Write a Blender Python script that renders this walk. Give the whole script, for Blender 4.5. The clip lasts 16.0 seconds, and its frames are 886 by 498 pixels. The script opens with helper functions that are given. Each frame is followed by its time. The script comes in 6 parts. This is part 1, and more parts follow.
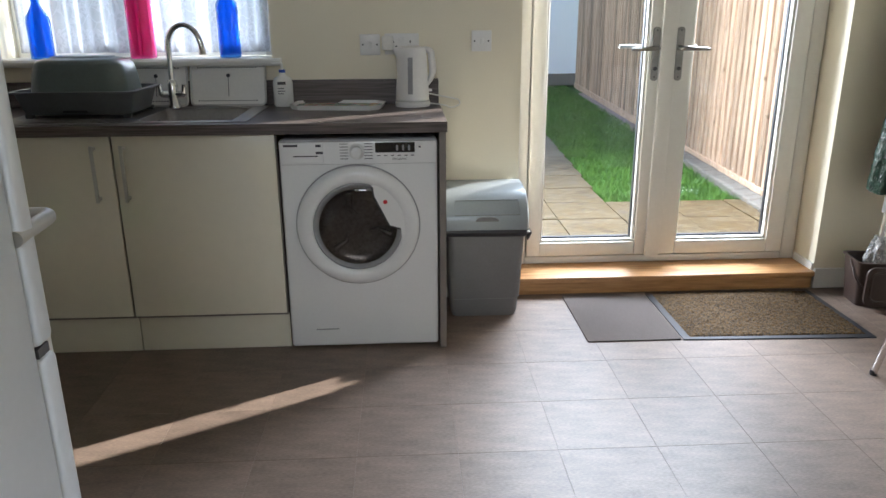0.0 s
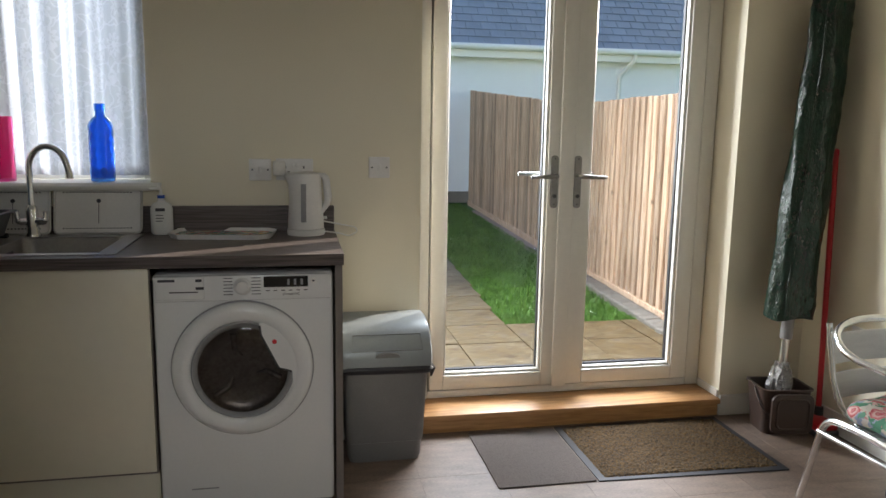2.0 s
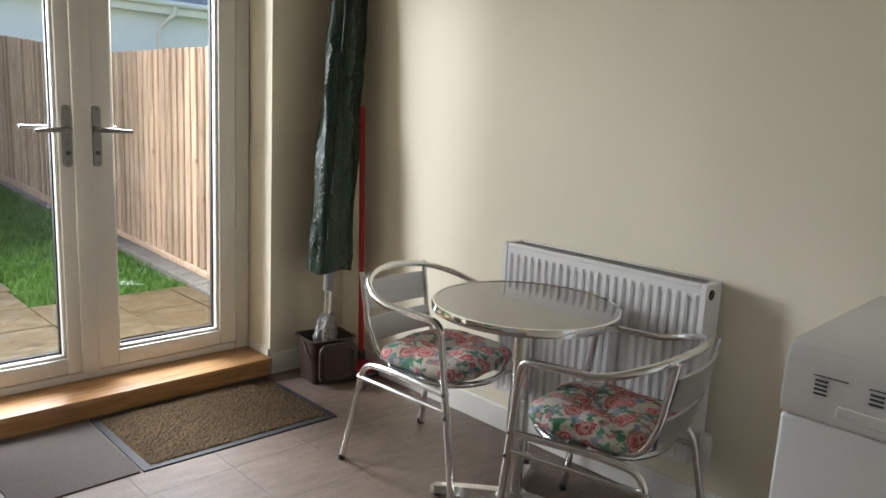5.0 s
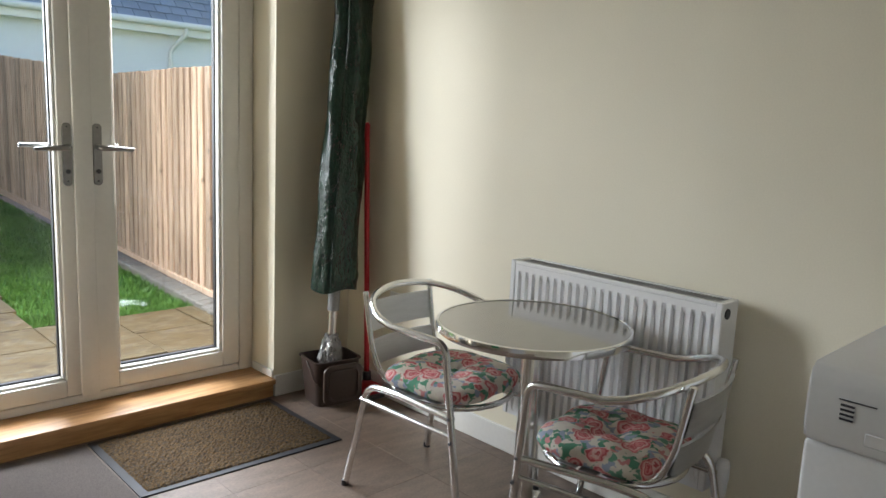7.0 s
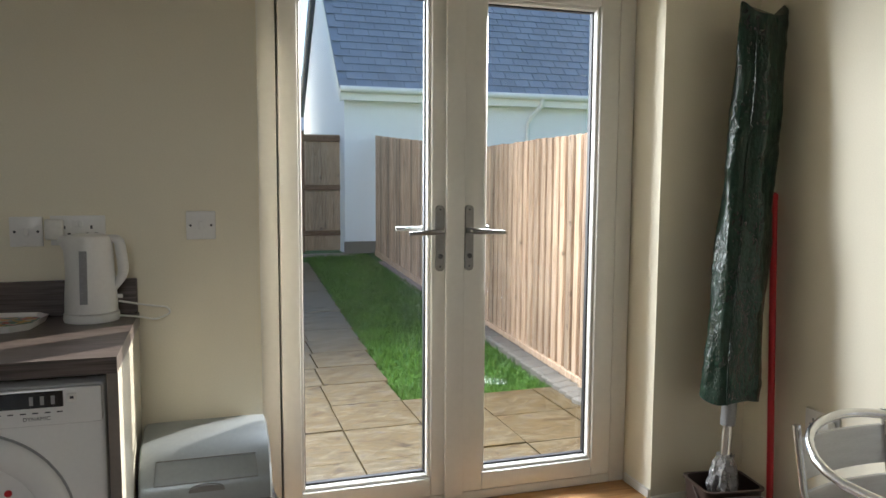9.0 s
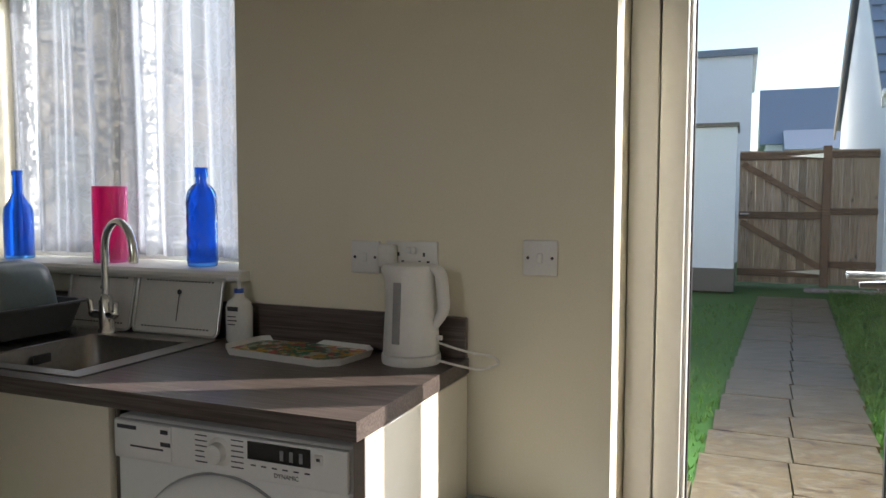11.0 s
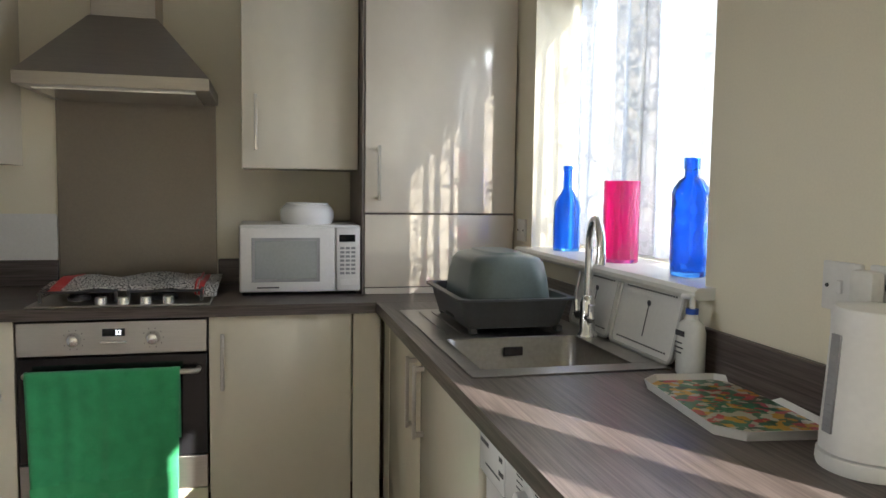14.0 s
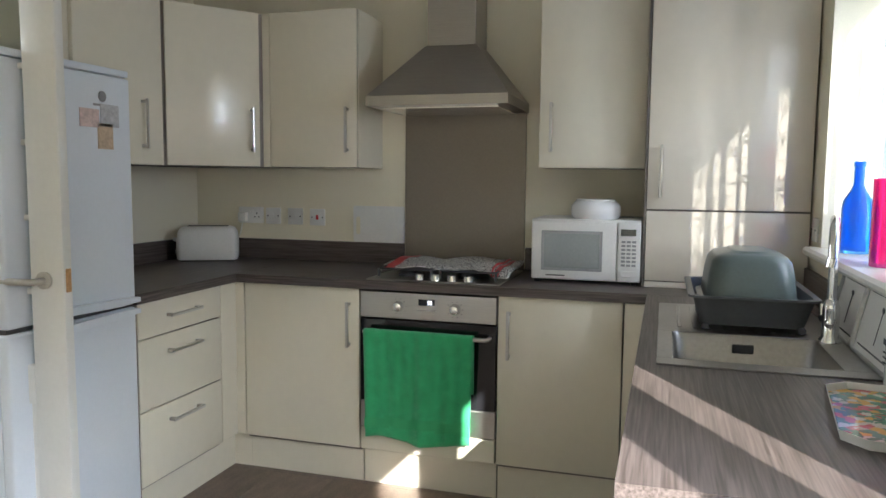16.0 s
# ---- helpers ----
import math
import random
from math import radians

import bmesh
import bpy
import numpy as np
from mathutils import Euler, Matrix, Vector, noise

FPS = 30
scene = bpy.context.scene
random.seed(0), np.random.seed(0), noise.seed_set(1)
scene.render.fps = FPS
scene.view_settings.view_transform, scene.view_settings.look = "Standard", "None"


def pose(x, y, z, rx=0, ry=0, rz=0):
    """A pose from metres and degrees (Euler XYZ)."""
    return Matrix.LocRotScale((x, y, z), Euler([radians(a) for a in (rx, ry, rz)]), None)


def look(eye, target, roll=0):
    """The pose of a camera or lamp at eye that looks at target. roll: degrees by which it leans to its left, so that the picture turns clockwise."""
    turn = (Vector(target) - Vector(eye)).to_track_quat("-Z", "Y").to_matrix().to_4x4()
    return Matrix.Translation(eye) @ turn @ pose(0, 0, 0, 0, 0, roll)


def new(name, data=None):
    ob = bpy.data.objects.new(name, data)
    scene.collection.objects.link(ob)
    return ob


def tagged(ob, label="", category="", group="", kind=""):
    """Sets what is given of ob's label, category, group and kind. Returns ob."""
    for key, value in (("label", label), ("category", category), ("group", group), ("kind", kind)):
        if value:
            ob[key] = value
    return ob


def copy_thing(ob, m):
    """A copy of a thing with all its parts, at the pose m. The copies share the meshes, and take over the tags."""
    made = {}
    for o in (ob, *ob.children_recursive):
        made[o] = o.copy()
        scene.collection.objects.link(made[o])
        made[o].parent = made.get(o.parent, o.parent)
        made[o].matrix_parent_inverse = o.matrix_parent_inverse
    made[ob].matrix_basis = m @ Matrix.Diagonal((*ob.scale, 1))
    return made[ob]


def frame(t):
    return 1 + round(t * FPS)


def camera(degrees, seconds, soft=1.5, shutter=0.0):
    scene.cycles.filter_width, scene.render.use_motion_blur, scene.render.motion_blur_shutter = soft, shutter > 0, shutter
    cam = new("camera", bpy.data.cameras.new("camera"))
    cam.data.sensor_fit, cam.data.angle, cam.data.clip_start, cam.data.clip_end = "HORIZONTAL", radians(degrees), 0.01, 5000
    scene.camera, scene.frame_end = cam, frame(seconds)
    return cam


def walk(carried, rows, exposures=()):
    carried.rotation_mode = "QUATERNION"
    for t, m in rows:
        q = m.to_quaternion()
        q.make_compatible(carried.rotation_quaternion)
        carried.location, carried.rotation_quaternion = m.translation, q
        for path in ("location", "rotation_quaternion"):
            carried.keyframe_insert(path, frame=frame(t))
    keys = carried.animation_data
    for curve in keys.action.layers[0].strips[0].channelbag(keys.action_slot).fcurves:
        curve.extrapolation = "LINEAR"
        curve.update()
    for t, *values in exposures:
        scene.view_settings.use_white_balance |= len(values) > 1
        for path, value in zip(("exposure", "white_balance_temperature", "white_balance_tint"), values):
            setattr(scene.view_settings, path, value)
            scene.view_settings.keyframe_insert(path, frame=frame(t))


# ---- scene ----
cam = camera(61.9, 16.0)
PATH = [
    (0, (-0.159, -3.275, 1.287), (-0.057, -1.373, 0.677), -0.3),
    (0.5, (-0.122, -3.131, 1.312), (-0.006, -1.2, 0.808), -0.2),
    (1, (-0.13, -3.077, 1.314), (0.019, -1.124, 0.909), -0.0),
    (1.5, (-0.158, -3.06, 1.318), (0.078, -1.104, 0.977), 0.4),
    (2, (-0.151, -3.05, 1.321), (0.237, -1.113, 1.006), 0.9),
    (2.5, (-0.132, -3.037, 1.322), (0.447, -1.149, 1.004), 1.5),
    (3, (-0.117, -3.026, 1.316), (0.664, -1.214, 0.987), 2.0),
    (3.5, (-0.104, -3.015, 1.313), (0.864, -1.299, 0.968), 2.5),
    (4, (-0.098, -3.011, 1.311), (1.02, -1.391, 0.955), 2.7),
    (4.5, (-0.047, -2.969, 1.299), (1.214, -1.461, 0.929), 2.8),
    (5, (0.018, -2.914, 1.284), (1.407, -1.524, 0.908), 3.0),
    (5.2, (0.029, -2.904, 1.282), (1.46, -1.559, 0.902), 3.0),
    (7.5, (0.085, -2.856, 1.269), (1.386, -1.364, 0.985), 2.4),
    (8, (0.058, -2.741, 1.29), (1.18, -1.104, 1.037), 1.4),
    (8.5, (0.089, -2.538, 1.311), (0.971, -0.756, 1.096), 0.8),
    (9, (0.209, -2.382, 1.314), (0.812, -0.484, 1.126), 0.3),
    (9.5, (0.425, -2.268, 1.323), (0.717, -0.296, 1.157), -0.1),
    (10, (0.537, -2.134, 1.297), (0.473, -0.141, 1.14), -0.3),
    (10.2, (0.566, -2.047, 1.3), (0.356, -0.064, 1.148), -0.3),
    (12.3, (0.661, -1.414, 1.311), (-0.775, -0.028, 1.181), 0.9),
    (12.5, (0.645, -1.373, 1.309), (-0.873, -0.077, 1.178), 0.9),
    (13, (0.716, -1.269, 1.324), (-0.982, -0.221, 1.185), 0.9),
    (13.5, (0.817, -1.125, 1.332), (-1.024, -0.357, 1.181), 0.9),
    (14, (0.786, -0.977, 1.315), (-1.153, -0.511, 1.157), 0.8),
    (14.5, (0.808, -0.841, 1.331), (-1.178, -0.671, 1.169), 1.0),
    (15, (0.884, -0.671, 1.328), (-1.105, -0.792, 1.16), 1.0),
    (15.5, (0.966, -0.607, 1.332), (-0.988, -0.993, 1.151), 0.8),
    (16, (1.048, -0.537, 1.337), (-0.86, -1.109, 1.15), 0.5),
]
# watts of the added fill lamps: door, window, hall, garden
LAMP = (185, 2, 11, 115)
WALK = [(t, look(e, g, r)) for t, e, g, r in PATH]
walk(cam, WALK, exposures=[(0, 1.75, 6050, 10), (2.5, 1.1, 6650, 11), (5, 1.15, 6600, 11), (8, 1.2, 6400, 9), (10, 1.1, 6600, 11),
                          (12.5, 1.2, 6500, 12), (13.5, 1.85, 6450, 11), (14.5, 2.25, 6400, 9), (16, 2.4, 6100, 8)])

# ---- world and light ----
SUN_DIR = Vector((-0.874, -0.485, -0.49)).normalized()
world = bpy.data.worlds.new("sky")
scene.world = world
world.use_nodes = True
wn = world.node_tree.nodes
sky = wn.new("ShaderNodeTexSky")
sky.sky_type = "NISHITA"
sky.sun_disc = False
sky.sun_elevation = math.asin(-SUN_DIR.z)
sky.sun_rotation = math.atan2(-SUN_DIR.x, -SUN_DIR.y)
sky.air_density, sky.dust_density = 1.0, 1.0
world.node_tree.links.new(sky.outputs[0], wn["Background"].inputs[0])
wn["Background"].inputs[1].default_value = 0.15

sun = new("sun", bpy.data.lights.new("sun", "SUN"))
sun.data.energy, sun.data.angle, sun.data.color = 4.6, radians(0.5), (1.0, 0.94, 0.84)
sun.matrix_world = look((6, 6, 6), Vector((6, 6, 6)) + SUN_DIR)


def fill_lamp(name, eye, target, w, h, watts):
    """An added area lamp, kept out of view, that brightens the room in sky colour."""
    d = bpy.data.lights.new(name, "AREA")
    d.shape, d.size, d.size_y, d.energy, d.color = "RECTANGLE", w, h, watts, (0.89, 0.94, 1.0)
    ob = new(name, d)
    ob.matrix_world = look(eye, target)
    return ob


# added high beyond the doors as a stand-in for skylight on floor and units
fill_lamp("door_daylight", (1.85, 2.0, 3.15), (-1.2, -1.5, 0.5), 2.0, 1.0, LAMP[0])
# added out of sight west of the doors, only to lift the east wall
fill_lamp("garden_daylight", (-0.45, 2.3, 1.95), (2.2, -1.3, 1.5), 1.2, 2.0, LAMP[3])
# added outside, just above the window head, to stand in for skylight
fill_lamp("window_daylight", (-1.28, 0.75, 2.65), (-1.2, -1.2, 0.7), 1.3, 0.7, LAMP[1])
# added unseen in the closed hall to brighten south-facing fronts and the hall door
fill_lamp("hall_daylight", (-0.28, -4.9, 2.3), (-0.2, -2.5, 1.0), 0.8, 0.5, LAMP[2])

# ---- materials ----


def mat(name, color, rough=0.5, metal=0.0, var=0.06, scale=8.0, fine=90.0, bump=0.0, coat=0.0, spec=0.5, stretch=(1, 1, 1), obj_random=0.0,
        trans=0.0, sheen=0.0):
    """A principled material with broad and fine mottling, relief and, for pieces, a shade of its own."""
    m = bpy.data.materials.new(name)
    m.use_nodes = True
    nt = m.node_tree
    n, l = nt.nodes, nt.links
    b = n["Principled BSDF"]
    tc = n.new("ShaderNodeTexCoord")
    mp = n.new("ShaderNodeMapping")
    mp.inputs["Scale"].default_value = stretch
    l.new(tc.outputs["Object"], mp.inputs[0])
    vec = mp.outputs[0]
    n1, n2 = n.new("ShaderNodeTexNoise"), n.new("ShaderNodeTexNoise")
    n1.inputs["Scale"].default_value, n2.inputs["Scale"].default_value = scale, fine
    n1.inputs["Detail"].default_value = 5
    l.new(vec, n1.inputs["Vector"])
    l.new(vec, n2.inputs["Vector"])
    add = n.new("ShaderNodeMath")
    add.operation = "ADD"
    l.new(n1.outputs["Fac"], add.inputs[0])
    l.new(n2.outputs["Fac"], add.inputs[1])
    src = add.outputs[0]
    if obj_random:
        oi = n.new("ShaderNodeObjectInfo")
        mm = n.new("ShaderNodeMath")
        mm.operation = "MULTIPLY_ADD"
        mm.inputs[1].default_value = obj_random
        l.new(oi.outputs["Random"], mm.inputs[0])
        l.new(src, mm.inputs[2])
        src = mm.outputs[0]
    ramp = n.new("ShaderNodeMapRange")
    ramp.inputs["From Min"].default_value, ramp.inputs["From Max"].default_value = 0.6, 1.4 + obj_random
    ramp.inputs["To Min"].default_value, ramp.inputs["To Max"].default_value = 1 - var * 2, 1 + var * 2
    l.new(src, ramp.inputs["Value"])
    mx = n.new("ShaderNodeVectorMath")
    mx.operation = "SCALE"
    mx.inputs[0].default_value = color[:3]
    l.new(ramp.outputs[0], mx.inputs["Scale"])
    l.new(mx.outputs[0], b.inputs["Base Color"])
    b.inputs["Roughness"].default_value = rough
    b.inputs["Metallic"].default_value = metal
    b.inputs["Coat Weight"].default_value = coat
    b.inputs["Coat Roughness"].default_value = 0.08
    b.inputs["Specular IOR Level"].default_value = spec
    b.inputs["Transmission Weight"].default_value = trans
    b.inputs["Sheen Weight"].default_value = sheen
    if bump:
        bp = n.new("ShaderNodeBump")
        bp.inputs["Strength"].default_value = bump
        bp.inputs["Distance"].default_value = 0.004
        l.new(add.outputs[0], bp.inputs["Height"])
        l.new(bp.outputs[0], b.inputs["Normal"])
    return m


def palette(name, stops, scale, rough=0.8, distort=1.5, bump=0.2, kind="NOISE", coat=0.0, stretch=(1, 1, 1), detail=4.0, shift=0.0):
    """A material of several colours in patches: prints, stone, mats."""
    m = bpy.data.materials.new(name)
    m.use_nodes = True
    n, l = m.node_tree.nodes, m.node_tree.links
    b = n["Principled BSDF"]
    tc, mp = n.new("ShaderNodeTexCoord"), n.new("ShaderNodeMapping")
    mp.inputs["Scale"].default_value = stretch
    l.new(tc.outputs["Object"], mp.inputs[0])
    no = n.new("ShaderNodeTexNoise")
    no.inputs["Scale"].default_value, no.inputs["Detail"].default_value, no.inputs["Distortion"].default_value = scale, detail, distort
    if shift:
        oi, sh = n.new("ShaderNodeObjectInfo"), n.new("ShaderNodeMath")
        sh.operation, sh.inputs[1].default_value = "MULTIPLY", shift
        l.new(oi.outputs["Random"], sh.inputs[0])
        l.new(sh.outputs[0], mp.inputs["Location"])
    l.new(mp.outputs[0], no.inputs["Vector"])
    src = no.outputs["Fac"]
    if kind == "VORONOI":
        vo = n.new("ShaderNodeTexVoronoi")
        vo.inputs["Scale"].default_value = scale
        ad = n.new("ShaderNodeVectorMath")
        ad.operation = "ADD"
        sc = n.new("ShaderNodeVectorMath")
        sc.operation = "SCALE"
        sc.inputs["Scale"].default_value = 0.6 / scale
        l.new(no.outputs["Color"], sc.inputs[0])
        l.new(sc.outputs[0], ad.inputs[0])
        l.new(mp.outputs[0], ad.inputs[1])
        l.new(ad.outputs[0], vo.inputs["Vector"])
        sep = n.new("ShaderNodeSeparateColor")
        l.new(vo.outputs["Color"], sep.inputs[0])
        src = sep.outputs[0]
    r = n.new("ShaderNodeValToRGB")
    e = r.color_ramp.elements
    while len(e) < len(stops):
        e.new(0.5)
    for i, (p, c) in enumerate(stops):
        e[i].position, e[i].color = p, (*c, 1)
    if kind == "VORONOI":
        r.color_ramp.interpolation = "CONSTANT"
    l.new(src, r.inputs[0])
    l.new(r.outputs[0], b.inputs["Base Color"])
    b.inputs["Roughness"].default_value = rough
    b.inputs["Coat Weight"].default_value = coat
    if bump:
        bp = n.new("ShaderNodeBump")
        bp.inputs["Strength"].default_value, bp.inputs["Distance"].default_value = bump, 0.004
        l.new(no.outputs["Fac"], bp.inputs["Height"])
        l.new(bp.outputs[0], b.inputs["Normal"])
    return m


def clear(name, tint=(0.96, 0.98, 0.98), gloss=0.03):
    m = bpy.data.materials.new(name)
    m.use_nodes = True
    n, l = m.node_tree.nodes, m.node_tree.links
    n.clear()
    out, mix, tr, gl, fr = (n.new(k) for k in ("ShaderNodeOutputMaterial", "ShaderNodeMixShader", "ShaderNodeBsdfTransparent", "ShaderNodeBsdfGlossy", "ShaderNodeLayerWeight"))
    tr.inputs[0].default_value = (*tint, 1)
    gl.inputs["Roughness"].default_value = gloss
    fr.inputs["Blend"].default_value = 0.5
    pw, ma = n.new("ShaderNodeMath"), n.new("ShaderNodeMath")
    pw.operation, pw.inputs[1].default_value = "POWER", 5.0
    ma.operation, ma.inputs[1].default_value, ma.inputs[2].default_value = "MULTIPLY_ADD", 0.9, 0.04
    l.new(fr.outputs["Facing"], pw.inputs[0])
    l.new(pw.outputs[0], ma.inputs[0])
    l.new(ma.outputs[0], mix.inputs[0])
    l.new(tr.outputs[0], mix.inputs[1])
    l.new(gl.outputs[0], mix.inputs[2])
    l.new(mix.outputs[0], out.inputs[0])
    return m


def lace_material():
    """Sheer net with closely worked flowers and scrolls."""
    m = bpy.data.materials.new("lace")
    m.use_nodes = True
    n, l = m.node_tree.nodes, m.node_tree.links
    n.clear()

    def math_node(op, a, b=None, c=None):
        k = n.new("ShaderNodeMath")
        k.operation = op
        for i, v in enumerate((a, b, c)):
            if isinstance(v, (int, float)):
                k.inputs[i].default_value = v
            elif v is not None:
                l.new(v, k.inputs[i])
        return k.outputs[0]

    out, mix, tr, cloth = (n.new(k) for k in ("ShaderNodeOutputMaterial", "ShaderNodeMixShader", "ShaderNodeBsdfTransparent", "ShaderNodeMixShader"))
    df, tl = n.new("ShaderNodeBsdfDiffuse"), n.new("ShaderNodeBsdfTranslucent")
    df.inputs[0].default_value = (0.60, 0.62, 0.66, 1)
    tl.inputs[0].default_value = (0.32, 0.34, 0.38, 1)
    cloth.inputs[0].default_value = 0.42
    l.new(df.outputs[0], cloth.inputs[1])
    l.new(tl.outputs[0], cloth.inputs[2])
    uv = n.new("ShaderNodeUVMap").outputs[0]
    cells = n.new("ShaderNodeTexVoronoi")
    cells.inputs["Scale"].default_value, cells.inputs["Randomness"].default_value = 6.5, 0.55
    l.new(uv, cells.inputs["Vector"])
    off = n.new("ShaderNodeVectorMath")
    off.operation = "SUBTRACT"
    l.new(uv, off.inputs[0])
    l.new(cells.outputs["Position"], off.inputs[1])
    xyz = n.new("ShaderNodeSeparateXYZ")
    l.new(off.outputs[0], xyz.inputs[0])
    radius = math_node("SQRT", math_node("ADD", math_node("MULTIPLY", xyz.outputs[0], xyz.outputs[0]), math_node("MULTIPLY", xyz.outputs[1], xyz.outputs[1])))
    angle = math_node("ARCTAN2", xyz.outputs[1], xyz.outputs[0])
    petals = math_node("MULTIPLY_ADD", math_node("ABSOLUTE", math_node("COSINE", math_node("MULTIPLY", angle, 4.5))), 0.026, 0.024)
    inner = math_node("MULTIPLY", petals, 0.62)
    outline = math_node("MULTIPLY", math_node("LESS_THAN", radius, petals), math_node("GREATER_THAN", radius, inner))
    heart = math_node("LESS_THAN", radius, 0.014)
    noise_t = n.new("ShaderNodeTexNoise")
    noise_t.inputs["Scale"].default_value = 9
    l.new(uv, noise_t.inputs["Vector"])
    bend = n.new("ShaderNodeVectorMath")
    bend.operation = "MULTIPLY_ADD"
    bend.inputs[1].default_value = (0.12, 0.12, 0)
    l.new(noise_t.outputs["Color"], bend.inputs[0])
    l.new(uv, bend.inputs[2])
    scroll = n.new("ShaderNodeTexVoronoi")
    scroll.feature, scroll.inputs["Scale"].default_value = "DISTANCE_TO_EDGE", 15
    l.new(bend.outputs[0], scroll.inputs["Vector"])
    lines = math_node("LESS_THAN", scroll.outputs["Distance"], 0.04)
    work = math_node("MAXIMUM", math_node("MAXIMUM", outline, heart), lines)
    cover = math_node("MULTIPLY_ADD", work, 0.15, 0.82)
    l.new(cover, mix.inputs[0])
    l.new(tr.outputs[0], mix.inputs[1])
    l.new(cloth.outputs[0], mix.inputs[2])
    l.new(mix.outputs[0], out.inputs[0])
    return m


def wood_grain(name, dark, light, along=(1, 14, 14), scale=6.0, rough=0.4, bump=0.15, obj_random=0.0, coat=0.0, knots=None):
    """Streaks that run along one axis, with dark knots where asked."""
    m = mat(name, light, rough, var=0.05, scale=4, fine=30, coat=coat)
    n, l = m.node_tree.nodes, m.node_tree.links
    b = n["Principled BSDF"]
    tc, mp, no, r = (n.new(k) for k in ("ShaderNodeTexCoord", "ShaderNodeMapping", "ShaderNodeTexNoise", "ShaderNodeValToRGB"))
    mp.inputs["Scale"].default_value = along
    l.new(tc.outputs["Object"], mp.inputs[0])
    no.inputs["Scale"].default_value, no.inputs["Detail"].default_value, no.inputs["Distortion"].default_value = scale, 6, 0.4
    no.noise_dimensions = "4D"
    l.new(mp.outputs[0], no.inputs["Vector"])
    oi = n.new("ShaderNodeObjectInfo")
    ml = n.new("ShaderNodeMath")
    ml.operation, ml.inputs[1].default_value = "MULTIPLY", 37.0
    l.new(oi.outputs["Random"], ml.inputs[0])
    l.new(ml.outputs[0], no.inputs["W"])
    e = r.color_ramp.elements
    e[0].position, e[0].color, e[1].position, e[1].color = 0.35, (*dark, 1), 0.65, (*light, 1)
    l.new(no.outputs["Fac"], r.inputs[0])
    src = r.outputs[0]
    if obj_random:
        mr, sc = n.new("ShaderNodeMapRange"), n.new("ShaderNodeVectorMath")
        sc.operation = "SCALE"
        mr.inputs["To Min"].default_value, mr.inputs["To Max"].default_value = 1 - obj_random, 1 + obj_random
        l.new(oi.outputs["Random"], mr.inputs["Value"])
        l.new(src, sc.inputs[0])
        l.new(mr.outputs[0], sc.inputs["Scale"])
        src = sc.outputs[0]
    if knots:
        km, kv, kr, kx = (n.new(k) for k in ("ShaderNodeMapping", "ShaderNodeTexVoronoi", "ShaderNodeMapRange", "ShaderNodeVectorMath"))
        km.inputs["Scale"].default_value = knots
        kv.voronoi_dimensions, kv.inputs["Scale"].default_value = "4D", 1.0
        kr.inputs["From Min"].default_value, kr.inputs["From Max"].default_value = 0.10, 0.22
        kr.inputs["To Min"].default_value, kr.inputs["To Max"].default_value = 0.40, 1.0
        kx.operation = "SCALE"
        l.new(tc.outputs["Object"], km.inputs[0])
        l.new(km.outputs[0], kv.inputs["Vector"])
        l.new(ml.outputs[0], kv.inputs["W"])
        l.new(kv.outputs["Distance"], kr.inputs["Value"])
        l.new(src, kx.inputs[0])
        l.new(kr.outputs[0], kx.inputs["Scale"])
        src = kx.outputs[0]
    l.new(src, b.inputs["Base Color"])
    bp = n.new("ShaderNodeBump")
    bp.inputs["Strength"].default_value, bp.inputs["Distance"].default_value = bump, 0.002
    l.new(no.outputs["Fac"], bp.inputs["Height"])
    l.new(bp.outputs[0], b.inputs["Normal"])
    return m


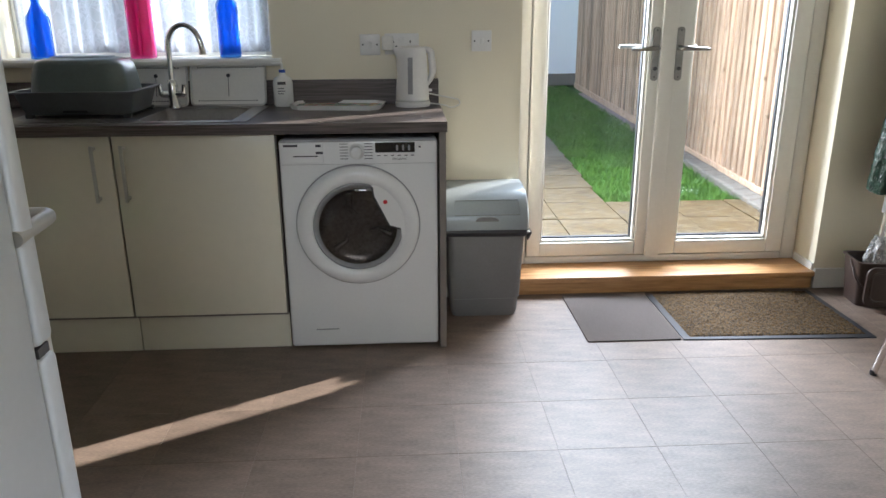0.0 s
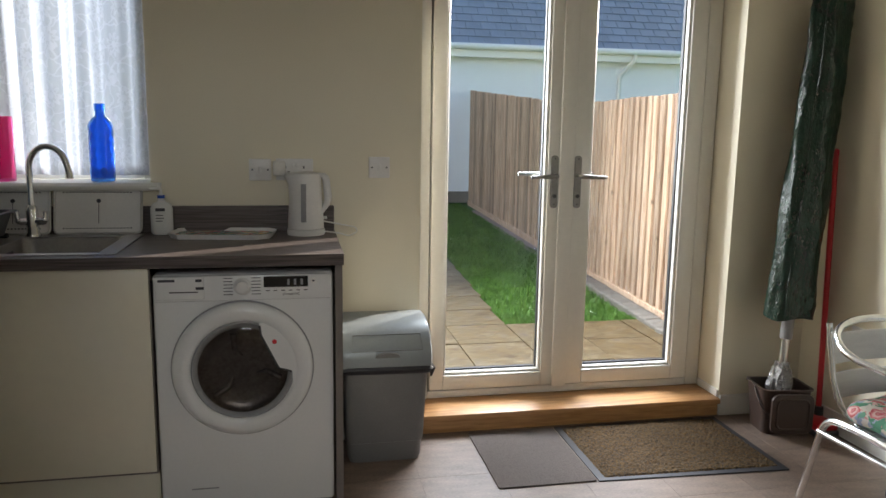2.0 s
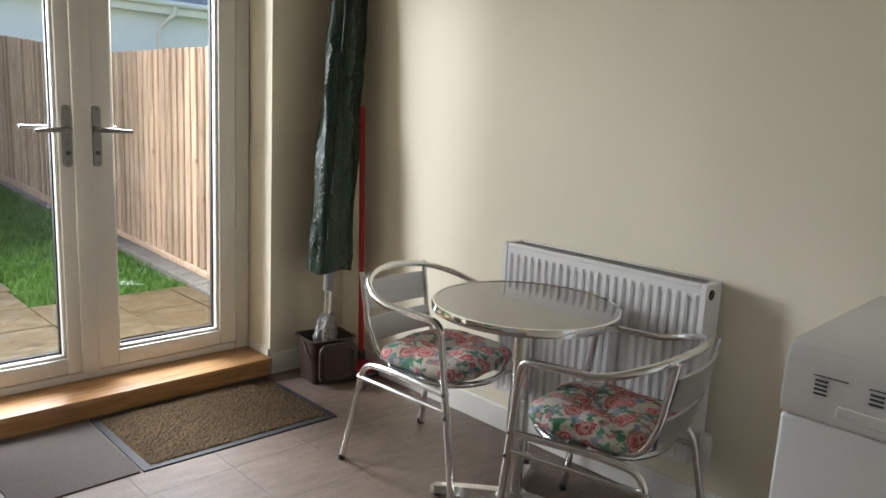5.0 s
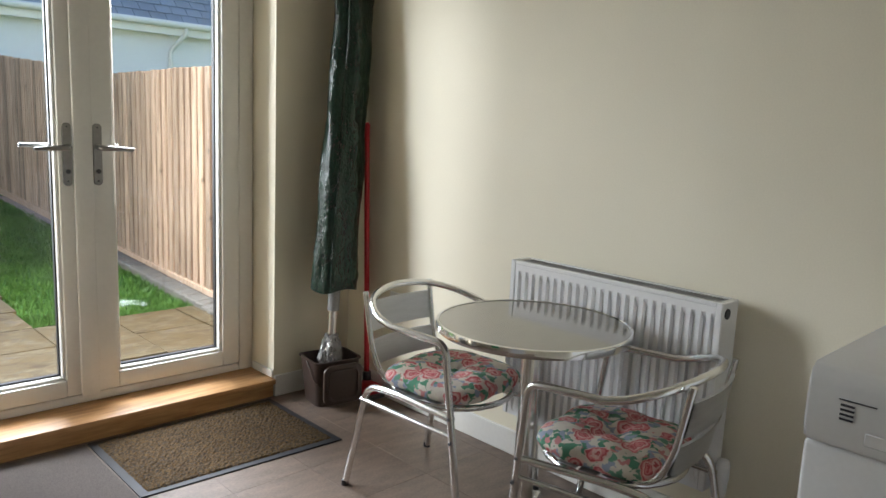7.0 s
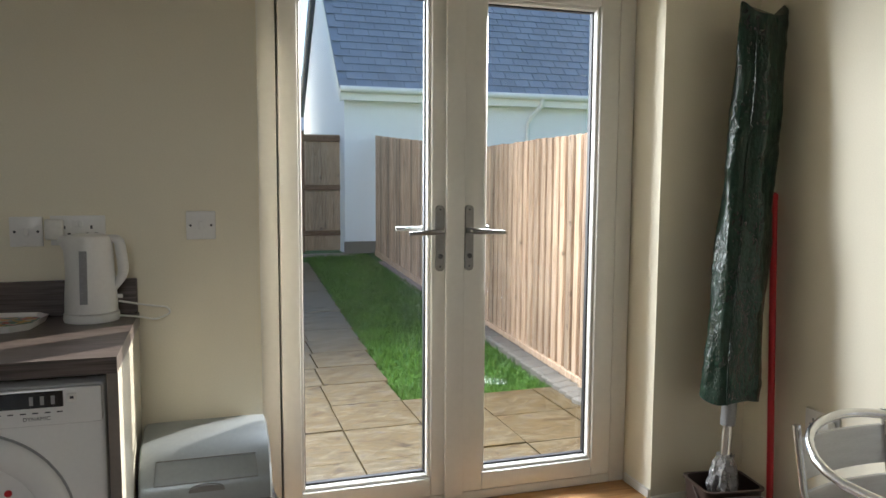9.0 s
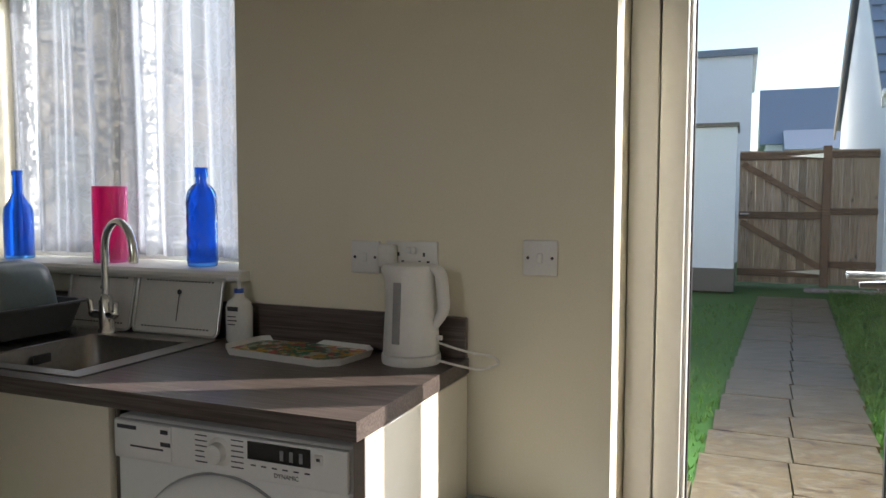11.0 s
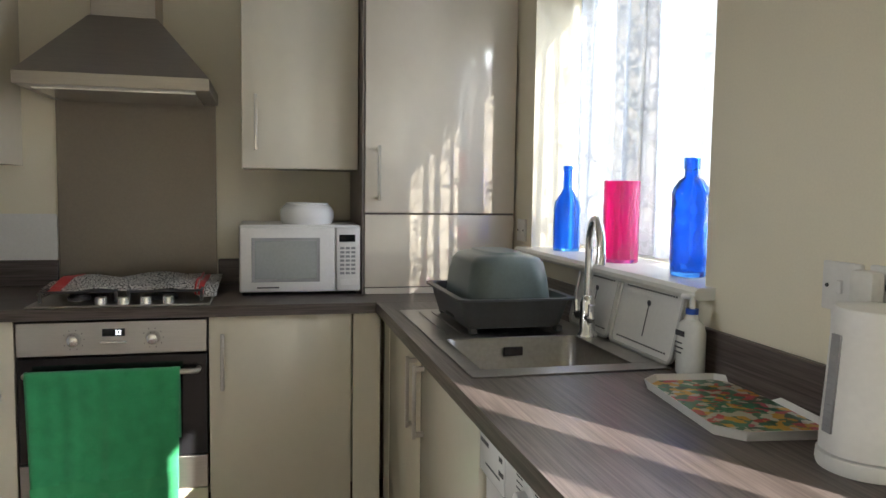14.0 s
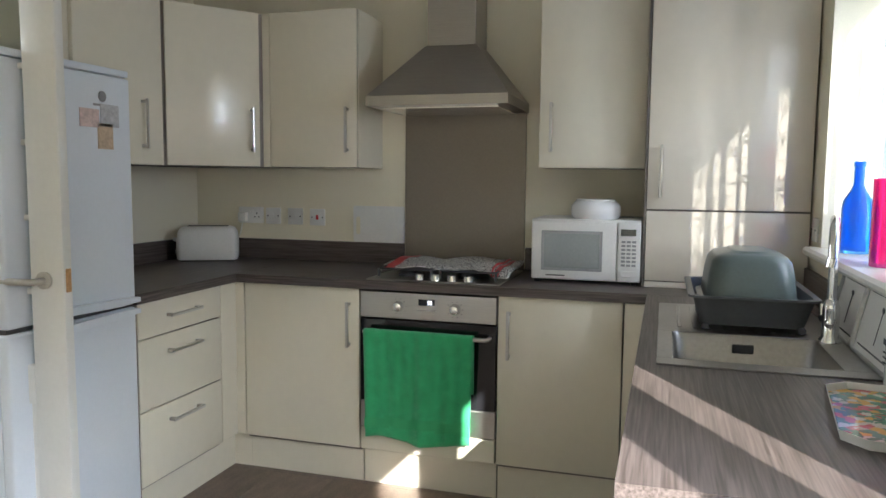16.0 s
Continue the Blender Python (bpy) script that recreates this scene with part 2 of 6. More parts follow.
def floral_material():
    """Printed cotton: curled roses over small leaves and blossoms on a pale ground."""
    m = bpy.data.materials.new("floral_print")
    m.use_nodes = True
    n, l = m.node_tree.nodes, m.node_tree.links
    b = n["Principled BSDF"]
    tc = n.new("ShaderNodeTexCoord")
    warp, add = n.new("ShaderNodeTexNoise"), n.new("ShaderNodeVectorMath")
    warp.inputs["Scale"].default_value, warp.inputs["Detail"].default_value = 38, 3
    add.operation, add.inputs[1].default_value = "MULTIPLY_ADD", (0.035, 0.035, 0.035)
    l.new(tc.outputs["Object"], warp.inputs["Vector"])
    l.new(warp.outputs["Color"], add.inputs[0])
    l.new(tc.outputs["Object"], add.inputs[2])

    def stepped(src, stops):
        k = n.new("ShaderNodeValToRGB")
        k.color_ramp.interpolation = "CONSTANT"
        e = k.color_ramp.elements
        while len(e) < len(stops):
            e.new(0.5)
        for i, (p, c) in enumerate(stops):
            e[i].position, e[i].color = p, (*c, 1)
        l.new(src, k.inputs[0])
        return k.outputs[0]

    rose, leaf = n.new("ShaderNodeTexVoronoi"), n.new("ShaderNodeTexVoronoi")
    rose.inputs["Scale"].default_value, leaf.inputs["Scale"].default_value = 13, 48
    l.new(add.outputs[0], rose.inputs["Vector"])
    l.new(add.outputs[0], leaf.inputs["Vector"])
    red, pink, pale = (0.40, 0.07, 0.08), (0.55, 0.20, 0.20), (0.60, 0.38, 0.34)
    petals = stepped(rose.outputs["Distance"], [(0.0, red), (0.10, pink), (0.17, red), (0.22, pale), (0.29, pink), (0.35, red), (0.40, pale)])
    sep = n.new("ShaderNodeSeparateColor")
    l.new(leaf.outputs["Color"], sep.inputs[0])
    ground_print = stepped(sep.outputs[0], [(0.0, (0.56, 0.52, 0.44)), (0.30, (0.07, 0.21, 0.13)), (0.48, (0.25, 0.29, 0.37)), (0.64, (0.54, 0.48, 0.42)), (0.80, (0.12, 0.27, 0.18)), (0.90, (0.48, 0.20, 0.20))])
    inside, mix = n.new("ShaderNodeMath"), n.new("ShaderNodeMix")
    inside.operation, inside.inputs[1].default_value = "LESS_THAN", 0.44
    l.new(rose.outputs["Distance"], inside.inputs[0])
    mix.data_type = "RGBA"
    l.new(inside.outputs[0], mix.inputs["Factor"])
    l.new(ground_print, mix.inputs[6])
    l.new(petals, mix.inputs[7])
    l.new(mix.outputs[2], b.inputs["Base Color"])
    b.inputs["Roughness"].default_value = 0.9
    bp, weave = n.new("ShaderNodeBump"), n.new("ShaderNodeTexNoise")
    weave.inputs["Scale"].default_value = 600
    l.new(tc.outputs["Object"], weave.inputs["Vector"])
    bp.inputs["Strength"].default_value, bp.inputs["Distance"].default_value = 0.2, 0.002
    l.new(weave.outputs["Fac"], bp.inputs["Height"])
    l.new(bp.outputs[0], b.inputs["Normal"])
    return m


CREAM_WALL = mat("cream_wall_paint", (0.80, 0.745, 0.60), 0.75, var=0.02, scale=2, fine=200, bump=0.04)
WHITE_PAINT = mat("white_gloss_paint", (0.80, 0.79, 0.75), 0.35, var=0.015, scale=3, fine=60)
CEILING = mat("ceiling_paint", (0.82, 0.81, 0.78), 0.85, var=0.02)
UPVC = mat("white_upvc", (0.80, 0.79, 0.75), 0.3, var=0.015, scale=3, fine=60)
GASKET = mat("black_rubber", (0.02, 0.02, 0.025), 0.5, var=0.1)
CABINET = mat("cream_gloss_lacquer", (0.77, 0.72, 0.60), 0.20, var=0.012, scale=1.5, fine=25, coat=0.3)
TALLGLOSS = mat("pale_gloss_lacquer", (0.76, 0.70, 0.60), 0.10, var=0.012, scale=1.5, fine=25, coat=0.5)
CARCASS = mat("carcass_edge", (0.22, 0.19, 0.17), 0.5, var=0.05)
# near-black colour that paints the shade behind cabinet doors
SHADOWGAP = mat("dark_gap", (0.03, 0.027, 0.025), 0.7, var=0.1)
WORKTOP_X = wood_grain("worktop_laminate", (0.05, 0.038, 0.034), (0.135, 0.108, 0.10), (1.0, 34, 34), 6, 0.38, 0.12)
WORKTOP_Y = wood_grain("worktop_laminate_across", (0.05, 0.038, 0.034), (0.135, 0.108, 0.10), (34, 1.0, 34), 6, 0.38, 0.12)
OAK = wood_grain("oiled_oak", (0.40, 0.20, 0.075), (0.60, 0.34, 0.15), (1.5, 16, 16), 4, 0.4, 0.15)
STEEL = mat("brushed_steel", (0.55, 0.53, 0.50), 0.32, 1.0, var=0.04, stretch=(1, 1, 30), fine=60)
HOODSTEEL = mat("warm_brushed_steel", (0.42, 0.39, 0.35), 0.36, 1.0, var=0.04, stretch=(1, 1, 20), fine=60)
SPLASH = mat("grey_brown_splashback", (0.24, 0.205, 0.165), 0.35, 0.35, var=0.03, scale=2)
CHROME = mat("chrome", (0.80, 0.80, 0.80), 0.12, 1.0, var=0.03)
ALU = mat("polished_aluminium", (0.78, 0.78, 0.77), 0.22, 1.0, var=0.04, fine=50)
ALUMATT = mat("matt_aluminium", (0.55, 0.55, 0.54), 0.42, 0.9, var=0.05, stretch=(1, 1, 8))
WHITE_ENAMEL = mat("white_enamel", (0.80, 0.80, 0.80), 0.22, var=0.012, scale=3, coat=0.3)
FRIDGE_WHITE = mat("fridge_white", (0.72, 0.76, 0.82), 0.28, var=0.012, scale=3)
WHITE_PLASTIC = mat("white_plastic", (0.76, 0.75, 0.73), 0.33, var=0.02)
GREY_PLASTIC = mat("grey_plastic", (0.16, 0.16, 0.165), 0.42, var=0.05, fine=150, bump=0.05)
SILVER_PLASTIC = mat("silver_plastic", (0.27, 0.30, 0.32), 0.30, 0.25, var=0.03)
SLATE_PLASTIC = mat("slate_plastic", (0.095, 0.10, 0.11), 0.42, var=0.05)
BASIN_PLASTIC = mat("grey_green_plastic", (0.13, 0.165, 0.165), 0.28, var=0.05)
BLACK_GLASS = mat("black_glass", (0.012, 0.012, 0.014), 0.06, var=0.1, coat=0.5)
DRUM = mat("drum_steel", (0.26, 0.25, 0.24), 0.28, 1.0, var=0.2, scale=14)
DARKGREY = mat("dark_grey", (0.06, 0.06, 0.065), 0.45, var=0.06)
MIDGREY = mat("mid_grey", (0.30, 0.30, 0.31), 0.4, var=0.05)
INK = mat("printed_ink", (0.05, 0.05, 0.06), 0.6, var=0.05)
RED = mat("red_paint", (0.55, 0.02, 0.03), 0.35, var=0.04)
BROWN_PLASTIC = mat("brown_plastic", (0.045, 0.028, 0.022), 0.4, var=0.06, bump=0.03)
TOWEL_GREEN = mat("green_terry", (0.045, 0.43, 0.17), 0.95, var=0.12, scale=20, fine=500, bump=0.8, sheen=0.3)
TOWEL_BAND = mat("green_terry_band", (0.06, 0.42, 0.17), 0.85, var=0.05, fine=300, bump=0.3)
COVER_GREEN = mat("green_tarpaulin", (0.007, 0.027, 0.017), 0.27, var=0.22, scale=22, fine=110, bump=1.0, stretch=(1, 1, 0.5))
BLUE_GLASS = mat("cobalt_glass", (0.08, 0.34, 0.96), 0.05, var=0.05, trans=0.92)
PINK_GLASS = mat("pink_glass", (1.0, 0.10, 0.42), 0.08, var=0.05, trans=0.88)
BAGCLEAR = mat("clear_film", (0.75, 0.73, 0.72), 0.2, var=0.2, scale=30, trans=0.7, bump=0.6)
CABLE = mat("white_cable", (0.75, 0.74, 0.70), 0.5, var=0.03)
GLASS = clear("clear_glass")
TABLETOP = mat("glossy_table_top", (0.34, 0.32, 0.29), 0.10, 0.55, var=0.05, scale=5, fine=40, stretch=(1, 14, 1))
TILE = mat("taupe_floor_tile", (0.175, 0.128, 0.100), 0.46, var=0.24, scale=7, fine=75, bump=0.05, stretch=(1.0, 3.2, 1), obj_random=0.18)
GROUT = mat("tile_joint", (0.23, 0.18, 0.145), 0.7, var=0.05)
MAT_GREY = palette("grey_ribbed_mat", [(0.35, (0.085, 0.068, 0.062)), (0.65, (0.16, 0.135, 0.125))], 420, 0.95, 0.2, 0.8)
MAT_GOLD = palette("brown_gold_pile", [(0.35, (0.016, 0.010, 0.004)), (0.62, (0.095, 0.05, 0.009))], 150, 0.95, 0.6, 1.0)
FLORAL = floral_material()
TRAYPRINT = palette("tropical_print", [(0.0, (0.62, 0.60, 0.50)), (0.12, (0.015, 0.14, 0.06)), (0.34, (0.55, 0.03, 0.03)), (0.46, (0.60, 0.57, 0.48)),
                                       (0.55, (0.70, 0.36, 0.01)), (0.70, (0.03, 0.22, 0.12)), (0.86, (0.02, 0.06, 0.04)), (0.92, (0.60, 0.06, 0.12))], 62, 0.3, 2.5, 0, "VORONOI", coat=0.4)
CHECK = palette("checked_tea_towel", [(0.44, (0.03, 0.03, 0.035)), (0.52, (0.72, 0.70, 0.66))], 160, 0.9, 0.3, 0.5)
LACE = lace_material()
SLAB = palette("riven_sandstone", [(0.33, (0.045, 0.026, 0.012)), (0.44, (0.115, 0.075, 0.028)), (0.52, (0.082, 0.058, 0.028)), (0.60, (0.150, 0.112, 0.060)), (0.70, (0.075, 0.055, 0.042))], 2.2, 0.42, 1.8, 0.9, stretch=(1, 2.2, 1), detail=9.0, shift=30.0)
GRASS = palette("lawn_soil", [(0.3, (0.025, 0.075, 0.008)), (0.7, (0.05, 0.14, 0.016))], 14, 0.9, 0.5, 0.6)
BLADE = mat("grass_blade", (0.072, 0.160, 0.020), 0.6, var=0.25, scale=3, fine=30)
FENCE = wood_grain("weathered_fence_wood", (0.30, 0.185, 0.12), (0.60, 0.43, 0.31), (20, 20, 1.2), 4, 0.8, 0.3, 0.34, knots=(11, 11, 13))
GATEWOOD = wood_grain("brown_gate_wood", (0.12, 0.062, 0.036), (0.24, 0.14, 0.085), (1.2, 18, 18), 4, 0.8, 0.3, 0.15)
GATEBOARD = wood_grain("gate_board_wood", (0.25, 0.16, 0.10), (0.47, 0.34, 0.24), (18, 18, 1.2), 4, 0.8, 0.3, 0.30, knots=(8, 8, 5))
RENDER = mat("white_render", (0.82, 0.83, 0.86), 0.85, var=0.03, fine=120, bump=0.1)
SLATE = mat("blue_grey_slate", (0.20, 0.235, 0.30), 0.5, var=0.15, fine=40, bump=0.1, obj_random=0.5)
BRICKGREY = mat("grey_block", (0.17, 0.15, 0.13), 0.85, var=0.12, fine=60, bump=0.4, obj_random=0.5)
GRAVEL = palette("pink_gravel", [(0.3, (0.20, 0.13, 0.11)), (0.7, (0.50, 0.40, 0.36))], 60, 0.9, 0.3, 1.0)
HANDLE_STEEL = mat("satin_dark_nickel", (0.30, 0.29, 0.28), 0.30, 1.0, var=0.05, fine=70)
SINKSTEEL = mat("dull_sink_steel", (0.36, 0.35, 0.34), 0.33, 1.0, var=0.06, fine=80)


# ---- building helpers ----


def put(name, bm, material, parent=None, smooth=False):
    """A mesh object from bm, which holds world places (or places relative to a parent made with local=True)."""
    me = bpy.data.meshes.new(name)
    bmesh.ops.recalc_face_normals(bm, faces=bm.faces)
    bm.to_mesh(me)
    bm.free()
    me.materials.append(material)
    if smooth:
        me.polygons.foreach_set("use_smooth", [True] * len(me.polygons))
        me.set_sharp_from_angle(angle=radians(40))
    ob = new(name, me)
    if parent is not None:
        ob.parent = parent
        if parent.type == "EMPTY" and not parent.get("is_local"):
            ob.location = -parent.location
    return ob


def thing(name, at, label, category, group="", local=False):
    e = new(name)
    e.location = at
    e.empty_display_size = 0.1
    if local:
        e["is_local"] = 1
    return tagged(e, label, category, group)


def add_box(bm, lo, hi, bevel=0.0, segs=1, m=None):
    lo, hi = Vector(lo), Vector(hi)
    r = bmesh.ops.create_cube(bm, size=1)
    vs = r["verts"]
    for v in vs:
        v.co = Vector([lo[i] + (v.co[i] + 0.5) * (hi[i] - lo[i]) for i in range(3)])
    if bevel:
        es = list({e for v in vs for e in v.link_edges})
        r2 = bmesh.ops.bevel(bm, geom=es, offset=bevel, segments=segs, affect="EDGES", profile=0.5)
        vs = list({v for f in r2["faces"] for v in f.verts} | {v for v in vs if v.is_valid})
    if m is not None:
        bmesh.ops.transform(bm, matrix=m, verts=vs)
    return vs


def box(name, lo, hi, material, parent=None, bevel=0.002, segs=1, m=None):
    bm = bmesh.new()
    add_box(bm, lo, hi, bevel, segs, m)
    return put(name, bm, material, parent, smooth=bevel > 0)


def boxes(name, items, material, parent=None, bevel=0.002, segs=1):
    bm = bmesh.new()
    for lo, hi in items:
        add_box(bm, lo, hi, bevel, segs)
    return put(name, bm, material, parent, smooth=bevel > 0)


def add_lathe(bm, profile, at=(0, 0, 0), segs=32, axis="Z", caps=True):
    """Turn (radius, height) pairs round an axis through at."""
    rings = []
    for r, h in profile:
        ring = []
        for i in range(segs):
            a = 2 * math.pi * i / segs
            c, s = r * math.cos(a), r * math.sin(a)
            p = {"Z": (c, s, h), "Y": (c, h, s), "X": (h, c, s)}[axis]
            ring.append(bm.verts.new(Vector(at) + Vector(p)))
        rings.append(ring)
    for a, b in zip(rings, rings[1:]):
        for i in range(segs):
            j = (i + 1) % segs
            bm.faces.new((a[i], a[j], b[j], b[i]))
    for ring, (r, h) in ((rings[0], profile[0]), (rings[-1], profile[-1])):
        if caps and r > 1e-4:
            bm.faces.new(ring)


def lathe(name, profile, at, material, parent=None, segs=32, axis="Z", caps=True):
    bm = bmesh.new()
    add_lathe(bm, profile, at, segs, axis, caps)
    bmesh.ops.remove_doubles(bm, verts=bm.verts, dist=1e-5)
    return put(name, bm, material, parent, smooth=True)


def rounded(points, r, n=5):
    """A line of points with its corners rounded by r."""
    P = [Vector(p) for p in points]
    out = [P[0]]
    for a, b, c in zip(P, P[1:], P[2:]):
        k = min(r, (a - b).length * 0.49, (c - b).length * 0.49)
        s, e = b + (a - b).normalized() * k, b + (c - b).normalized() * k
        for i in range(n + 1):
            u = i / n
            out.append(s * (1 - u) ** 2 + b * 2 * u * (1 - u) + e * u * u)
    return out + [P[-1]]


def add_tube(bm, pts, r, segs=10, closed=False):
    P = [Vector(p) for p in pts]
    n = len(P)
    tang = []
    for i in range(n):
        a = P[(i - 1) % n] if closed else P[max(i - 1, 0)]
        b = P[(i + 1) % n] if closed else P[min(i + 1, n - 1)]
        tang.append((b - a).normalized())
    up = Vector((0, 0, 1)) if abs(tang[0].z) < 0.9 else Vector((1, 0, 0))
    u = tang[0].cross(up).normalized()
    rings = []
    for i in range(n):
        u = (u - tang[i] * u.dot(tang[i])).normalized()
        w = tang[i].cross(u)
        rr = r[i] if isinstance(r, (list, tuple)) else r
        rings.append([bm.verts.new(P[i] + (u * math.cos(2 * math.pi * k / segs) + w * math.sin(2 * math.pi * k / segs)) * rr) for k in range(segs)])
    pairs = list(zip(rings, rings[1:])) + ([(rings[-1], rings[0])] if closed else [])
    for a, b in pairs:
        for k in range(segs):
            j = (k + 1) % segs
            bm.faces.new((a[k], a[j], b[j], b[k]))
    if not closed:
        bm.faces.new(rings[0])
        bm.faces.new(rings[-1])


def tube(name, pts, r, material, parent=None, segs=10, closed=False):
    bm = bmesh.new()
    add_tube(bm, pts, r, segs, closed)
    return put(name, bm, material, parent, smooth=True)


def add_prism(bm, outline, axis, lo, hi):
    """Push a flat outline (pairs) along an axis: X takes (y, z), Y takes (x, z), Z takes (x, y)."""
    def at(p, d):
        return {"X": (d, p[0], p[1]), "Y": (p[0], d, p[1]), "Z": (p[0], p[1], d)}[axis]
    a, b = [bm.verts.new(at(p, lo)) for p in outline], [bm.verts.new(at(p, hi)) for p in outline]
    n = len(outline)
    bm.faces.new(a), bm.faces.new(b)
    for i in range(n):
        bm.faces.new((a[i], a[(i + 1) % n], b[(i + 1) % n], b[i]))


def prism(name, outline, axis, lo, hi, material, parent=None, bevel=0.0):
    bm = bmesh.new()
    add_prism(bm, outline, axis, lo, hi)
    if bevel:
        bmesh.ops.bevel(bm, geom=list(bm.edges), offset=bevel, segments=2, affect="EDGES")
    return put(name, bm, material, parent, smooth=bevel > 0)


def round_rect(x0, y0, x1, y1, r, n=5):
    pts = []
    for cx, cy, a0 in ((x1 - r, y1 - r, 0), (x0 + r, y1 - r, 90), (x0 + r, y0 + r, 180), (x1 - r, y0 + r, 270)):
        for i in range(n + 1):
            a = radians(a0 + 90 * i / n)
            pts.append((cx + r * math.cos(a), cy + r * math.sin(a)))
    return pts


def add_loft(bm, rings, cap0=True, cap1=True):
    V = [[bm.verts.new(p) for p in ring] for ring in rings]
    n = len(V[0])
    for a, b in zip(V, V[1:]):
        for i in range(n):
            bm.faces.new((a[i], a[(i + 1) % n], b[(i + 1) % n], b[i]))
    if cap0:
        bm.faces.new(V[0])
    if cap1:
        bm.faces.new(V[-1])


def loft(name, rings, material, parent=None, cap0=True, cap1=True):
    bm = bmesh.new()
    add_loft(bm, rings, cap0, cap1)
    return put(name, bm, material, parent, smooth=True)


def words(name, text, at, size, material, parent, rot=(90, 0, 0), align="LEFT"):
    c = bpy.data.curves.new(name, "FONT")
    c.body, c.size, c.extrude, c.align_x = text, size, 0.0003, align
    tmp = bpy.data.objects.new(name, c)
    scene.collection.objects.link(tmp)
    bpy.context.view_layer.update()
    me = bpy.data.meshes.new_from_object(tmp.evaluated_get(bpy.context.evaluated_depsgraph_get()))
    bpy.data.objects.remove(tmp)
    me.transform(pose(*at, *rot))
    me.materials.clear()
    me.materials.append(material)
    ob = new(name, me)
    ob.parent = parent
    if parent.type == "EMPTY" and not parent.get("is_local"):
        ob.location = -parent.location
    return ob


def bar_handle(parent, a, b, out, material=None):
    """A square bar handle between a and b that stands off along out."""
    a, b, out = Vector(a), Vector(b), Vector(out)
    bm = bmesh.new()
    d = (b - a).normalized()
    o = out.normalized()
    w = d.cross(o)
    rot = Matrix((d, o, w)).transposed().to_4x4()
    L = (b - a).length
    m = Matrix.Translation(a) @ rot
    s = out.length
    add_box(bm, (-0.012, s - 0.010, -0.006), (L + 0.012, s, 0.006), 0.002, 1, m)
    add_box(bm, (-0.006, 0, -0.006), (0.006, s - 0.010, 0.006), 0, 1, m)
    add_box(bm, (L - 0.006, 0, -0.006), (L + 0.006, s - 0.010, 0.006), 0, 1, m)
    return put("handle", bm, material or STEEL, parent, smooth=True)


# ---- structure ----
XL, XR, YS, YN, H = -2.46, 2.23, -3.0, 0.0, 2.4
DX0, DX1, DH = 0.36, 1.812, 2.13     # garden door opening
WX0, WX1, WZ0, WZ1 = -1.85, -0.706, 1.105, 2.12  # window opening
YO = 0.30                           # outer face of the garden wall


def wall_parts(name, items, label):
    ob = boxes(name, items, CREAM_WALL, None, 0)
    return tagged(ob, label, "wall", kind="structure")


wall_parts("wall_north", [((XL - 0.1, YN, -0.2), (WX0, YO, H)), ((WX0, YN, -0.2), (WX1, YO, WZ0 - 0.03)), ((WX0, YN, WZ1), (WX1, YO, H)),
                          ((WX1, YN, -0.2), (DX0, YO, H)), ((DX0, YN, DH), (DX1, YO, H)), ((DX1, YN, -0.2), (XR + 0.1, YO, H))],
           "cream painted wall round the garden door and window")
wall_parts("wall_east", [((XR, YS - 0.1, 0), (XR + 0.1, YN, H))], "plain cream painted wall behind radiator")
wall_parts("wall_west", [((XL - 0.1, YS - 0.1, 0), (XL, YN, H))], "cream painted wall behind hob")
wall_parts("wall_south", [((XL, YS - 0.1, 0), (-0.66, YS, H)), ((-0.66, YS - 0.1, 2.04), (0.14, YS, H)), ((0.14, YS - 0.1, 0), (XR, YS, H))],
           "cream painted wall with the hall doorway")
wall_parts("wall_hall", [((-1.2, -5.2, 0), (-1.1, YS - 0.1, H)), ((0.8, -5.2, 0), (0.9, YS - 0.1, H)), ((-1.2, -5.3, 0), (0.9, -5.2, H))],
           "plain cream hall walls behind the doorway")
tagged(boxes("ceiling", [((XL - 0.1, YS - 0.1, H), (XR + 0.1, YO, H + 0.1)), ((-1.2, -5.3, H), (0.9, YS - 0.1, H + 0.1))], CEILING, None, 0), "plain white ceiling", "ceiling", kind="structure")
floor = tagged(boxes("floor", [((XL - 0.1, YS - 0.1, -0.1), (XR + 0.1, 0.24, -0.0012)), ((-1.2, -5.3, -0.1), (0.9, YS - 0.1, -0.0012))], GROUT, None, 0), "taupe stone-look vinyl tile floor in staggered rows", "floor", kind="structure")
tagged(boxes("baseboard", [((DX1, -0.014, 0), (XR, YN, 0.10)), ((XR - 0.014, -2.36, 0), (XR, -0.014, 0.10)), ((0.03, -0.014, 0), (DX0, YN, 0.10)),
                           ((DX1 - 0.012, 0, 0.0885), (DX1, 0.18, 0.125))], WHITE_PAINT, None, 0.003),
       "white painted skirting board along the walls", "skirting", kind="structure")
tagged(boxes("door_lining", [((-0.68, YS - 0.11, 0), (-0.66, YS + 0.012, 2.06)), ((0.14, YS - 0.11, 0), (0.16, YS + 0.012, 2.06)), ((-0.66, YS - 0.11, 2.04), (0.14, YS + 0.012, 2.06))],
             WHITE_PAINT, None, 0.003), "white painted door lining in hall doorway", "door frame", kind="structure")

# oak step in the door reveal
step = thing("door_step", (1.08, 0.0, 0), "low oiled oak step under the garden doors", "step")
box("tread", (DX0 + 0.002, -0.025, 0.062), (DX1 - 0.002, 0.20, 0.088), OAK, step, 0.004, 2)
box("riser", (DX0 + 0.004, -0.005, 0.0), (DX1 - 0.004, 0.02, 0.062), OAK, step, 0.001)

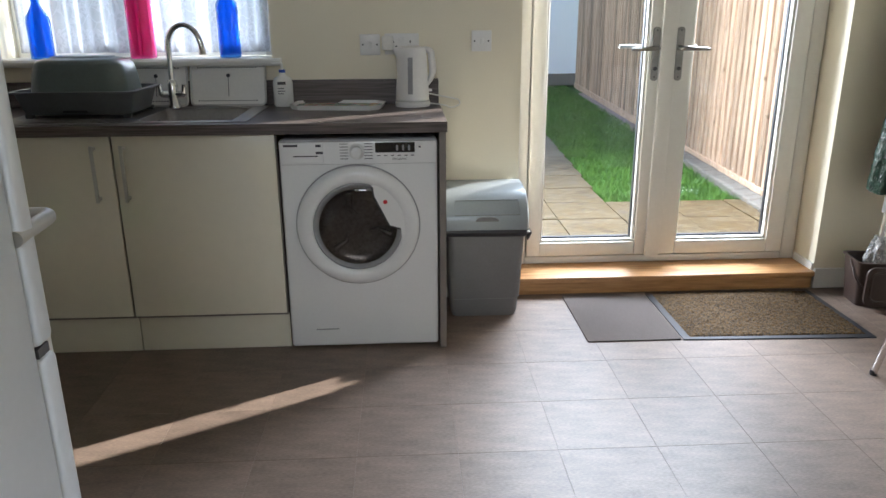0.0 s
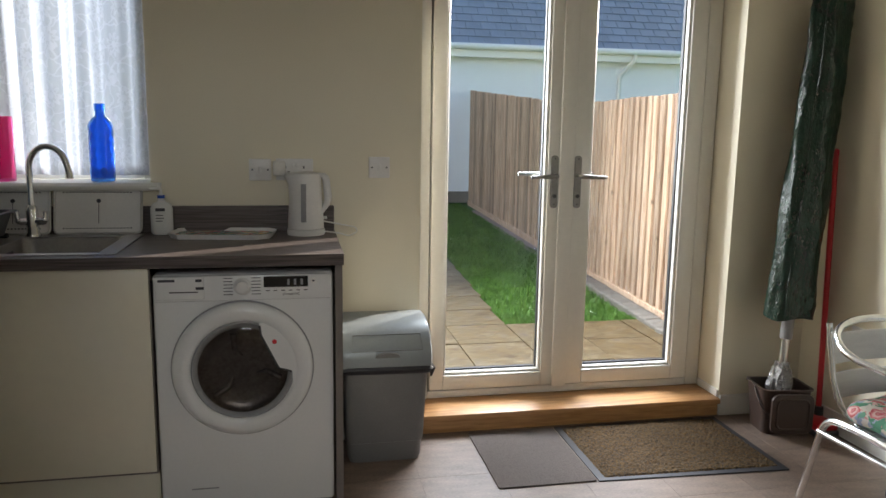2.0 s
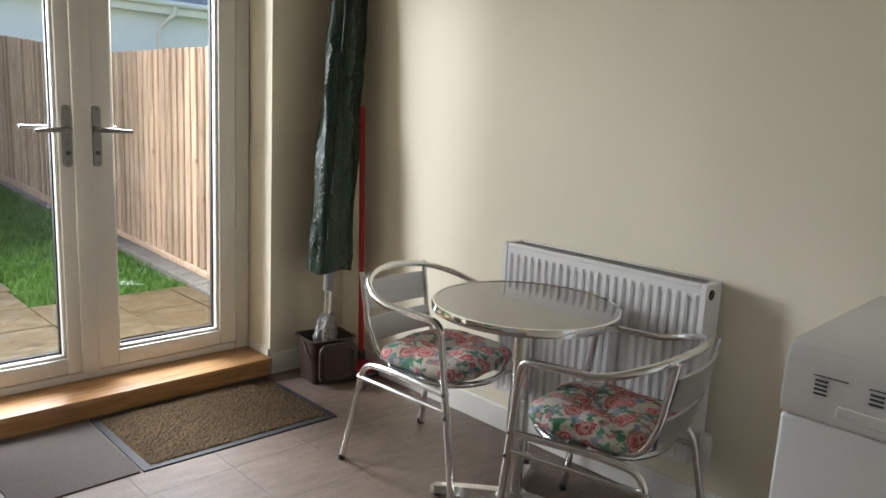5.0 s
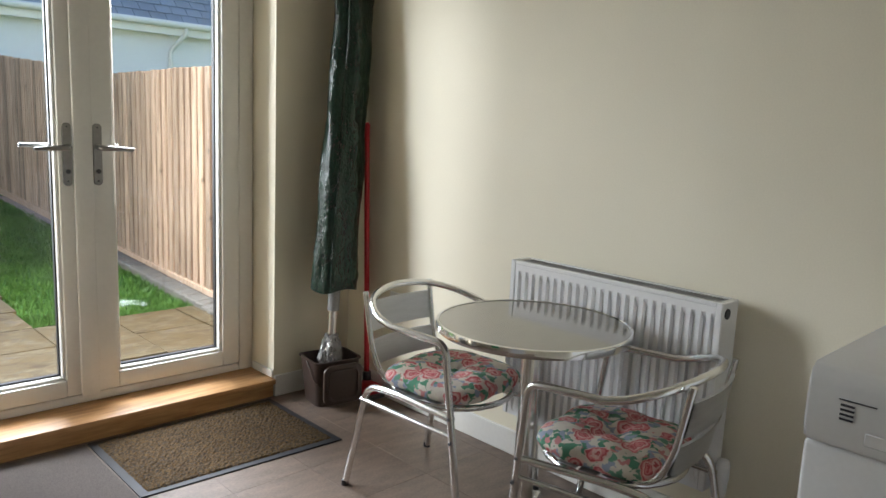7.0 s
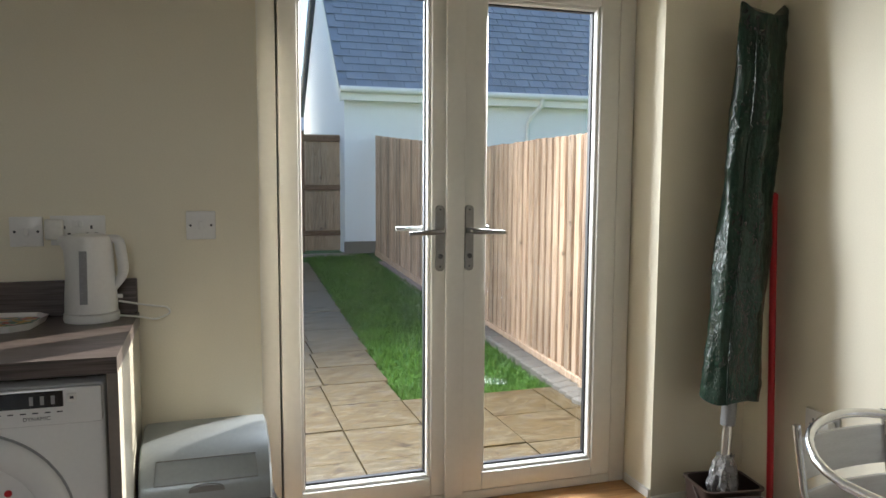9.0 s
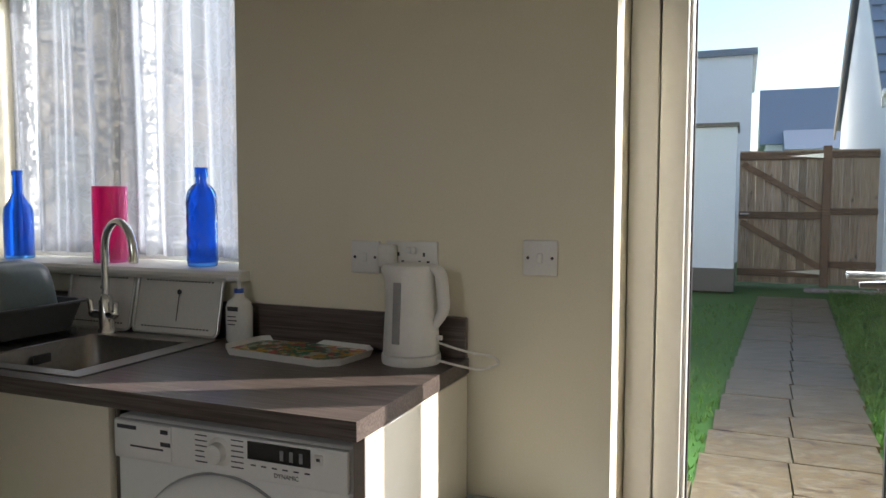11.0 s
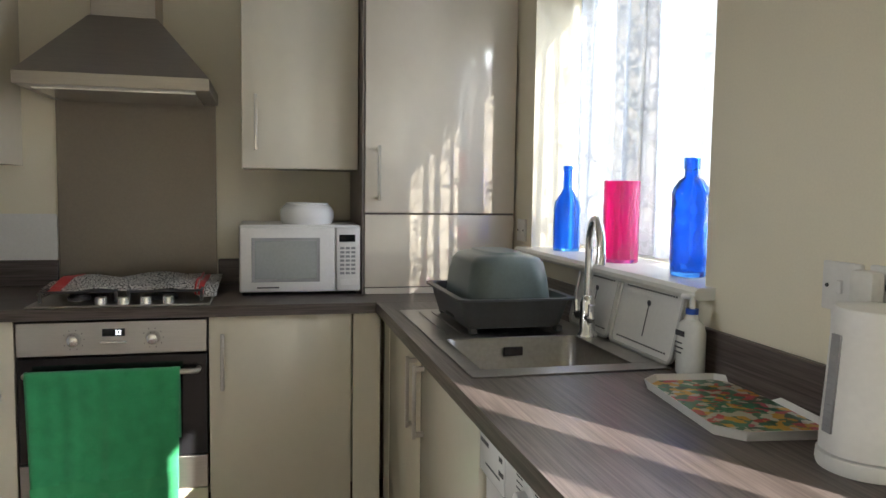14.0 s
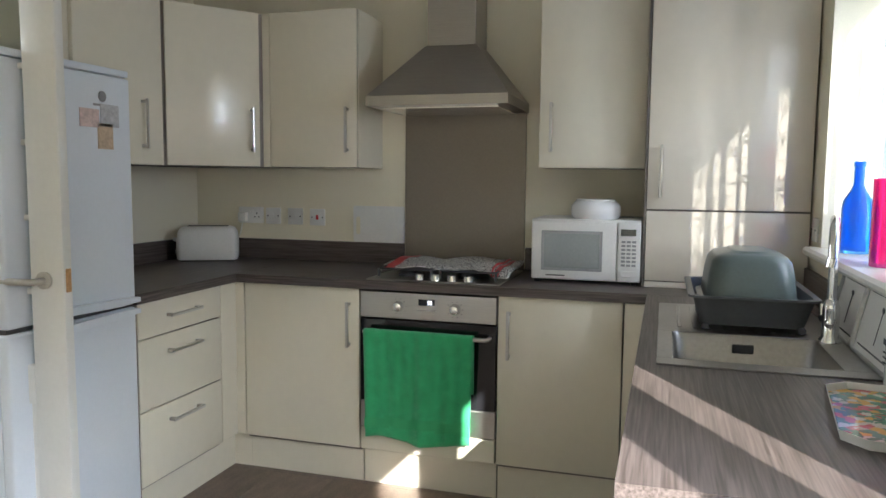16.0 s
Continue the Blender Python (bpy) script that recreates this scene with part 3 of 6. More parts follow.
# window board and casement
tagged(prism("window_sill", [(-0.045, WZ0 - 0.028), (-0.052, WZ0 - 0.018), (-0.052, WZ0 - 0.008), (-0.042, WZ0 + 0.001), (0.20, WZ0 + 0.001), (0.20, WZ0 - 0.028)], "X", WX0 - 0.05, WX1 + 0.04, WHITE_PAINT),
       "white painted window board", "window sill", kind="structure")
FY0, FY1 = 0.20, 0.26
win = tagged(new("window_1"), "white plastic casement window behind lace", "window", kind="structure")
win.location = (-1.28, 0.22, WZ0)
mid = (WX0 + WX1) / 2
boxes("frame", [((WX0, FY0, WZ0), (WX0 + 0.06, FY1, WZ1)), ((WX1 - 0.06, FY0, WZ0), (WX1, FY1, WZ1)), ((WX0 + 0.06, FY0, WZ0), (WX1 - 0.06, FY1, WZ0 + 0.06)),
                ((WX0 + 0.06, FY0, WZ1 - 0.06), (WX1 - 0.06, FY1, WZ1)), ((mid - 0.04, FY0, WZ0 + 0.06), (mid + 0.04, FY1, WZ1 - 0.06))], UPVC, win, 0.004)
for a, b in ((WX0 + 0.06, mid - 0.04), (mid + 0.04, WX1 - 0.06)):
    g = box("pane", (a, 0.226, WZ0 + 0.06), (b, 0.232, WZ1 - 0.06), GLASS, win, 0)
    g.visible_shadow = False

# garden doors
gd = tagged(new("door_1"), "white plastic glazed double garden doors, closed", "door", kind="structure")
gd.location = (1.08, 0.16, 0.06)
FA, FB = 0.187, 0.257
ZB, ZT, GB, GT = 0.130, 2.068, 0.211, 1.955
FL, FR, LEAF0, LEAF1, MID0, MID1 = 0.364, 1.808, 0.440, 1.732, 1.026, 1.100
boxes("frame", [((FL, FA, 0.088), (LEAF0 - 0.006, FB, DH)), ((LEAF1 + 0.006, FA, 0.088), (FR, FB, DH)), ((LEAF0 - 0.006, FA, 0.088), (LEAF1 + 0.006, FB, 0.124)),
                ((LEAF0 - 0.006, FA, 2.075), (LEAF1 + 0.006, FB, DH))], UPVC, gd, 0.006, 2)
boxes("rebate", [((LEAF0 - 0.012, FB - 0.008, 0.120), (LEAF0 + 0.020, FB - 0.001, 2.08)), ((LEAF1 - 0.020, FB - 0.008, 0.120), (LEAF1 + 0.012, FB - 0.001, 2.08)),
                 ((LEAF0 + 0.020, FB - 0.008, 0.120), (LEAF1 - 0.020, FB - 0.001, 0.145)), ((LEAF0 + 0.020, FB - 0.008, 2.055), (LEAF1 - 0.020, FB - 0.001, 2.08))], GASKET, gd, 0)
box("meeting_stile", (MID0 + 0.002, FA - 0.030, ZB - 0.004), (MID1, FA - 0.0125, 2.064), UPVC, gd, 0.007, 2)
GLZ = ((0.516, 0.966), (1.194, 1.638))
LFS = ((LEAF0, 1.058), (1.062, LEAF1))
for (a, b), (la, lb) in zip(GLZ, LFS):
    leaf = boxes("leaf", [((la, FA - 0.012, ZB), (a - 0.012, FB - 0.01, ZT)), ((b + 0.012, FA - 0.012, ZB), (lb, FB - 0.01, ZT)),
                          ((a - 0.012, FA - 0.012, ZB), (b + 0.012, FB - 0.01, GB - 0.012)), ((a - 0.012, FA - 0.012, GT + 0.012), (b + 0.012, FB - 0.01, ZT))], UPVC, gd, 0.006, 2)
    boxes("glazing_bead", [((a - 0.014, FA + 0.0, GB - 0.014), (a, FA + 0.05, GT + 0.014)), ((b, FA + 0.0, GB - 0.014), (b + 0.014, FA + 0.05, GT + 0.014)),
                           ((a, FA + 0.0, GB - 0.014), (b, FA + 0.05, GB)), ((a, FA + 0.0, GT), (b, FA + 0.05, GT + 0.014))], UPVC, leaf, 0.004)
    boxes("gasket", [((a, FA + 0.03, GB), (a + 0.005, FA + 0.05, GT)), ((b - 0.005, FA + 0.03, GB), (b, FA + 0.05, GT)), ((a + 0.005, FA + 0.03, GB), (b - 0.005, FA + 0.05, GB + 0.007)),
                     ((a + 0.005, FA + 0.03, GT - 0.005), (b - 0.005, FA + 0.05, GT))], GASKET, leaf, 0)
    g = box("pane", (a + 0.001, FA + 0.051, GB - 0.005), (b - 0.001, FA + 0.057, GT + 0.005), GLASS, leaf, 0)
    g.visible_shadow = False


def door_furniture(xc, way):
    y = FA - 0.012
    bm = bmesh.new()
    add_prism(bm, round_rect(xc - 0.016, 0.98, xc + 0.016, 1.220, 0.015), "Y", y - 0.012, y)
    put("handle_plate", bm, HANDLE_STEEL, gd, True)
    tube("lever", rounded([(xc, y - 0.01, 1.128), (xc, y - 0.055, 1.128), (xc + way * 0.125, y - 0.05, 1.122)], 0.02), [0.011] * 7 + [0.007], HANDLE_STEEL, gd, 12)
    lathe("lock", [(0.009, 0), (0.009, -0.006), (0.004, -0.008)], (xc, y - 0.012, 1.035), DARKGREY, gd, 14, "Y")
    for z in (0.997, 1.205):
        lathe("screw", [(0.004, 0), (0.003, -0.003)], (xc, y - 0.012, z), DARKGREY, gd, 10, "Y")
    tube("outer_lever", rounded([(xc, FB - 0.01, 1.128), (xc, FB + 0.05, 1.128), (xc + way * 0.13, FB + 0.05, 1.128)], 0.02), 0.009, HANDLE_STEEL, gd, 10)


door_furniture(1.007, -1)
door_furniture(1.119, 1)

# white glazed panel door, standing open into the room
hd = tagged(new("door_2"), "white panelled hall door with glazed upper half, standing open", "door", kind="structure")
hd.location = (-0.640, -3.0, 0)
hd["is_local"] = 1
hd.rotation_euler = (0, 0, radians(94.0))
DW, DT, DHt = 0.78, 0.036, 1.98


def door_box(name, items, material=WHITE_PAINT, bevel=0.004, parent=hd):
    return boxes(name, items, material, parent, bevel, 2)


door_box("stiles", [((0, 0, 0.01), (0.10, DT, DHt)), ((DW - 0.115, 0, 0.01), (DW, DT, DHt)), ((0.10, 0, 0.01), (DW - 0.115, DT, 0.20)), ((0.10, 0, 0.65), (DW - 0.115, DT, 0.77)),
                    ((0.10, 0, DHt - 0.10), (DW - 0.115, DT, DHt)), ((DW / 2 - 0.05, 0, 0.20), (DW / 2 + 0.05, DT, 0.65))])
for a, b in ((0.10, DW / 2 - 0.05), (DW / 2 + 0.05, DW - 0.10)):
    box("panel", (a, 0.010, 0.20), (b, DT - 0.010, 0.65), WHITE_PAINT, hd, 0)
    box("raised_field", (a + 0.045, 0.002, 0.245), (b - 0.045, DT - 0.002, 0.605), WHITE_PAINT, hd, 0.008, 2)
bars = [((0.10 + (DW - 0.2) * i / 3 - 0.009, 0.008, 0.77), (0.10 + (DW - 0.2) * i / 3 + 0.009, DT - 0.008, DHt - 0.10)) for i in (1, 2)]
bars += [((0.10, 0.010, 0.77 + 1.11 * i / 5 - 0.009), (DW - 0.10, DT - 0.010, 0.77 + 1.11 * i / 5 + 0.009)) for i in range(1, 5)]
door_box("glazing_bars", bars)
box("pane", (0.10, DT / 2 - 0.002, 0.77), (DW - 0.10, DT / 2 + 0.002, DHt - 0.10), GLASS, hd, 0)
for s, y0 in ((-1, 0.0), (1, DT)):
    lathe("rose", [(0.026, 0), (0.026, s * 0.008), (0.010, s * 0.010)], (DW - 0.065, y0, 1.03), STEEL, hd, 24, "Y")
    tube("lever", rounded([(DW - 0.065, y0, 1.03), (DW - 0.065, y0 + s * 0.055, 1.03), (DW - 0.185, y0 + s * 0.055, 1.03)], 0.018), 0.0105, STEEL, hd, 14)
box("latch", (DW - 0.001, 0.008, 0.995), (DW + 0.003, DT - 0.008, 1.065), OAK, hd, 0.001)

# ---- garden ----
GZ = -0.06
bm = bmesh.new()
add_box(bm, (-900, 0.30, GZ - 0.5), (900, 1500, GZ - 0.035))
add_box(bm, (-900, -900, GZ - 0.5), (900, 0.29, GZ - 0.06))
gme = bpy.data.meshes.new("ground")
bm.to_mesh(gme)
bm.free()
gme.materials.append(GRASS)
ground = tagged(new("ground", gme), "green lawn running out to the horizon", "ground", kind="structure")

pav = tagged(box("pavement", (-1.6, 0.31, GZ - 0.04), (2.42, 0.32, GZ - 0.03), GROUT, None, 0), "riven buff sandstone patio and garden path", "paving", kind="structure")
slab_meshes = []
for k in range(5):
    rnd = random.Random(k)
    bm = bmesh.new()
    bmesh.ops.create_grid(bm, x_segments=5, y_segments=5, size=0.5)
    for v in bm.verts:
        if abs(v.co.x) < 0.49 and abs(v.co.y) < 0.49:
            v.co.z = rnd.uniform(-0.006, 0.004)
    r = bmesh.ops.extrude_face_region(bm, geom=list(bm.faces))
    for v in r["geom"]:
        if isinstance(v, bmesh.types.BMVert):
            v.co.z -= 0.04
    bmesh.ops.recalc_face_normals(bm, faces=bm.faces)
    me = bpy.data.meshes.new("paving_slab")
    bm.to_mesh(me)
    bm.free()
    me.materials.append(SLAB)
    slab_meshes.append(me)
slab_jobs = []
for row in range(-1, 20):
    y = 0.615 + 0.46 * row if row >= 0 else 0.33
    d = 0.46 if row >= 0 else 0.285
    skew = max(0.0, y - 1.9) * 0.055
    for col in range(-5, 4):
        if row < 3 or col in (-1, 0):
            x = 0.885 + 0.445 * col
            slab_jobs.append((x + skew, y, 0.445 if col < 3 else 0.20, d))

LAWN = ((1.34, 2.01, 2.46, 11.0), (-2.4, 2.01, 0.43, 9.0))
blades = bmesh.new()
rnd = random.Random(4)
for x0, y0, x1, y1 in LAWN:
    for i in range(16000 if x0 > 0 else 5000):
        u = rnd.random() ** 1.6
        py = y0 + (y1 - y0) * u
        px = rnd.uniform(x0, x1) + (py - 2) * (0.057 if x0 > 0 else 0.05)
        h, a, w = rnd.uniform(0.025, 0.06), rnd.uniform(0, 6.28), 0.004 + 0.0012 * py
        dx, dy = math.cos(a), math.sin(a)
        z = GZ - 0.036
        q = [blades.verts.new(p) for p in ((px - dx * w, py - dy * w, z), (px + dx * w, py + dy * w, z), (px + rnd.uniform(-0.025, 0.025), py + rnd.uniform(-0.02, 0.02), z + h))]
        blades.faces.new(q)
lawn = put("lawn", blades, BLADE)
tagged(lawn, "short bright green grass beside the path", "grass", kind="stuff")


def fx(y):
    return 2.435 + 0.0664 * y


def ftop(y):
    return 1.62 + (0.0 if y < 4.3 else 0.38 * (y - 4.3) / 5.3)


fence = thing("garden_fence", (fx(1), 1.0, GZ), "weathered closeboard timber fence with upright slats", "fence")
bm = bmesh.new()
for y0 in (0.3, 2.1, 3.9, 5.7, 7.5, 9.3):
    for z in (0.25, 0.9, 1.45):
        y1 = min(y0 + 1.8, 11.0)
        m = Matrix.Translation((fx(y0) + 0.056, y0, 0)) @ Matrix.Rotation(-math.atan(0.0664), 4, "Z")
        add_box(bm, (0, 0, z), (0.04, y1 - y0, z + 0.07), 0, 1, m)
put("rails", bm, FENCE, fence)
slat_me = bpy.data.meshes.new("slat")
bm = bmesh.new()
add_box(bm, (-0.022, -0.040, 0), (0.006, 0.040, 1), 0.005)
bm.to_mesh(slat_me)
bm.free()
slat_me.materials.append(FENCE)
back_me = bpy.data.meshes.new("back_slat")
bm = bmesh.new()
add_box(bm, (0.030, -0.052, 0), (0.042, 0.052, 1), 0)
bm.to_mesh(back_me)
bm.free()
back_me.materials.append(FENCE)
y = 0.42
rnd = random.Random(8)
while y < 11.0:
    for me, dy, gz in ((slat_me, 0.0, 0.0), (back_me, 0.0625, -0.010)):
        s = new(me.name, me)
        s.parent = fence
        h = ftop(y) - GZ + gz + rnd.uniform(-0.006, 0.006)
        s.location = Vector((fx(y + dy), y + dy, GZ)) - fence.location
        s.scale = (1, rnd.uniform(0.88, 1.04), h)
        s.rotation_euler = (rnd.uniform(-0.004, 0.004), 0, -0.066)
    y += 0.125
box("gravel_board", (0, 0, 0), (0.03, 10.6, 0.10), FENCE, fence, 0.003, 1, Matrix.Translation((fx(0.4) - 0.035, 0.4, GZ - 0.04)) @ Matrix.Rotation(-math.atan(0.0664), 4, "Z"))

edging = tagged(box("border_edging", (0, 0, 0), (0.16, 8.4, 0.01), GRAVEL, None, 0, 1, Matrix.Translation((fx(1.5) - 0.20, 1.5, GZ - 0.034)) @ Matrix.Rotation(-math.atan(0.0664), 4, "Z")),
                "row of grey blocks edging the lawn by the fence", "edging", kind="structure")
brick_me = bpy.data.meshes.new("block")
bm = bmesh.new()
add_box(bm, (-0.075, -0.048, 0), (0.075, 0.048, 0.06), 0.008)
bm.to_mesh(brick_me)
bm.free()
brick_me.materials.append(BRICKGREY)
for i in range(28):
    y = 1.62 + i * 0.104
    b = new("block", brick_me)
    b.parent = edging
    b.location = (fx(y) - 0.13, y, GZ - 0.03 + rnd.uniform(-0.004, 0.004))
    b.rotation_euler = (0, 0, -0.066 + rnd.uniform(-0.02, 0.02) + 0.35)

peb = bmesh.new()
for i in range(900):
    if i < 500:
        p = (rnd.uniform(2.28, 2.50), rnd.uniform(0.6, 1.62), GZ - 0.03)
    else:
        p = (rnd.uniform(1.55, 2.75), rnd.uniform(10.8, 11.3), GZ - 0.02)
    r0 = rnd.uniform(0.007, 0.016) * (1 if i < 500 else 2)
    bmesh.ops.create_icosphere(peb, subdivisions=1, radius=r0, matrix=Matrix.Translation(p) @ Matrix.Diagonal((rnd.uniform(0.7, 1.3), rnd.uniform(0.7, 1.3), 0.7, 1)))
tagged(put("gravel", peb, GRAVEL, None, True), "pinkish loose pebbles at edge of patio", "gravel", kind="stuff")

gate = thing("garden_gate", (1.2, 11.5, GZ), "brown timber boarded garden gate, closed, with black hinges", "gate")
GX0, GX1, GXM, GT2 = 0.56, 2.58, 1.85, 2.16
n = 16
for i in range(n):
    a = GX0 + (GX1 - GX0) * i / n
    b = GX0 + (GX1 - GX0) * (i + 1) / n
    box("board", (a + 0.0015, 11.5, GZ + 0.03), (b - 0.0015, 11.522, GT2 - 0.03), GATEBOARD, gate, 0.003)
boxes("ledges", [((GX0, 11.45, z), (GXM - 0.06, 11.5, z + 0.12)) for z in (0.08, 1.02, 1.98)] + [((GXM + 0.06, 11.46, z), (GX1, 11.5, z + 0.10)) for z in (0.25, 1.1, 2.0)], GATEWOOD, gate, 0.004)
box("post", (GXM - 0.06, 11.42, GZ), (GXM + 0.06, 11.54, GT2 + 0.03), GATEWOOD, gate, 0.006)
bm = bmesh.new()
for z0, z1 in ((1.14, 1.98), (0.20, 1.02)):
    m = Matrix.Translation((GX0 + 0.02, 11.452, z1 - 0.10)) @ Matrix.Rotation(math.atan2(z1 - z0 - 0.10, GXM - GX0 - 0.1), 4, "Y")
    add_box(bm, (0, 0, 0), (math.hypot(z1 - z0 - 0.1, GXM - GX0 - 0.1), 0.045, 0.10), 0.003, 1, m)
put("braces", bm, GATEWOOD, gate)
for z in (0.17, 2.03):
    bm = bmesh.new()
    add_prism(bm, [(GXM - 0.55, z), (GXM - 0.02, z - 0.035), (GXM - 0.02, z + 0.045)], "Y", 11.435, 11.445)
    put("hinge", bm, STEEL, gate)
tube("latch", [(GX0 + 0.02, 11.43, 1.1), (GX0 + 0.16, 11.43, 1.1)], 0.015, STEEL, gate)

# white house with slate roof beyond the fence
house = thing("house", (6, 14, GZ), "white rendered bungalow with blue slate roof and white gutter", "house")
HX0, HX1, HY0, HY1, EZ = 2.60, 14.0, 11.1, 17.0, 2.95
HYM, AZ = (HY0 + HY1) / 2, 6.1
bm = bmesh.new()
add_prism(bm, [(HY0, GZ), (HY1, GZ), (HY1, EZ), (HYM, AZ - 0.25), (HY0, EZ)], "X", HX0, HX1)
put("wall", bm, RENDER, house)
box("plinth", (HX0 - 0.02, HY0 - 0.02, GZ), (HX1, HY0, GZ + 0.22), BRICKGREY, house, 0.004)
slope = math.atan2(AZ - EZ, HYM - HY0)
RL = math.hypot(AZ - EZ, HYM - HY0)
rm = Matrix.Translation((HX0 - 0.12, HY0 - 0.22, EZ - 0.02)) @ Matrix.Rotation(slope, 4, "X")
rm2 = Matrix.Translation((HX0 - 0.12, HY1 + 0.22, EZ - 0.02)) @ Matrix.Rotation(-slope, 4, "X")
box("roof", (0, 0, -0.06), (HX1 - HX0 + 0.3, RL + 0.32, 0.0), SLATE, house, 0, 1, rm)
box("roof", (0, -RL - 0.32, -0.06), (HX1 - HX0 + 0.3, 0, 0.0), SLATE, house, 0, 1, rm2)
sl = bpy.data.meshes.new("slate")
bm = bmesh.new()
add_box(bm, (0.006, 0, 0.0), (0.294, 0.25, 0.014), 0)
for v in bm.verts:
    if v.co.y < 0.01:
        v.co.z += 0.018
bm.to_mesh(sl)
bm.free()
sl.materials.append(SLATE)
rest = bmesh.new()
count = 0
for r0 in range(20):
    for c in range(24):
        u, v = c * 0.30 + (0.15 if r0 % 2 else 0.0), r0 * 0.215
        if r0 < 13 and c < 22:
            s = new("slate", sl)
            s.parent = house
            s.matrix_local = Matrix.Translation(-house.location) @ rm @ Matrix.Translation((u, v, 0.002))
            count += 1
        else:
            add_box(rest, (u + 0.004, v, 0.004), (u + 0.296, v + 0.225, 0.018), 0, 1, rm)
tagged(put("upper_slates", rest, SLATE, house), kind="stuff")
box("fascia", (HX0 - 0.1, HY0 - 0.24, EZ - 0.24), (HX1, HY0 - 0.20, EZ - 0.05), WHITE_PAINT, house, 0.004)
box("soffit", (HX0 - 0.1, HY0 - 0.20, EZ - 0.22), (HX1, HY0, EZ - 0.19), WHITE_PAINT, house, 0)
tube("gutter", [(HX0 - 0.12, HY0 - 0.29, EZ - 0.05), (HX1, HY0 - 0.29, EZ - 0.05)], 0.06, WHITE_PAINT, house, 10)
tube("downpipe", rounded([(6.4, HY0 - 0.29, EZ - 0.06), (6.4, HY0 - 0.29, EZ - 0.2), (6.2, HY0 - 0.05, EZ - 0.5), (6.2, HY0 - 0.05, 0)], 0.08), 0.04, WHITE_PAINT, house, 10)
for (ya, za, yb, zb) in ((HY0 - 0.2, EZ - 0.06, HYM, AZ), (HY1 + 0.2, EZ - 0.06, HYM, AZ)):
    bm = bmesh.new()
    add_prism(bm, [(ya, za), (yb, zb), (yb, zb - 0.2), (ya, za - 0.2)], "X", HX0 - 0.12, HX0 - 0.08)
    put("bargeboard", bm, WHITE_PAINT if ya < HYM else CARCASS, house)

# buildings further off
garage = thing("garage", (-2, 11, GZ), "low white rendered building with dark base beside the gate", "building")
box("wall", (-6.0, 10.2, GZ + 0.35), (0.52, 11.45, 2.42), RENDER, garage, 0)
box("plinth", (-6.0, 10.17, GZ), (0.53, 11.45, GZ + 0.35), BRICKGREY, garage, 0)
box("coping", (-6.0, 10.15, 2.42), (0.55, 11.45, 2.48), BRICKGREY, garage, 0.004)
tower = thing("far_house", (-4, 20, GZ), "tall pale grey rendered house wall", "house")
box("wall", (-9, 16, GZ), (0.74, 22, 4.5), RENDER, tower, 0)
box("roof", (-9.1, 15.9, 4.5), (0.84, 22.1, 4.65), SLATE, tower, 0.01)
fh = thing("far_house", (4, 42, GZ), "distant house with plain slate roof", "house")
box("wall", (1.6, 40, GZ), (9, 46, 4.3), RENDER, fh, 0)
bm = bmesh.new()
add_prism(bm, [(39.6, 4.2), (46.4, 4.2), (43, 7.4)], "X", 1.3, 9.3)
put("roof", bm, SLATE, fh)
bm = bmesh.new()
add_prism(bm, [(37.6, 3.8), (41, 3.8), (41, 5.2)], "X", 2.4, 7.3)
put("porch_roof", bm, SLATE, fh)
box("porch_wall", (2.6, 38, GZ), (7, 40, 3.9), RENDER, fh, 0)

nb = thing("house", (-9, 6, GZ), "beige brick house seen through the lace curtain", "house")
BEIGE = mat("beige_brick", (0.36, 0.30, 0.25), 0.85, var=0.12, fine=25, bump=0.3)
box("wall", (-13, 2.5, GZ), (-6.5, 12, 4.9), BEIGE, nb, 0)
bm = bmesh.new()
add_prism(bm, [(-13.4, 4.8), (-6.1, 4.8), (-9.75, 8.0)], "Y", 2.2, 12.3)
put("roof", bm, SLATE, nb)
for yy in (3.6, 6.2, 8.8):
    for zz in (0.9, 3.1):
        w_ = box("window", (-6.53, yy, zz), (-6.46, yy + 1.1, zz + 1.15), MIDGREY, nb, 0)
        boxes("frame", [((-6.52, yy - 0.06, zz - 0.06), (-6.44, yy, zz + 1.21)), ((-6.52, yy + 1.1, zz - 0.06), (-6.44, yy + 1.16, zz + 1.21)), ((-6.52, yy, zz - 0.06), (-6.44, yy + 1.1, zz)),
                        ((-6.52, yy, zz + 1.15), (-6.44, yy + 1.1, zz + 1.21)), ((-6.52, yy + 0.52, zz), (-6.44, yy + 0.58, zz + 1.15))], BEIGE, w_, 0)

# ---- kitchen units ----
YF, XF = -0.556, -1.855      # door faces of the sink run and of the hob run
ZD0, ZD1 = 0.165, 0.868


def unit_door(parent, lo, hi, material=CABINET, name="door"):
    return box(name, lo, hi, material, parent, 0.0025, 2)


def sink_unit(x0, x1, hx, label):
    u = thing("base_cabinet", ((x0 + x1) / 2, YF, 0), label, "cabinet", "base cabinets")
    box("body", (x0, YF + 0.022, 0.15), (x1, -0.02, 0.72), CARCASS, u, 0)
    box("top_rail", (x0, YF + 0.022, 0.72), (x1, YF + 0.032, 0.868), CARCASS, u, 0)
    d = unit_door(u, (x0 + 0.002, YF, ZD0), (x1 - 0.002, YF + 0.02, ZD1))
    bar_handle(d, (hx, YF, 0.64), (hx, YF, 0.825), (0, -0.032, 0))
    box("plinth", (x0, YF + 0.045, 0), (x1, YF + 0.063, 0.15), CABINET, u, 0.001)
    return u


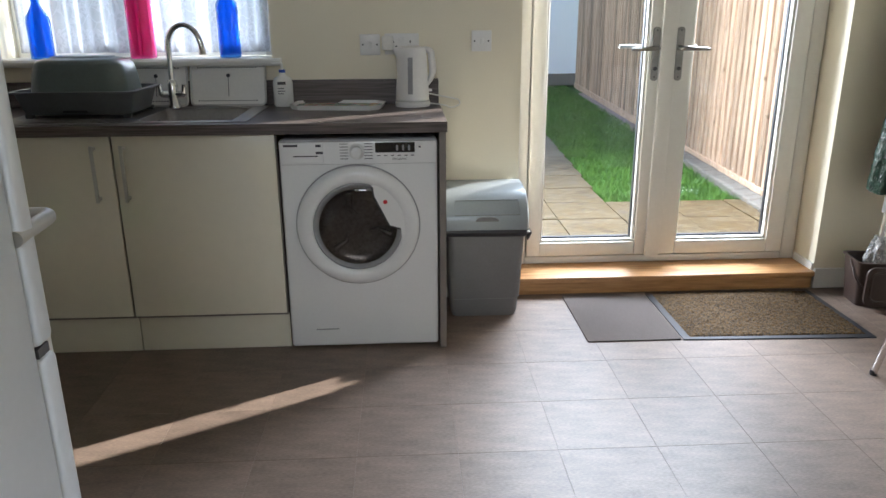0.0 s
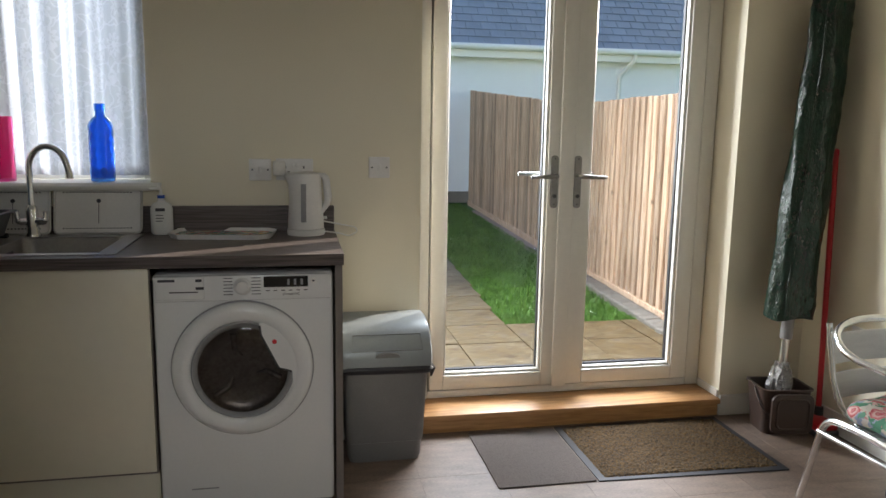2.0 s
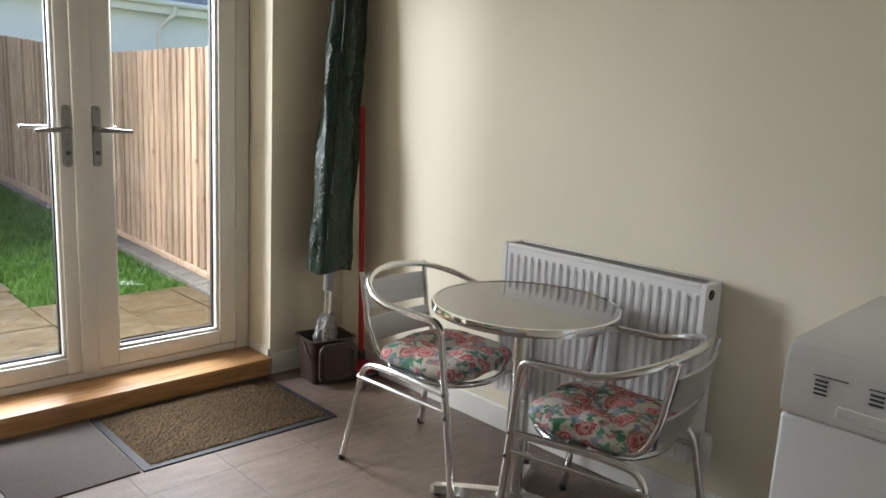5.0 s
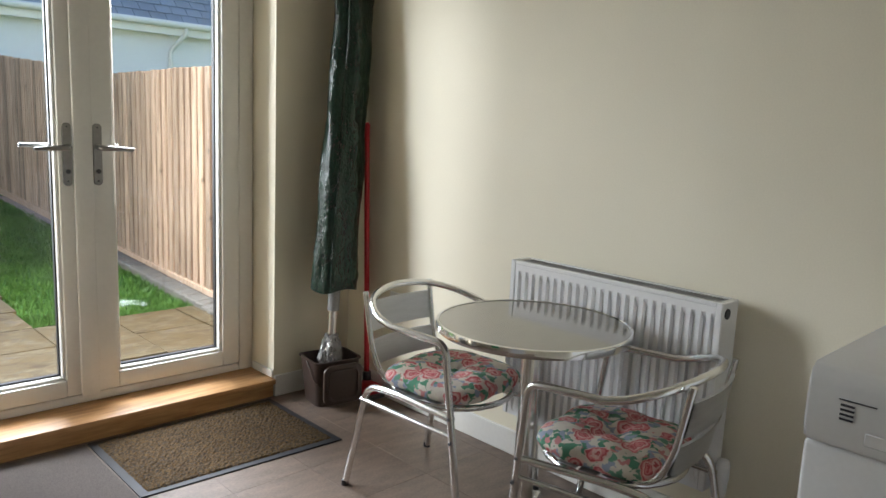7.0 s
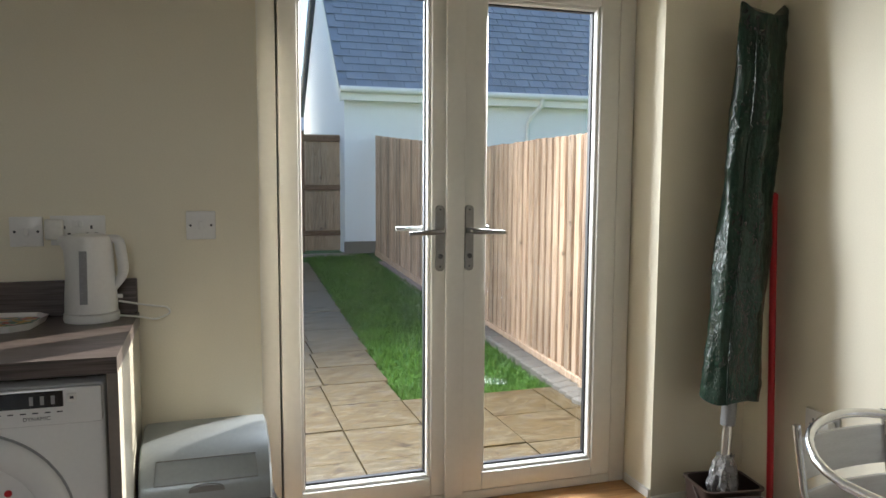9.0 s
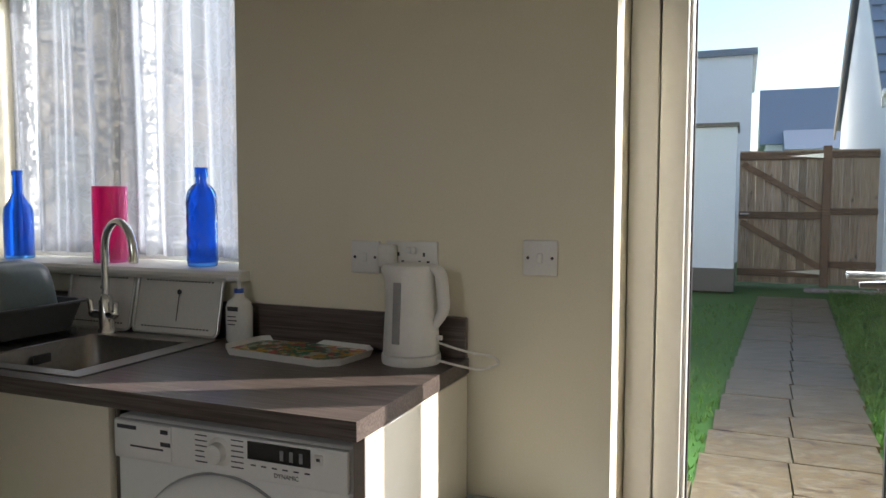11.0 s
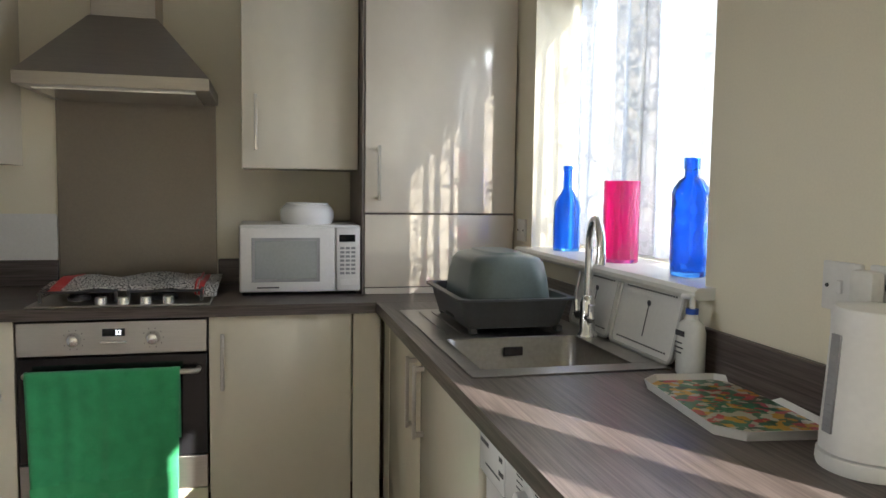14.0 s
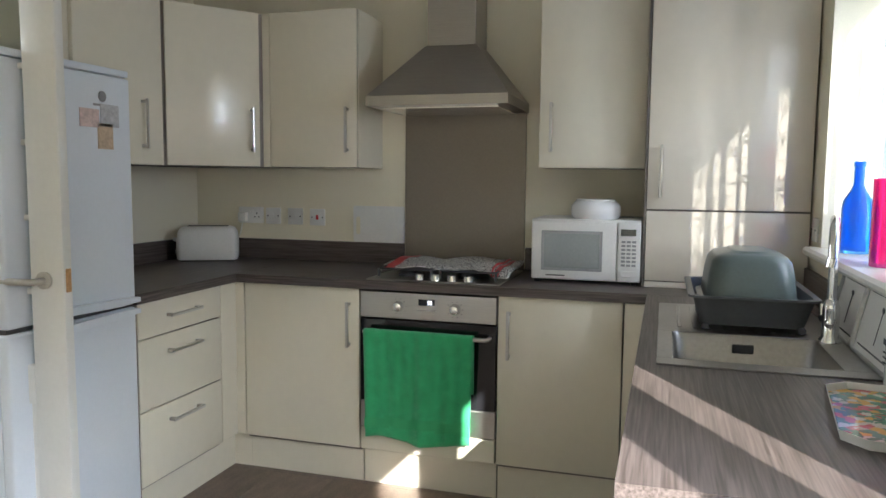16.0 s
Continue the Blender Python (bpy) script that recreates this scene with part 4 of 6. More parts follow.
sink_unit(-1.213, -0.626, -1.172, "cream gloss sink cabinet with tall steel handle")
sink_unit(-1.745, -1.217, -1.277, "cream gloss base cabinet beside the sink")

panel = thing("end_panel", (-0.01, -0.3, 0), "cream end panel closing the counter run", "panel")
box("side", (-0.024, YF + 0.005, 0), (0.0, -0.005, 0.868), CABINET, panel, 0.002)
box("edge", (-0.024, YF, 0), (0.0, YF + 0.0045, 0.868), CARCASS, panel, 0)


def hob_unit(y0, y1, hy, label):
    u = thing("base_cabinet", (XF, (y0 + y1) / 2, 0), label, "cabinet", "base cabinets")
    box("body", (XL + 0.02, y0, 0.15), (XF - 0.022, y1, 0.868), CARCASS, u, 0)
    d = unit_door(u, (XF - 0.02, y0 + 0.002, ZD0), (XF, y1 - 0.002, ZD1))
    bar_handle(d, (XF, hy, 0.625), (XF, hy, 0.80), (0.032, 0, 0))
    box("plinth", (XF - 0.063, y0, 0), (XF - 0.045, y1, 0.15), CABINET, u, 0.001)


hob_unit(-1.173, -0.677, -1.126, "cream gloss base cabinet next to the oven")
hob_unit(-2.34, -1.780, -1.828, "cream gloss base cabinet by the drawers")
fill = thing("corner_filler", (XF, -0.62, 0), "cream gloss corner filler strips between cabinets", "panel")
for lo, hi in [((XF - 0.02, -0.673, ZD0), (XF, -0.572, ZD1)), ((XF - 0.02, YF, ZD0), (-1.749, YF + 0.02, ZD1)), ((XF - 0.02, -2.405, ZD0), (XF, -2.344, ZD1)), ((XF, -2.405, ZD0), (-1.735, -2.385, ZD1))]:
    box("strip", lo, hi, CABINET, fill, 0.002)
for lo, hi in [((XF - 0.063, -0.677, 0), (XF - 0.045, -0.507, 0.15)), ((XF - 0.063, YF + 0.045, 0), (-1.745, YF + 0.063, 0.15)), ((XF - 0.063, -2.44, 0), (XF - 0.045, -2.34, 0.15))]:
    box("plinth", lo, hi, CABINET, fill, 0)

# drawers on the south run
YD = -2.385
du = thing("drawer_unit", (-1.48, YD, 0), "cream gloss three-drawer unit with steel handles", "cabinet")
box("body", (-1.733, YS + 0.02, 0.15), (-1.20, YD - 0.022, 0.868), CARCASS, du, 0)
for z0, z1 in ((0.733, 0.868), (0.455, 0.728), (0.165, 0.450)):
    d = unit_door(du, (-1.731, YD - 0.02, z0), (-1.203, YD, z1), CABINET, "drawer")
    zh = z1 - 0.065
    bar_handle(d, (-1.555, YD, zh), (-1.375, YD, zh), (0, 0.032, 0))
box("plinth", (-1.918, YD - 0.063, 0), (-1.18, YD - 0.045, 0.15), CABINET, du, 0.001)
box("side", (-1.198, YS + 0.01, 0), (-1.182, YD, 0.868), CARCASS, du, 0.001)

# worktops with upstands; cut-out for sink
ZW0, ZW1 = 0.872, 0.91
SX0, SX1, SY0, SY1 = -1.62, -0.735, -0.535, -0.075
wt = thing("worktop", (-1.2, -0.3, ZW0), "dark brown wood-grain laminate worktop", "worktop")
boxes("top", [((-1.83, -0.592, ZW0), (0.003, SY0, ZW1)), ((-1.83, SY1, ZW0), (0.003, -0.003, ZW1)), ((SX1, SY0, ZW0), (0.003, SY1, ZW1)), ((-1.83, SY0, ZW0), (SX0, SY1, ZW1))], WORKTOP_X, wt, 0)
boxes("top_return", [((XL + 0.003, -2.365, ZW0), (-1.832, -0.003, ZW1))], WORKTOP_Y, wt, 0)
boxes("top_south", [((XL + 0.003, YS + 0.003, ZW0), (-1.18, -2.367, ZW1))], WORKTOP_X, wt, 0)
for lo, hi in [((-2.03, -0.021, ZW1), (0.0, -0.003, 1.015)), ((XL + 0.022, YS + 0.003, ZW1), (-1.19, YS + 0.021, 1.015))]:
    box("upstand", lo, hi, WORKTOP_X, wt, 0.003)
for lo, hi in [((XL + 0.003, YS + 0.003, ZW1), (XL + 0.021, -1.788, 1.015)), ((XL + 0.003, -1.172, ZW1), (XL + 0.021, -0.615, 1.015))]:
    box("upstand_return", lo, hi, WORKTOP_Y, wt, 0.003)

# wall units
ZU0, ZU1 = 1.39, 2.11
XU = -2.135


def west_wall_unit(y0, y1, hy, label):
    u = thing("wall_cabinet", (XU, (y0 + y1) / 2, ZU0), label, "cabinet", "wall cabinets")
    box("body", (XL + 0.002, y0, ZU0), (XU - 0.022, y1, ZU1), CABINET, u, 0.001)
    # solid dark strip painted in for the shade between door and body
    box("gap", (XU - 0.0215, y0 + 0.004, ZU0 + 0.003), (XU - 0.0185, y1 - 0.004, ZU1 - 0.003), SHADOWGAP, u, 0)
    d = unit_door(u, (XU - 0.018, y0 + 0.002, ZU0 + 0.002), (XU, y1 - 0.002, ZU1))
    bar_handle(d, (XU, hy, 1.47), (XU, hy, 1.655), (0.032, 0, 0))


west_wall_unit(-1.066, -0.622, -1.013, "cream gloss wall cabinet above the microwave")
west_wall_unit(-2.36, -1.910, -1.958, "cream gloss wall cabinet beside the hood")
YU = -2.672
su = thing("wall_cabinet", (-1.76, YU, ZU0), "cream gloss wall cabinets above fridge", "cabinet", "wall cabinets")
box("body", (-2.2, YS + 0.002, ZU0), (-1.20, YU - 0.022, ZU1), CABINET, su, 0.001)
d = unit_door(su, (-1.742, YU - 0.02, ZU0 + 0.002), (-1.245, YU, ZU1))
bar_handle(d, (-1.62, YU, 1.47), (-1.62, YU, 1.655), (0, 0.032, 0))
# diagonal corner unit
cu = thing("corner_wall_cabinet", (-2.1, -2.6, ZU0), "cream gloss corner wall cabinet with angled door", "cabinet", "wall cabinets")
A, B = Vector((-1.775, -2.674, 0)), Vector((-2.118, -2.40, 0))
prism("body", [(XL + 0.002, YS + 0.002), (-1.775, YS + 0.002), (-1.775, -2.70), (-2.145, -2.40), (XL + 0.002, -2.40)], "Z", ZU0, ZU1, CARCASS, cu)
dirv = (B - A).normalized()
nrm = Vector((-dirv.y, dirv.x, 0))
if nrm.x < 0:
    nrm = -nrm
L = (B - A).length
rot = Matrix((dirv, nrm, Vector((0, 0, 1)))).transposed().to_4x4()
mm = Matrix.Translation(A) @ rot
cd = box("door", (0.004, -0.018, ZU0 + 0.002), (L - 0.004, 0.0, ZU1), CABINET, cu, 0.0025, 2, mm)
p = A + dirv * (L - 0.045)
bar_handle(cd, (p.x, p.y, 1.47), (p.x, p.y, 1.655), nrm * 0.032)
box("filler", (XU - 0.02, -2.40, ZU0), (XU - 0.004, -2.362, ZU1), CABINET, cu, 0.001)

# tall unit standing on worktop
tall = thing("tall_cabinet", (-2.03, -0.3, ZW1), "pale high-gloss tall cabinet on the worktop", "cabinet")
XT = -2.035
box("body", (XL + 0.002, -0.612, ZW1), (XT - 0.022, -0.004, 2.30), CARCASS, tall, 0)
du1 = unit_door(tall, (XT - 0.02, -0.608, 1.226), (XT, -0.008, 2.30), TALLGLOSS)
bar_handle(du1, (XT, -0.558, 1.285), (XT, -0.558, 1.47), (0.032, 0, 0))
unit_door(tall, (XT - 0.02, -0.608, 0.938), (XT, -0.008, 1.219), TALLGLOSS)
box("kick", (XT - 0.02, -0.608, ZW1 + 0.001), (XT - 0.001, -0.008, 0.934), TALLGLOSS, tall, 0.001)
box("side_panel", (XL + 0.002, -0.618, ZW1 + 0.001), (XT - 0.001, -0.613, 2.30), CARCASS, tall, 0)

# oven
oven = thing("oven", (XF, -1.475, 0.2), "built-in stainless steel oven with black glass door", "oven")
OY0, OY1 = -1.774, -1.178
box("body", (XL + 0.03, OY0 + 0.01, 0.2), (XF - 0.03, OY1 - 0.01, 0.85), DARKGREY, oven, 0)
box("control_panel", (XF - 0.03, OY0, 0.75), (XF + 0.004, OY1, 0.862), STEEL, oven, 0.002)
box("door", (XF - 0.03, OY0, 0.385), (XF + 0.002, OY1, 0.743), BLACK_GLASS, oven, 0.002)
box("lower_trim", (XF - 0.03, OY0, 0.268), (XF + 0.002, OY1, 0.382), STEEL, oven, 0.002)
box("filler", (XF - 0.03, OY0, 0.165), (XF, OY1, 0.262), CABINET, oven, 0.002)
box("plinth", (XF - 0.063, OY0, 0), (XF - 0.045, OY1, 0.15), CABINET, oven, 0)
for ky in (-1.600, -1.352):
    lathe("knob", [(0.024, 0.0), (0.022, 0.006), (0.020, 0.008), (0.018, 0.026), (0.015, 0.028)], (XF + 0.004, ky, 0.803), ALU, oven, 24, "X")
    bm = bmesh.new()
    for i in range(9):
        a = radians(-60 + i * 37)
        add_box(bm, (XF + 0.0042, ky + 0.033 * math.sin(a) - 0.0015, 0.803 + 0.033 * math.cos(a) - 0.0015), (XF + 0.0046, ky + 0.033 * math.sin(a) + 0.0015, 0.803 + 0.033 * math.cos(a) + 0.0015))
    put("dial_mark", bm, INK, oven)
box("display", (XF + 0.004, -1.511, 0.812), (XF + 0.0055, -1.440, 0.838), BLACK_GLASS, oven, 0)
DIGIT = bpy.data.materials.new("lit_digits")
DIGIT.use_nodes = True
DIGIT.node_tree.nodes["Principled BSDF"].inputs["Emission Color"].default_value = (0.9, 0.95, 1, 1)
DIGIT.node_tree.nodes["Principled BSDF"].inputs["Emission Strength"].default_value = 1.2
words("digits", "32", (XF + 0.006, -1.472, 0.818), 0.021, DIGIT, oven, (90, 0, 90))
box("buttons", (XF + 0.004, -1.518, 0.788), (XF + 0.007, -1.434, 0.796), ALU, oven, 0.001)
tube("handle", rounded([(XF, -1.745, 0.692), (XF + 0.045, -1.745, 0.692), (XF + 0.045, -1.205, 0.692), (XF, -1.205, 0.692)], 0.02), 0.009, STEEL, oven, 12)


def hung_cloth(y0, y1, ztop, zbot, xbar):
    """Terry towel folded over the oven handle."""
    bm = bmesh.new()
    nx, prof = 44, []
    for k in range(10):
        prof.append((-0.016, 0.46 + (ztop - 0.012 - 0.46) * k / 9))
    for k in range(7):
        a = math.pi - math.pi * k / 6
        prof.append((0.016 * math.cos(a), ztop - 0.014 + 0.016 * math.sin(a)))
    for k in range(1, 33):
        prof.append((0.017, ztop - 0.014 + (zbot - ztop + 0.014) * k / 32))
    grid = []
    for (px, pz) in prof:
        rowv = []
        drop = max(0.0, (ztop - pz) / (ztop - zbot)) if px > 0 else 0
        for i in range(nx + 1):
            u = i / nx
            yy = y0 + (y1 - y0) * u
            yy += drop * (0.018 * (1 - u) * 1.0 - 0.010 * u)
            wav = drop * (0.012 * math.sin(u * 11 + 0.7 + drop) + 0.007 * math.sin(u * 23 + 2 * drop)) + 0.002 * math.sin(u * 50)
            zz = pz + (0.012 * math.sin(u * 6.5 + 1) * drop if px > 0 else 0)
            rowv.append(bm.verts.new((xbar + px + max(wav, -0.006), yy, zz)))
        grid.append(rowv)
    for a, b in zip(grid, grid[1:]):
        for i in range(nx):
            bm.faces.new((a[i], a[i + 1], b[i + 1], b[i]))
    return bm


tw = thing("towel", (-1.80, -1.5, 0.23), "bright green terry towel hung over oven handle", "towel")
ob = put("cloth", hung_cloth(-1.738, -1.262, 0.708, 0.240, XF + 0.045), TOWEL_GREEN, tw, True)
sm = ob.modifiers.new("thick", "SOLIDIFY")
sm.thickness = 0.005
bm = hung_cloth(-1.7375, -1.2625, 0.708, 0.240, XF + 0.0525)
dele = [f for f in bm.faces if not (0.296 < f.calc_center_median().z < 0.340 and f.calc_center_median().x > XF + 0.055)]
bmesh.ops.delete(bm, geom=dele, context="FACES")
put("woven_band", bm, TOWEL_BAND, tw, True)

# hob with towel on it
hob = thing("gas_hob", (-2.1, -1.46, ZW1), "stainless steel gas hob with black pan supports", "hob")
box("plate", (-2.36, -1.745, ZW1 + 0.0005), (-1.845, -1.165, ZW1 + 0.007), STEEL, hob, 0.003)
HZ = ZW1 + 0.007
for bx, by, r in ((-2.22, -1.61, 0.05), (-1.99, -1.61, 0.038), (-2.22, -1.33, 0.038), (-1.99, -1.33, 0.045)):
    lathe("burner", [(r, 0), (r, 0.012), (r * 0.8, 0.018), (r * 0.75, 0.022)], (bx, by, HZ), DARKGREY, hob, 24)
for i in range(4):
    lathe("knob", [(0.021, 0), (0.019, 0.022), (0.016, 0.024)], (-1.885, -1.52 + 0.072 * i, HZ), ALU, hob, 20)
bm = bmesh.new()
for y0, y1 in ((-1.72, -1.48), (-1.44, -1.20)):
    add_tube(bm, rounded([(-2.33, y0, HZ + 0.035), (-2.33, y1, HZ + 0.035), (-1.93, y1, HZ + 0.035), (-1.93, y0, HZ + 0.035), (-2.33, y0 + 0.001, HZ + 0.035)], 0.02), 0.005, 6)
    for x in (-2.22, -1.99):
        add_box(bm, (x - 0.004, y0, HZ + 0.03), (x + 0.004, y1, HZ + 0.04))
    for y in (y0 + 0.12,):
        add_box(bm, (-2.33, y - 0.004, HZ + 0.03), (-1.93, y + 0.004, HZ + 0.04))
    for x in (-2.33, -1.93):
        for y in (y0, y1):
            add_box(bm, (x - 0.005, y - 0.005, HZ), (x + 0.005, y + 0.005, HZ + 0.035))
put("pan_support", bm, DARKGREY, hob, True)
tt = thing("tea_towel", (-2.1, -1.46, HZ + 0.04), "black and white checked tea towel with red bands lying over hob", "tea towel")


def flat_cloth(y0, y1, lift):
    bm = bmesh.new()
    grid = []
    for i in range(31):
        r0 = []
        for j in range(17):
            u, v = i / 30, j / 16
            y = y0 + (y1 - y0) * u
            x = -2.34 + 0.40 * v + 0.015 * math.sin(y * 15)
            z = HZ + 0.050 + lift + 0.007 * math.sin(y * 26 + v * 4) + 0.005 * math.sin(v * 9 + y * 9)
            if v > 0.9:
                z -= 0.010
            if y < -1.70 or y > -1.22:
                z -= 0.012
            r0.append(bm.verts.new((x, y, z)))
        grid.append(r0)
    for a, b in zip(grid, grid[1:]):
        for j in range(16):
            bm.faces.new((a[j], a[j + 1], b[j + 1], b[j]))
    return bm


for nm, a, b, lf, mt in (("cloth", -1.735, -1.150, 0, CHECK), ("red_band", -1.70, -1.665, 0.003, RED), ("red_band", -1.225, -1.195, 0.003, RED)):
    o = put(nm, flat_cloth(a, b, lf), mt, tt, True)
    o.modifiers.new("thick", "SOLIDIFY").thickness = 0.004

# splashback, hood
tagged(box("splashback", (XL + 0.001, -1.786, ZW1 + 0.001), (XL + 0.008, -1.178, 1.668), SPLASH, None, 0.001), "grey-brown metal splashback behind the hob", "splashback")
hood = thing("cooker_hood", (-2.2, -1.48, 1.66), "stainless steel pyramid chimney cooker hood", "cooker hood")
HX, HYA, HYB = -1.965, -1.797, -1.168
bm = bmesh.new()
add_loft(bm, [[(XL + 0.01, HYA, 1.652), (HX, HYA, 1.652), (HX, HYB, 1.652), (XL + 0.01, HYB, 1.652)], [(XL + 0.01, HYA, 1.694), (HX, HYA, 1.694), (HX, HYB, 1.694), (XL + 0.01, HYB, 1.694)],
              [(XL + 0.01, -1.612, 1.945), (-2.235, -1.612, 1.945), (-2.235, -1.372, 1.945), (XL + 0.01, -1.372, 1.945)]])
put("canopy", bm, HOODSTEEL, hood)
box("filter", (XL + 0.05, HYA + 0.05, 1.642), (HX - 0.04, HYB - 0.05, 1.651), ALU, hood, 0)
box("chimney", (XL + 0.01, -1.606, 1.945), (-2.24, -1.378, H), HOODSTEEL, hood, 0.002)

# microwave with bowl
mw = thing("microwave", (-2.2, -0.845, ZW1), "white microwave oven standing on the worktop", "microwave")
MY0, MY1, MX = -1.075, -0.622, -2.05
box("body", (-2.40, MY0, ZW1 + 0.012), (MX, MY1, 1.178), WHITE_PLASTIC, mw, 0.008, 2)
box("door", (MX, MY0 + 0.004, ZW1 + 0.016), (MX + 0.014, -0.722, 1.170), WHITE_PLASTIC, mw, 0.006, 2)
box("window", (MX + 0.0135, -1.018, 0.975), (MX + 0.0155, -0.790, 1.118), mat("smoked_window", (0.26, 0.28, 0.28), 0.15, var=0.04, coat=0.4), mw, 0.001)
box("window_rim", (MX + 0.012, -1.030, 0.963), (MX + 0.0148, -0.778, 1.130), MIDGREY, mw, 0.001)
box("control_panel", (MX, -0.716, ZW1 + 0.016), (MX + 0.014, MY1 + -0.003, 1.170), WHITE_PLASTIC, mw, 0.005, 2)
box("display", (MX + 0.0135, -0.705, 1.115), (MX + 0.0155, -0.645, 1.142), BLACK_GLASS, mw, 0)
bm = bmesh.new()
for r0 in range(7):
    for c in range(3):
        add_box(bm, (MX + 0.014, -0.702 + c * 0.021, 0.990 + r0 * 0.016), (MX + 0.0155, -0.686 + c * 0.021, 0.999 + r0 * 0.016), 0.0005)
put("buttons", bm, MIDGREY, mw)
box("open_button", (MX + 0.0135, -0.704, 0.945), (MX + 0.017, -0.635, 0.972), WHITE_PLASTIC, mw, 0.002)
box("label_bar", (MX + 0.014, -1.01, 0.940), (MX + 0.0148, -0.93, 0.945), INK, mw, 0)
for fx_, fy_ in ((-2.37, -1.05), (-2.08, -1.05), (-2.37, -0.65), (-2.08, -0.65)):
    lathe("foot", [(0.015, 0), (0.015, 0.013)], (fx_, fy_, ZW1), DARKGREY, mw, 12)
bowl = thing("bowl", (-2.16, -0.82, 1.178), "white casserole bowl turned over on microwave", "bowl")
lathe("body", [(0.094, 0.0), (0.101, 0.012), (0.105, 0.035), (0.102, 0.055), (0.088, 0.072), (0.083, 0.074), (0.083, 0.080), (0.078, 0.082), (0.074, 0.076), (0.0, 0.076)], (-2.16, -0.82, 1.178), WHITE_ENAMEL, bowl, 40)

# toaster
ts = thing("toaster", (-2.26, -2.80, ZW1), "pale grey plastic two-slot toaster", "toaster", local=True)
ts.rotation_euler = (0, 0, radians(-62))
rings = []
for z, g in ((0.008, 0.0), (0.02, 0.006), (0.10, 0.006), (0.15, 0.0), (0.17, -0.012), (0.178, -0.03)):
    rings.append([(px, py, z) for px, py in round_rect(-0.145 - g, -0.075 - g, 0.145 + g, 0.075 + g, 0.03)])
loft("body", rings, WHITE_PLASTIC, ts)
boxes("slot", [((-0.10, -0.035, 0.1765), (0.10, -0.012, 0.180)), ((-0.10, 0.012, 0.1765), (0.10, 0.035, 0.180))], DARKGREY, ts, 0)
box("lever", (0.150, -0.012, 0.10), (0.172, 0.012, 0.118), WHITE_PLASTIC, ts, 0.003)
lathe("dial", [(0.014, 0.150), (0.012, 0.165)], (0, 0.0, 0.045), MIDGREY, ts, 16, "X")
box("base", (-0.13, -0.06, 0), (0.13, 0.06, 0.009), DARKGREY, ts, 0.002)


# wall plates


def wall_plate(name, label, at, w, h, facing, rockers=1, sockets=0, rocker_mat=None):
    """A moulded plate; facing 'S' stands on the north wall, 'E' on the west wall, 'W' on the east wall."""
    rz = {"S": 0, "E": 90, "W": -90}[facing]
    e = thing(name, at, label, "socket" if sockets else "switch", "wall plates", local=True)
    e.rotation_euler = (0, 0, radians(rz))
    box("plate", (-w / 2, -0.010, -h / 2), (w / 2, 0, h / 2), WHITE_PLASTIC, e, 0.003, 2)
    n0 = max(rockers, 1)
    for i in range(rockers):
        cx = (i - (n0 - 1) / 2) * 0.016 if sockets else (i - (n0 - 1) / 2) * 0.02
        box("rocker", (cx - 0.007, -0.014, -0.012 + (0.022 if sockets else 0)), (cx + 0.007, -0.0095, 0.012 + (0.016 if sockets else 0)), rocker_mat or WHITE_PLASTIC, e, 0.002)
    if not sockets:
        for cx in (-w / 2 + 0.013, w / 2 - 0.013):
            lathe("screw", [(0.004, -0.010), (0.003, -0.0125)], (cx, 0, 0), DARKGREY, e, 10, "Y")
    for i in range(sockets):
        cx = (i - (sockets - 1) / 2) * 0.072
        boxes("pin_holes", [((cx - 0.003, -0.0105, 0.004), (cx + 0.003, -0.0098, 0.014)), ((cx - 0.016, -0.0105, -0.012), (cx - 0.008, -0.0098, -0.007)), ((cx + 0.008, -0.0105, -0.012), (cx + 0.016, -0.0098, -0.007))], DARKGREY, e, 0)
    return e


wall_plate("switch", "white fused switch plate above the worktop", (-0.290, 0, 1.158), 0.086, 0.086, "S")
wall_plate("double_socket", "white double socket behind the kettle", (-0.155, 0, 1.160), 0.146, 0.086, "S", 2, 2)
wall_plate("switch", "white fused switch plate near garden doors", (0.186, 0, 1.170), 0.086, 0.086, "S")
wall_plate("switch", "white switch plate beside the window", (-1.945, 0, 1.165), 0.086, 0.086, "S")
wall_plate("double_socket", "white double socket with toaster plug", (XL, -2.663, 1.140), 0.146, 0.086, "E", 2, 2)
wall_plate("switch", "white fused switch plate over worktop", (XL, -2.53, 1.138), 0.086, 0.086, "E")
wall_plate("switch", "white fused switch plate over worktop", (XL, -2.40, 1.138), 0.086, 0.086, "E")
wall_plate("cooker_switch", "white cooker switch with red rocker", (XL, -2.272, 1.136), 0.086, 0.086, "E", 1, 0, RED)
wall_plate("double_socket", "white double socket low on the wall", (XR, -0.40, 0.47), 0.146, 0.086, "W", 2, 2)
plug = thing("plug", (-0.215, -0.03, 1.165), "white plug in double socket", "plug")
box("body", (-0.240, -0.040, 1.135), (-0.190, -0.012, 1.195), CABLE, plug, 0.008, 2)
plug2 = thing("plug", (XL + 0.03, -2.70, 1.13), "white toaster plug with cable", "plug")
box("body", (XL + 0.012, -2.725, 1.105), (XL + 0.045, -2.675, 1.155), CABLE, plug2, 0.008, 2)
tube("cable", rounded([(XL + 0.03, -2.70, 1.105), (XL + 0.06, -2.70, 1.03), (-2.36, -2.72, 0.99), (-2.30, -2.75, 0.93)], 0.05), 0.0035, CABLE, plug2, 8)
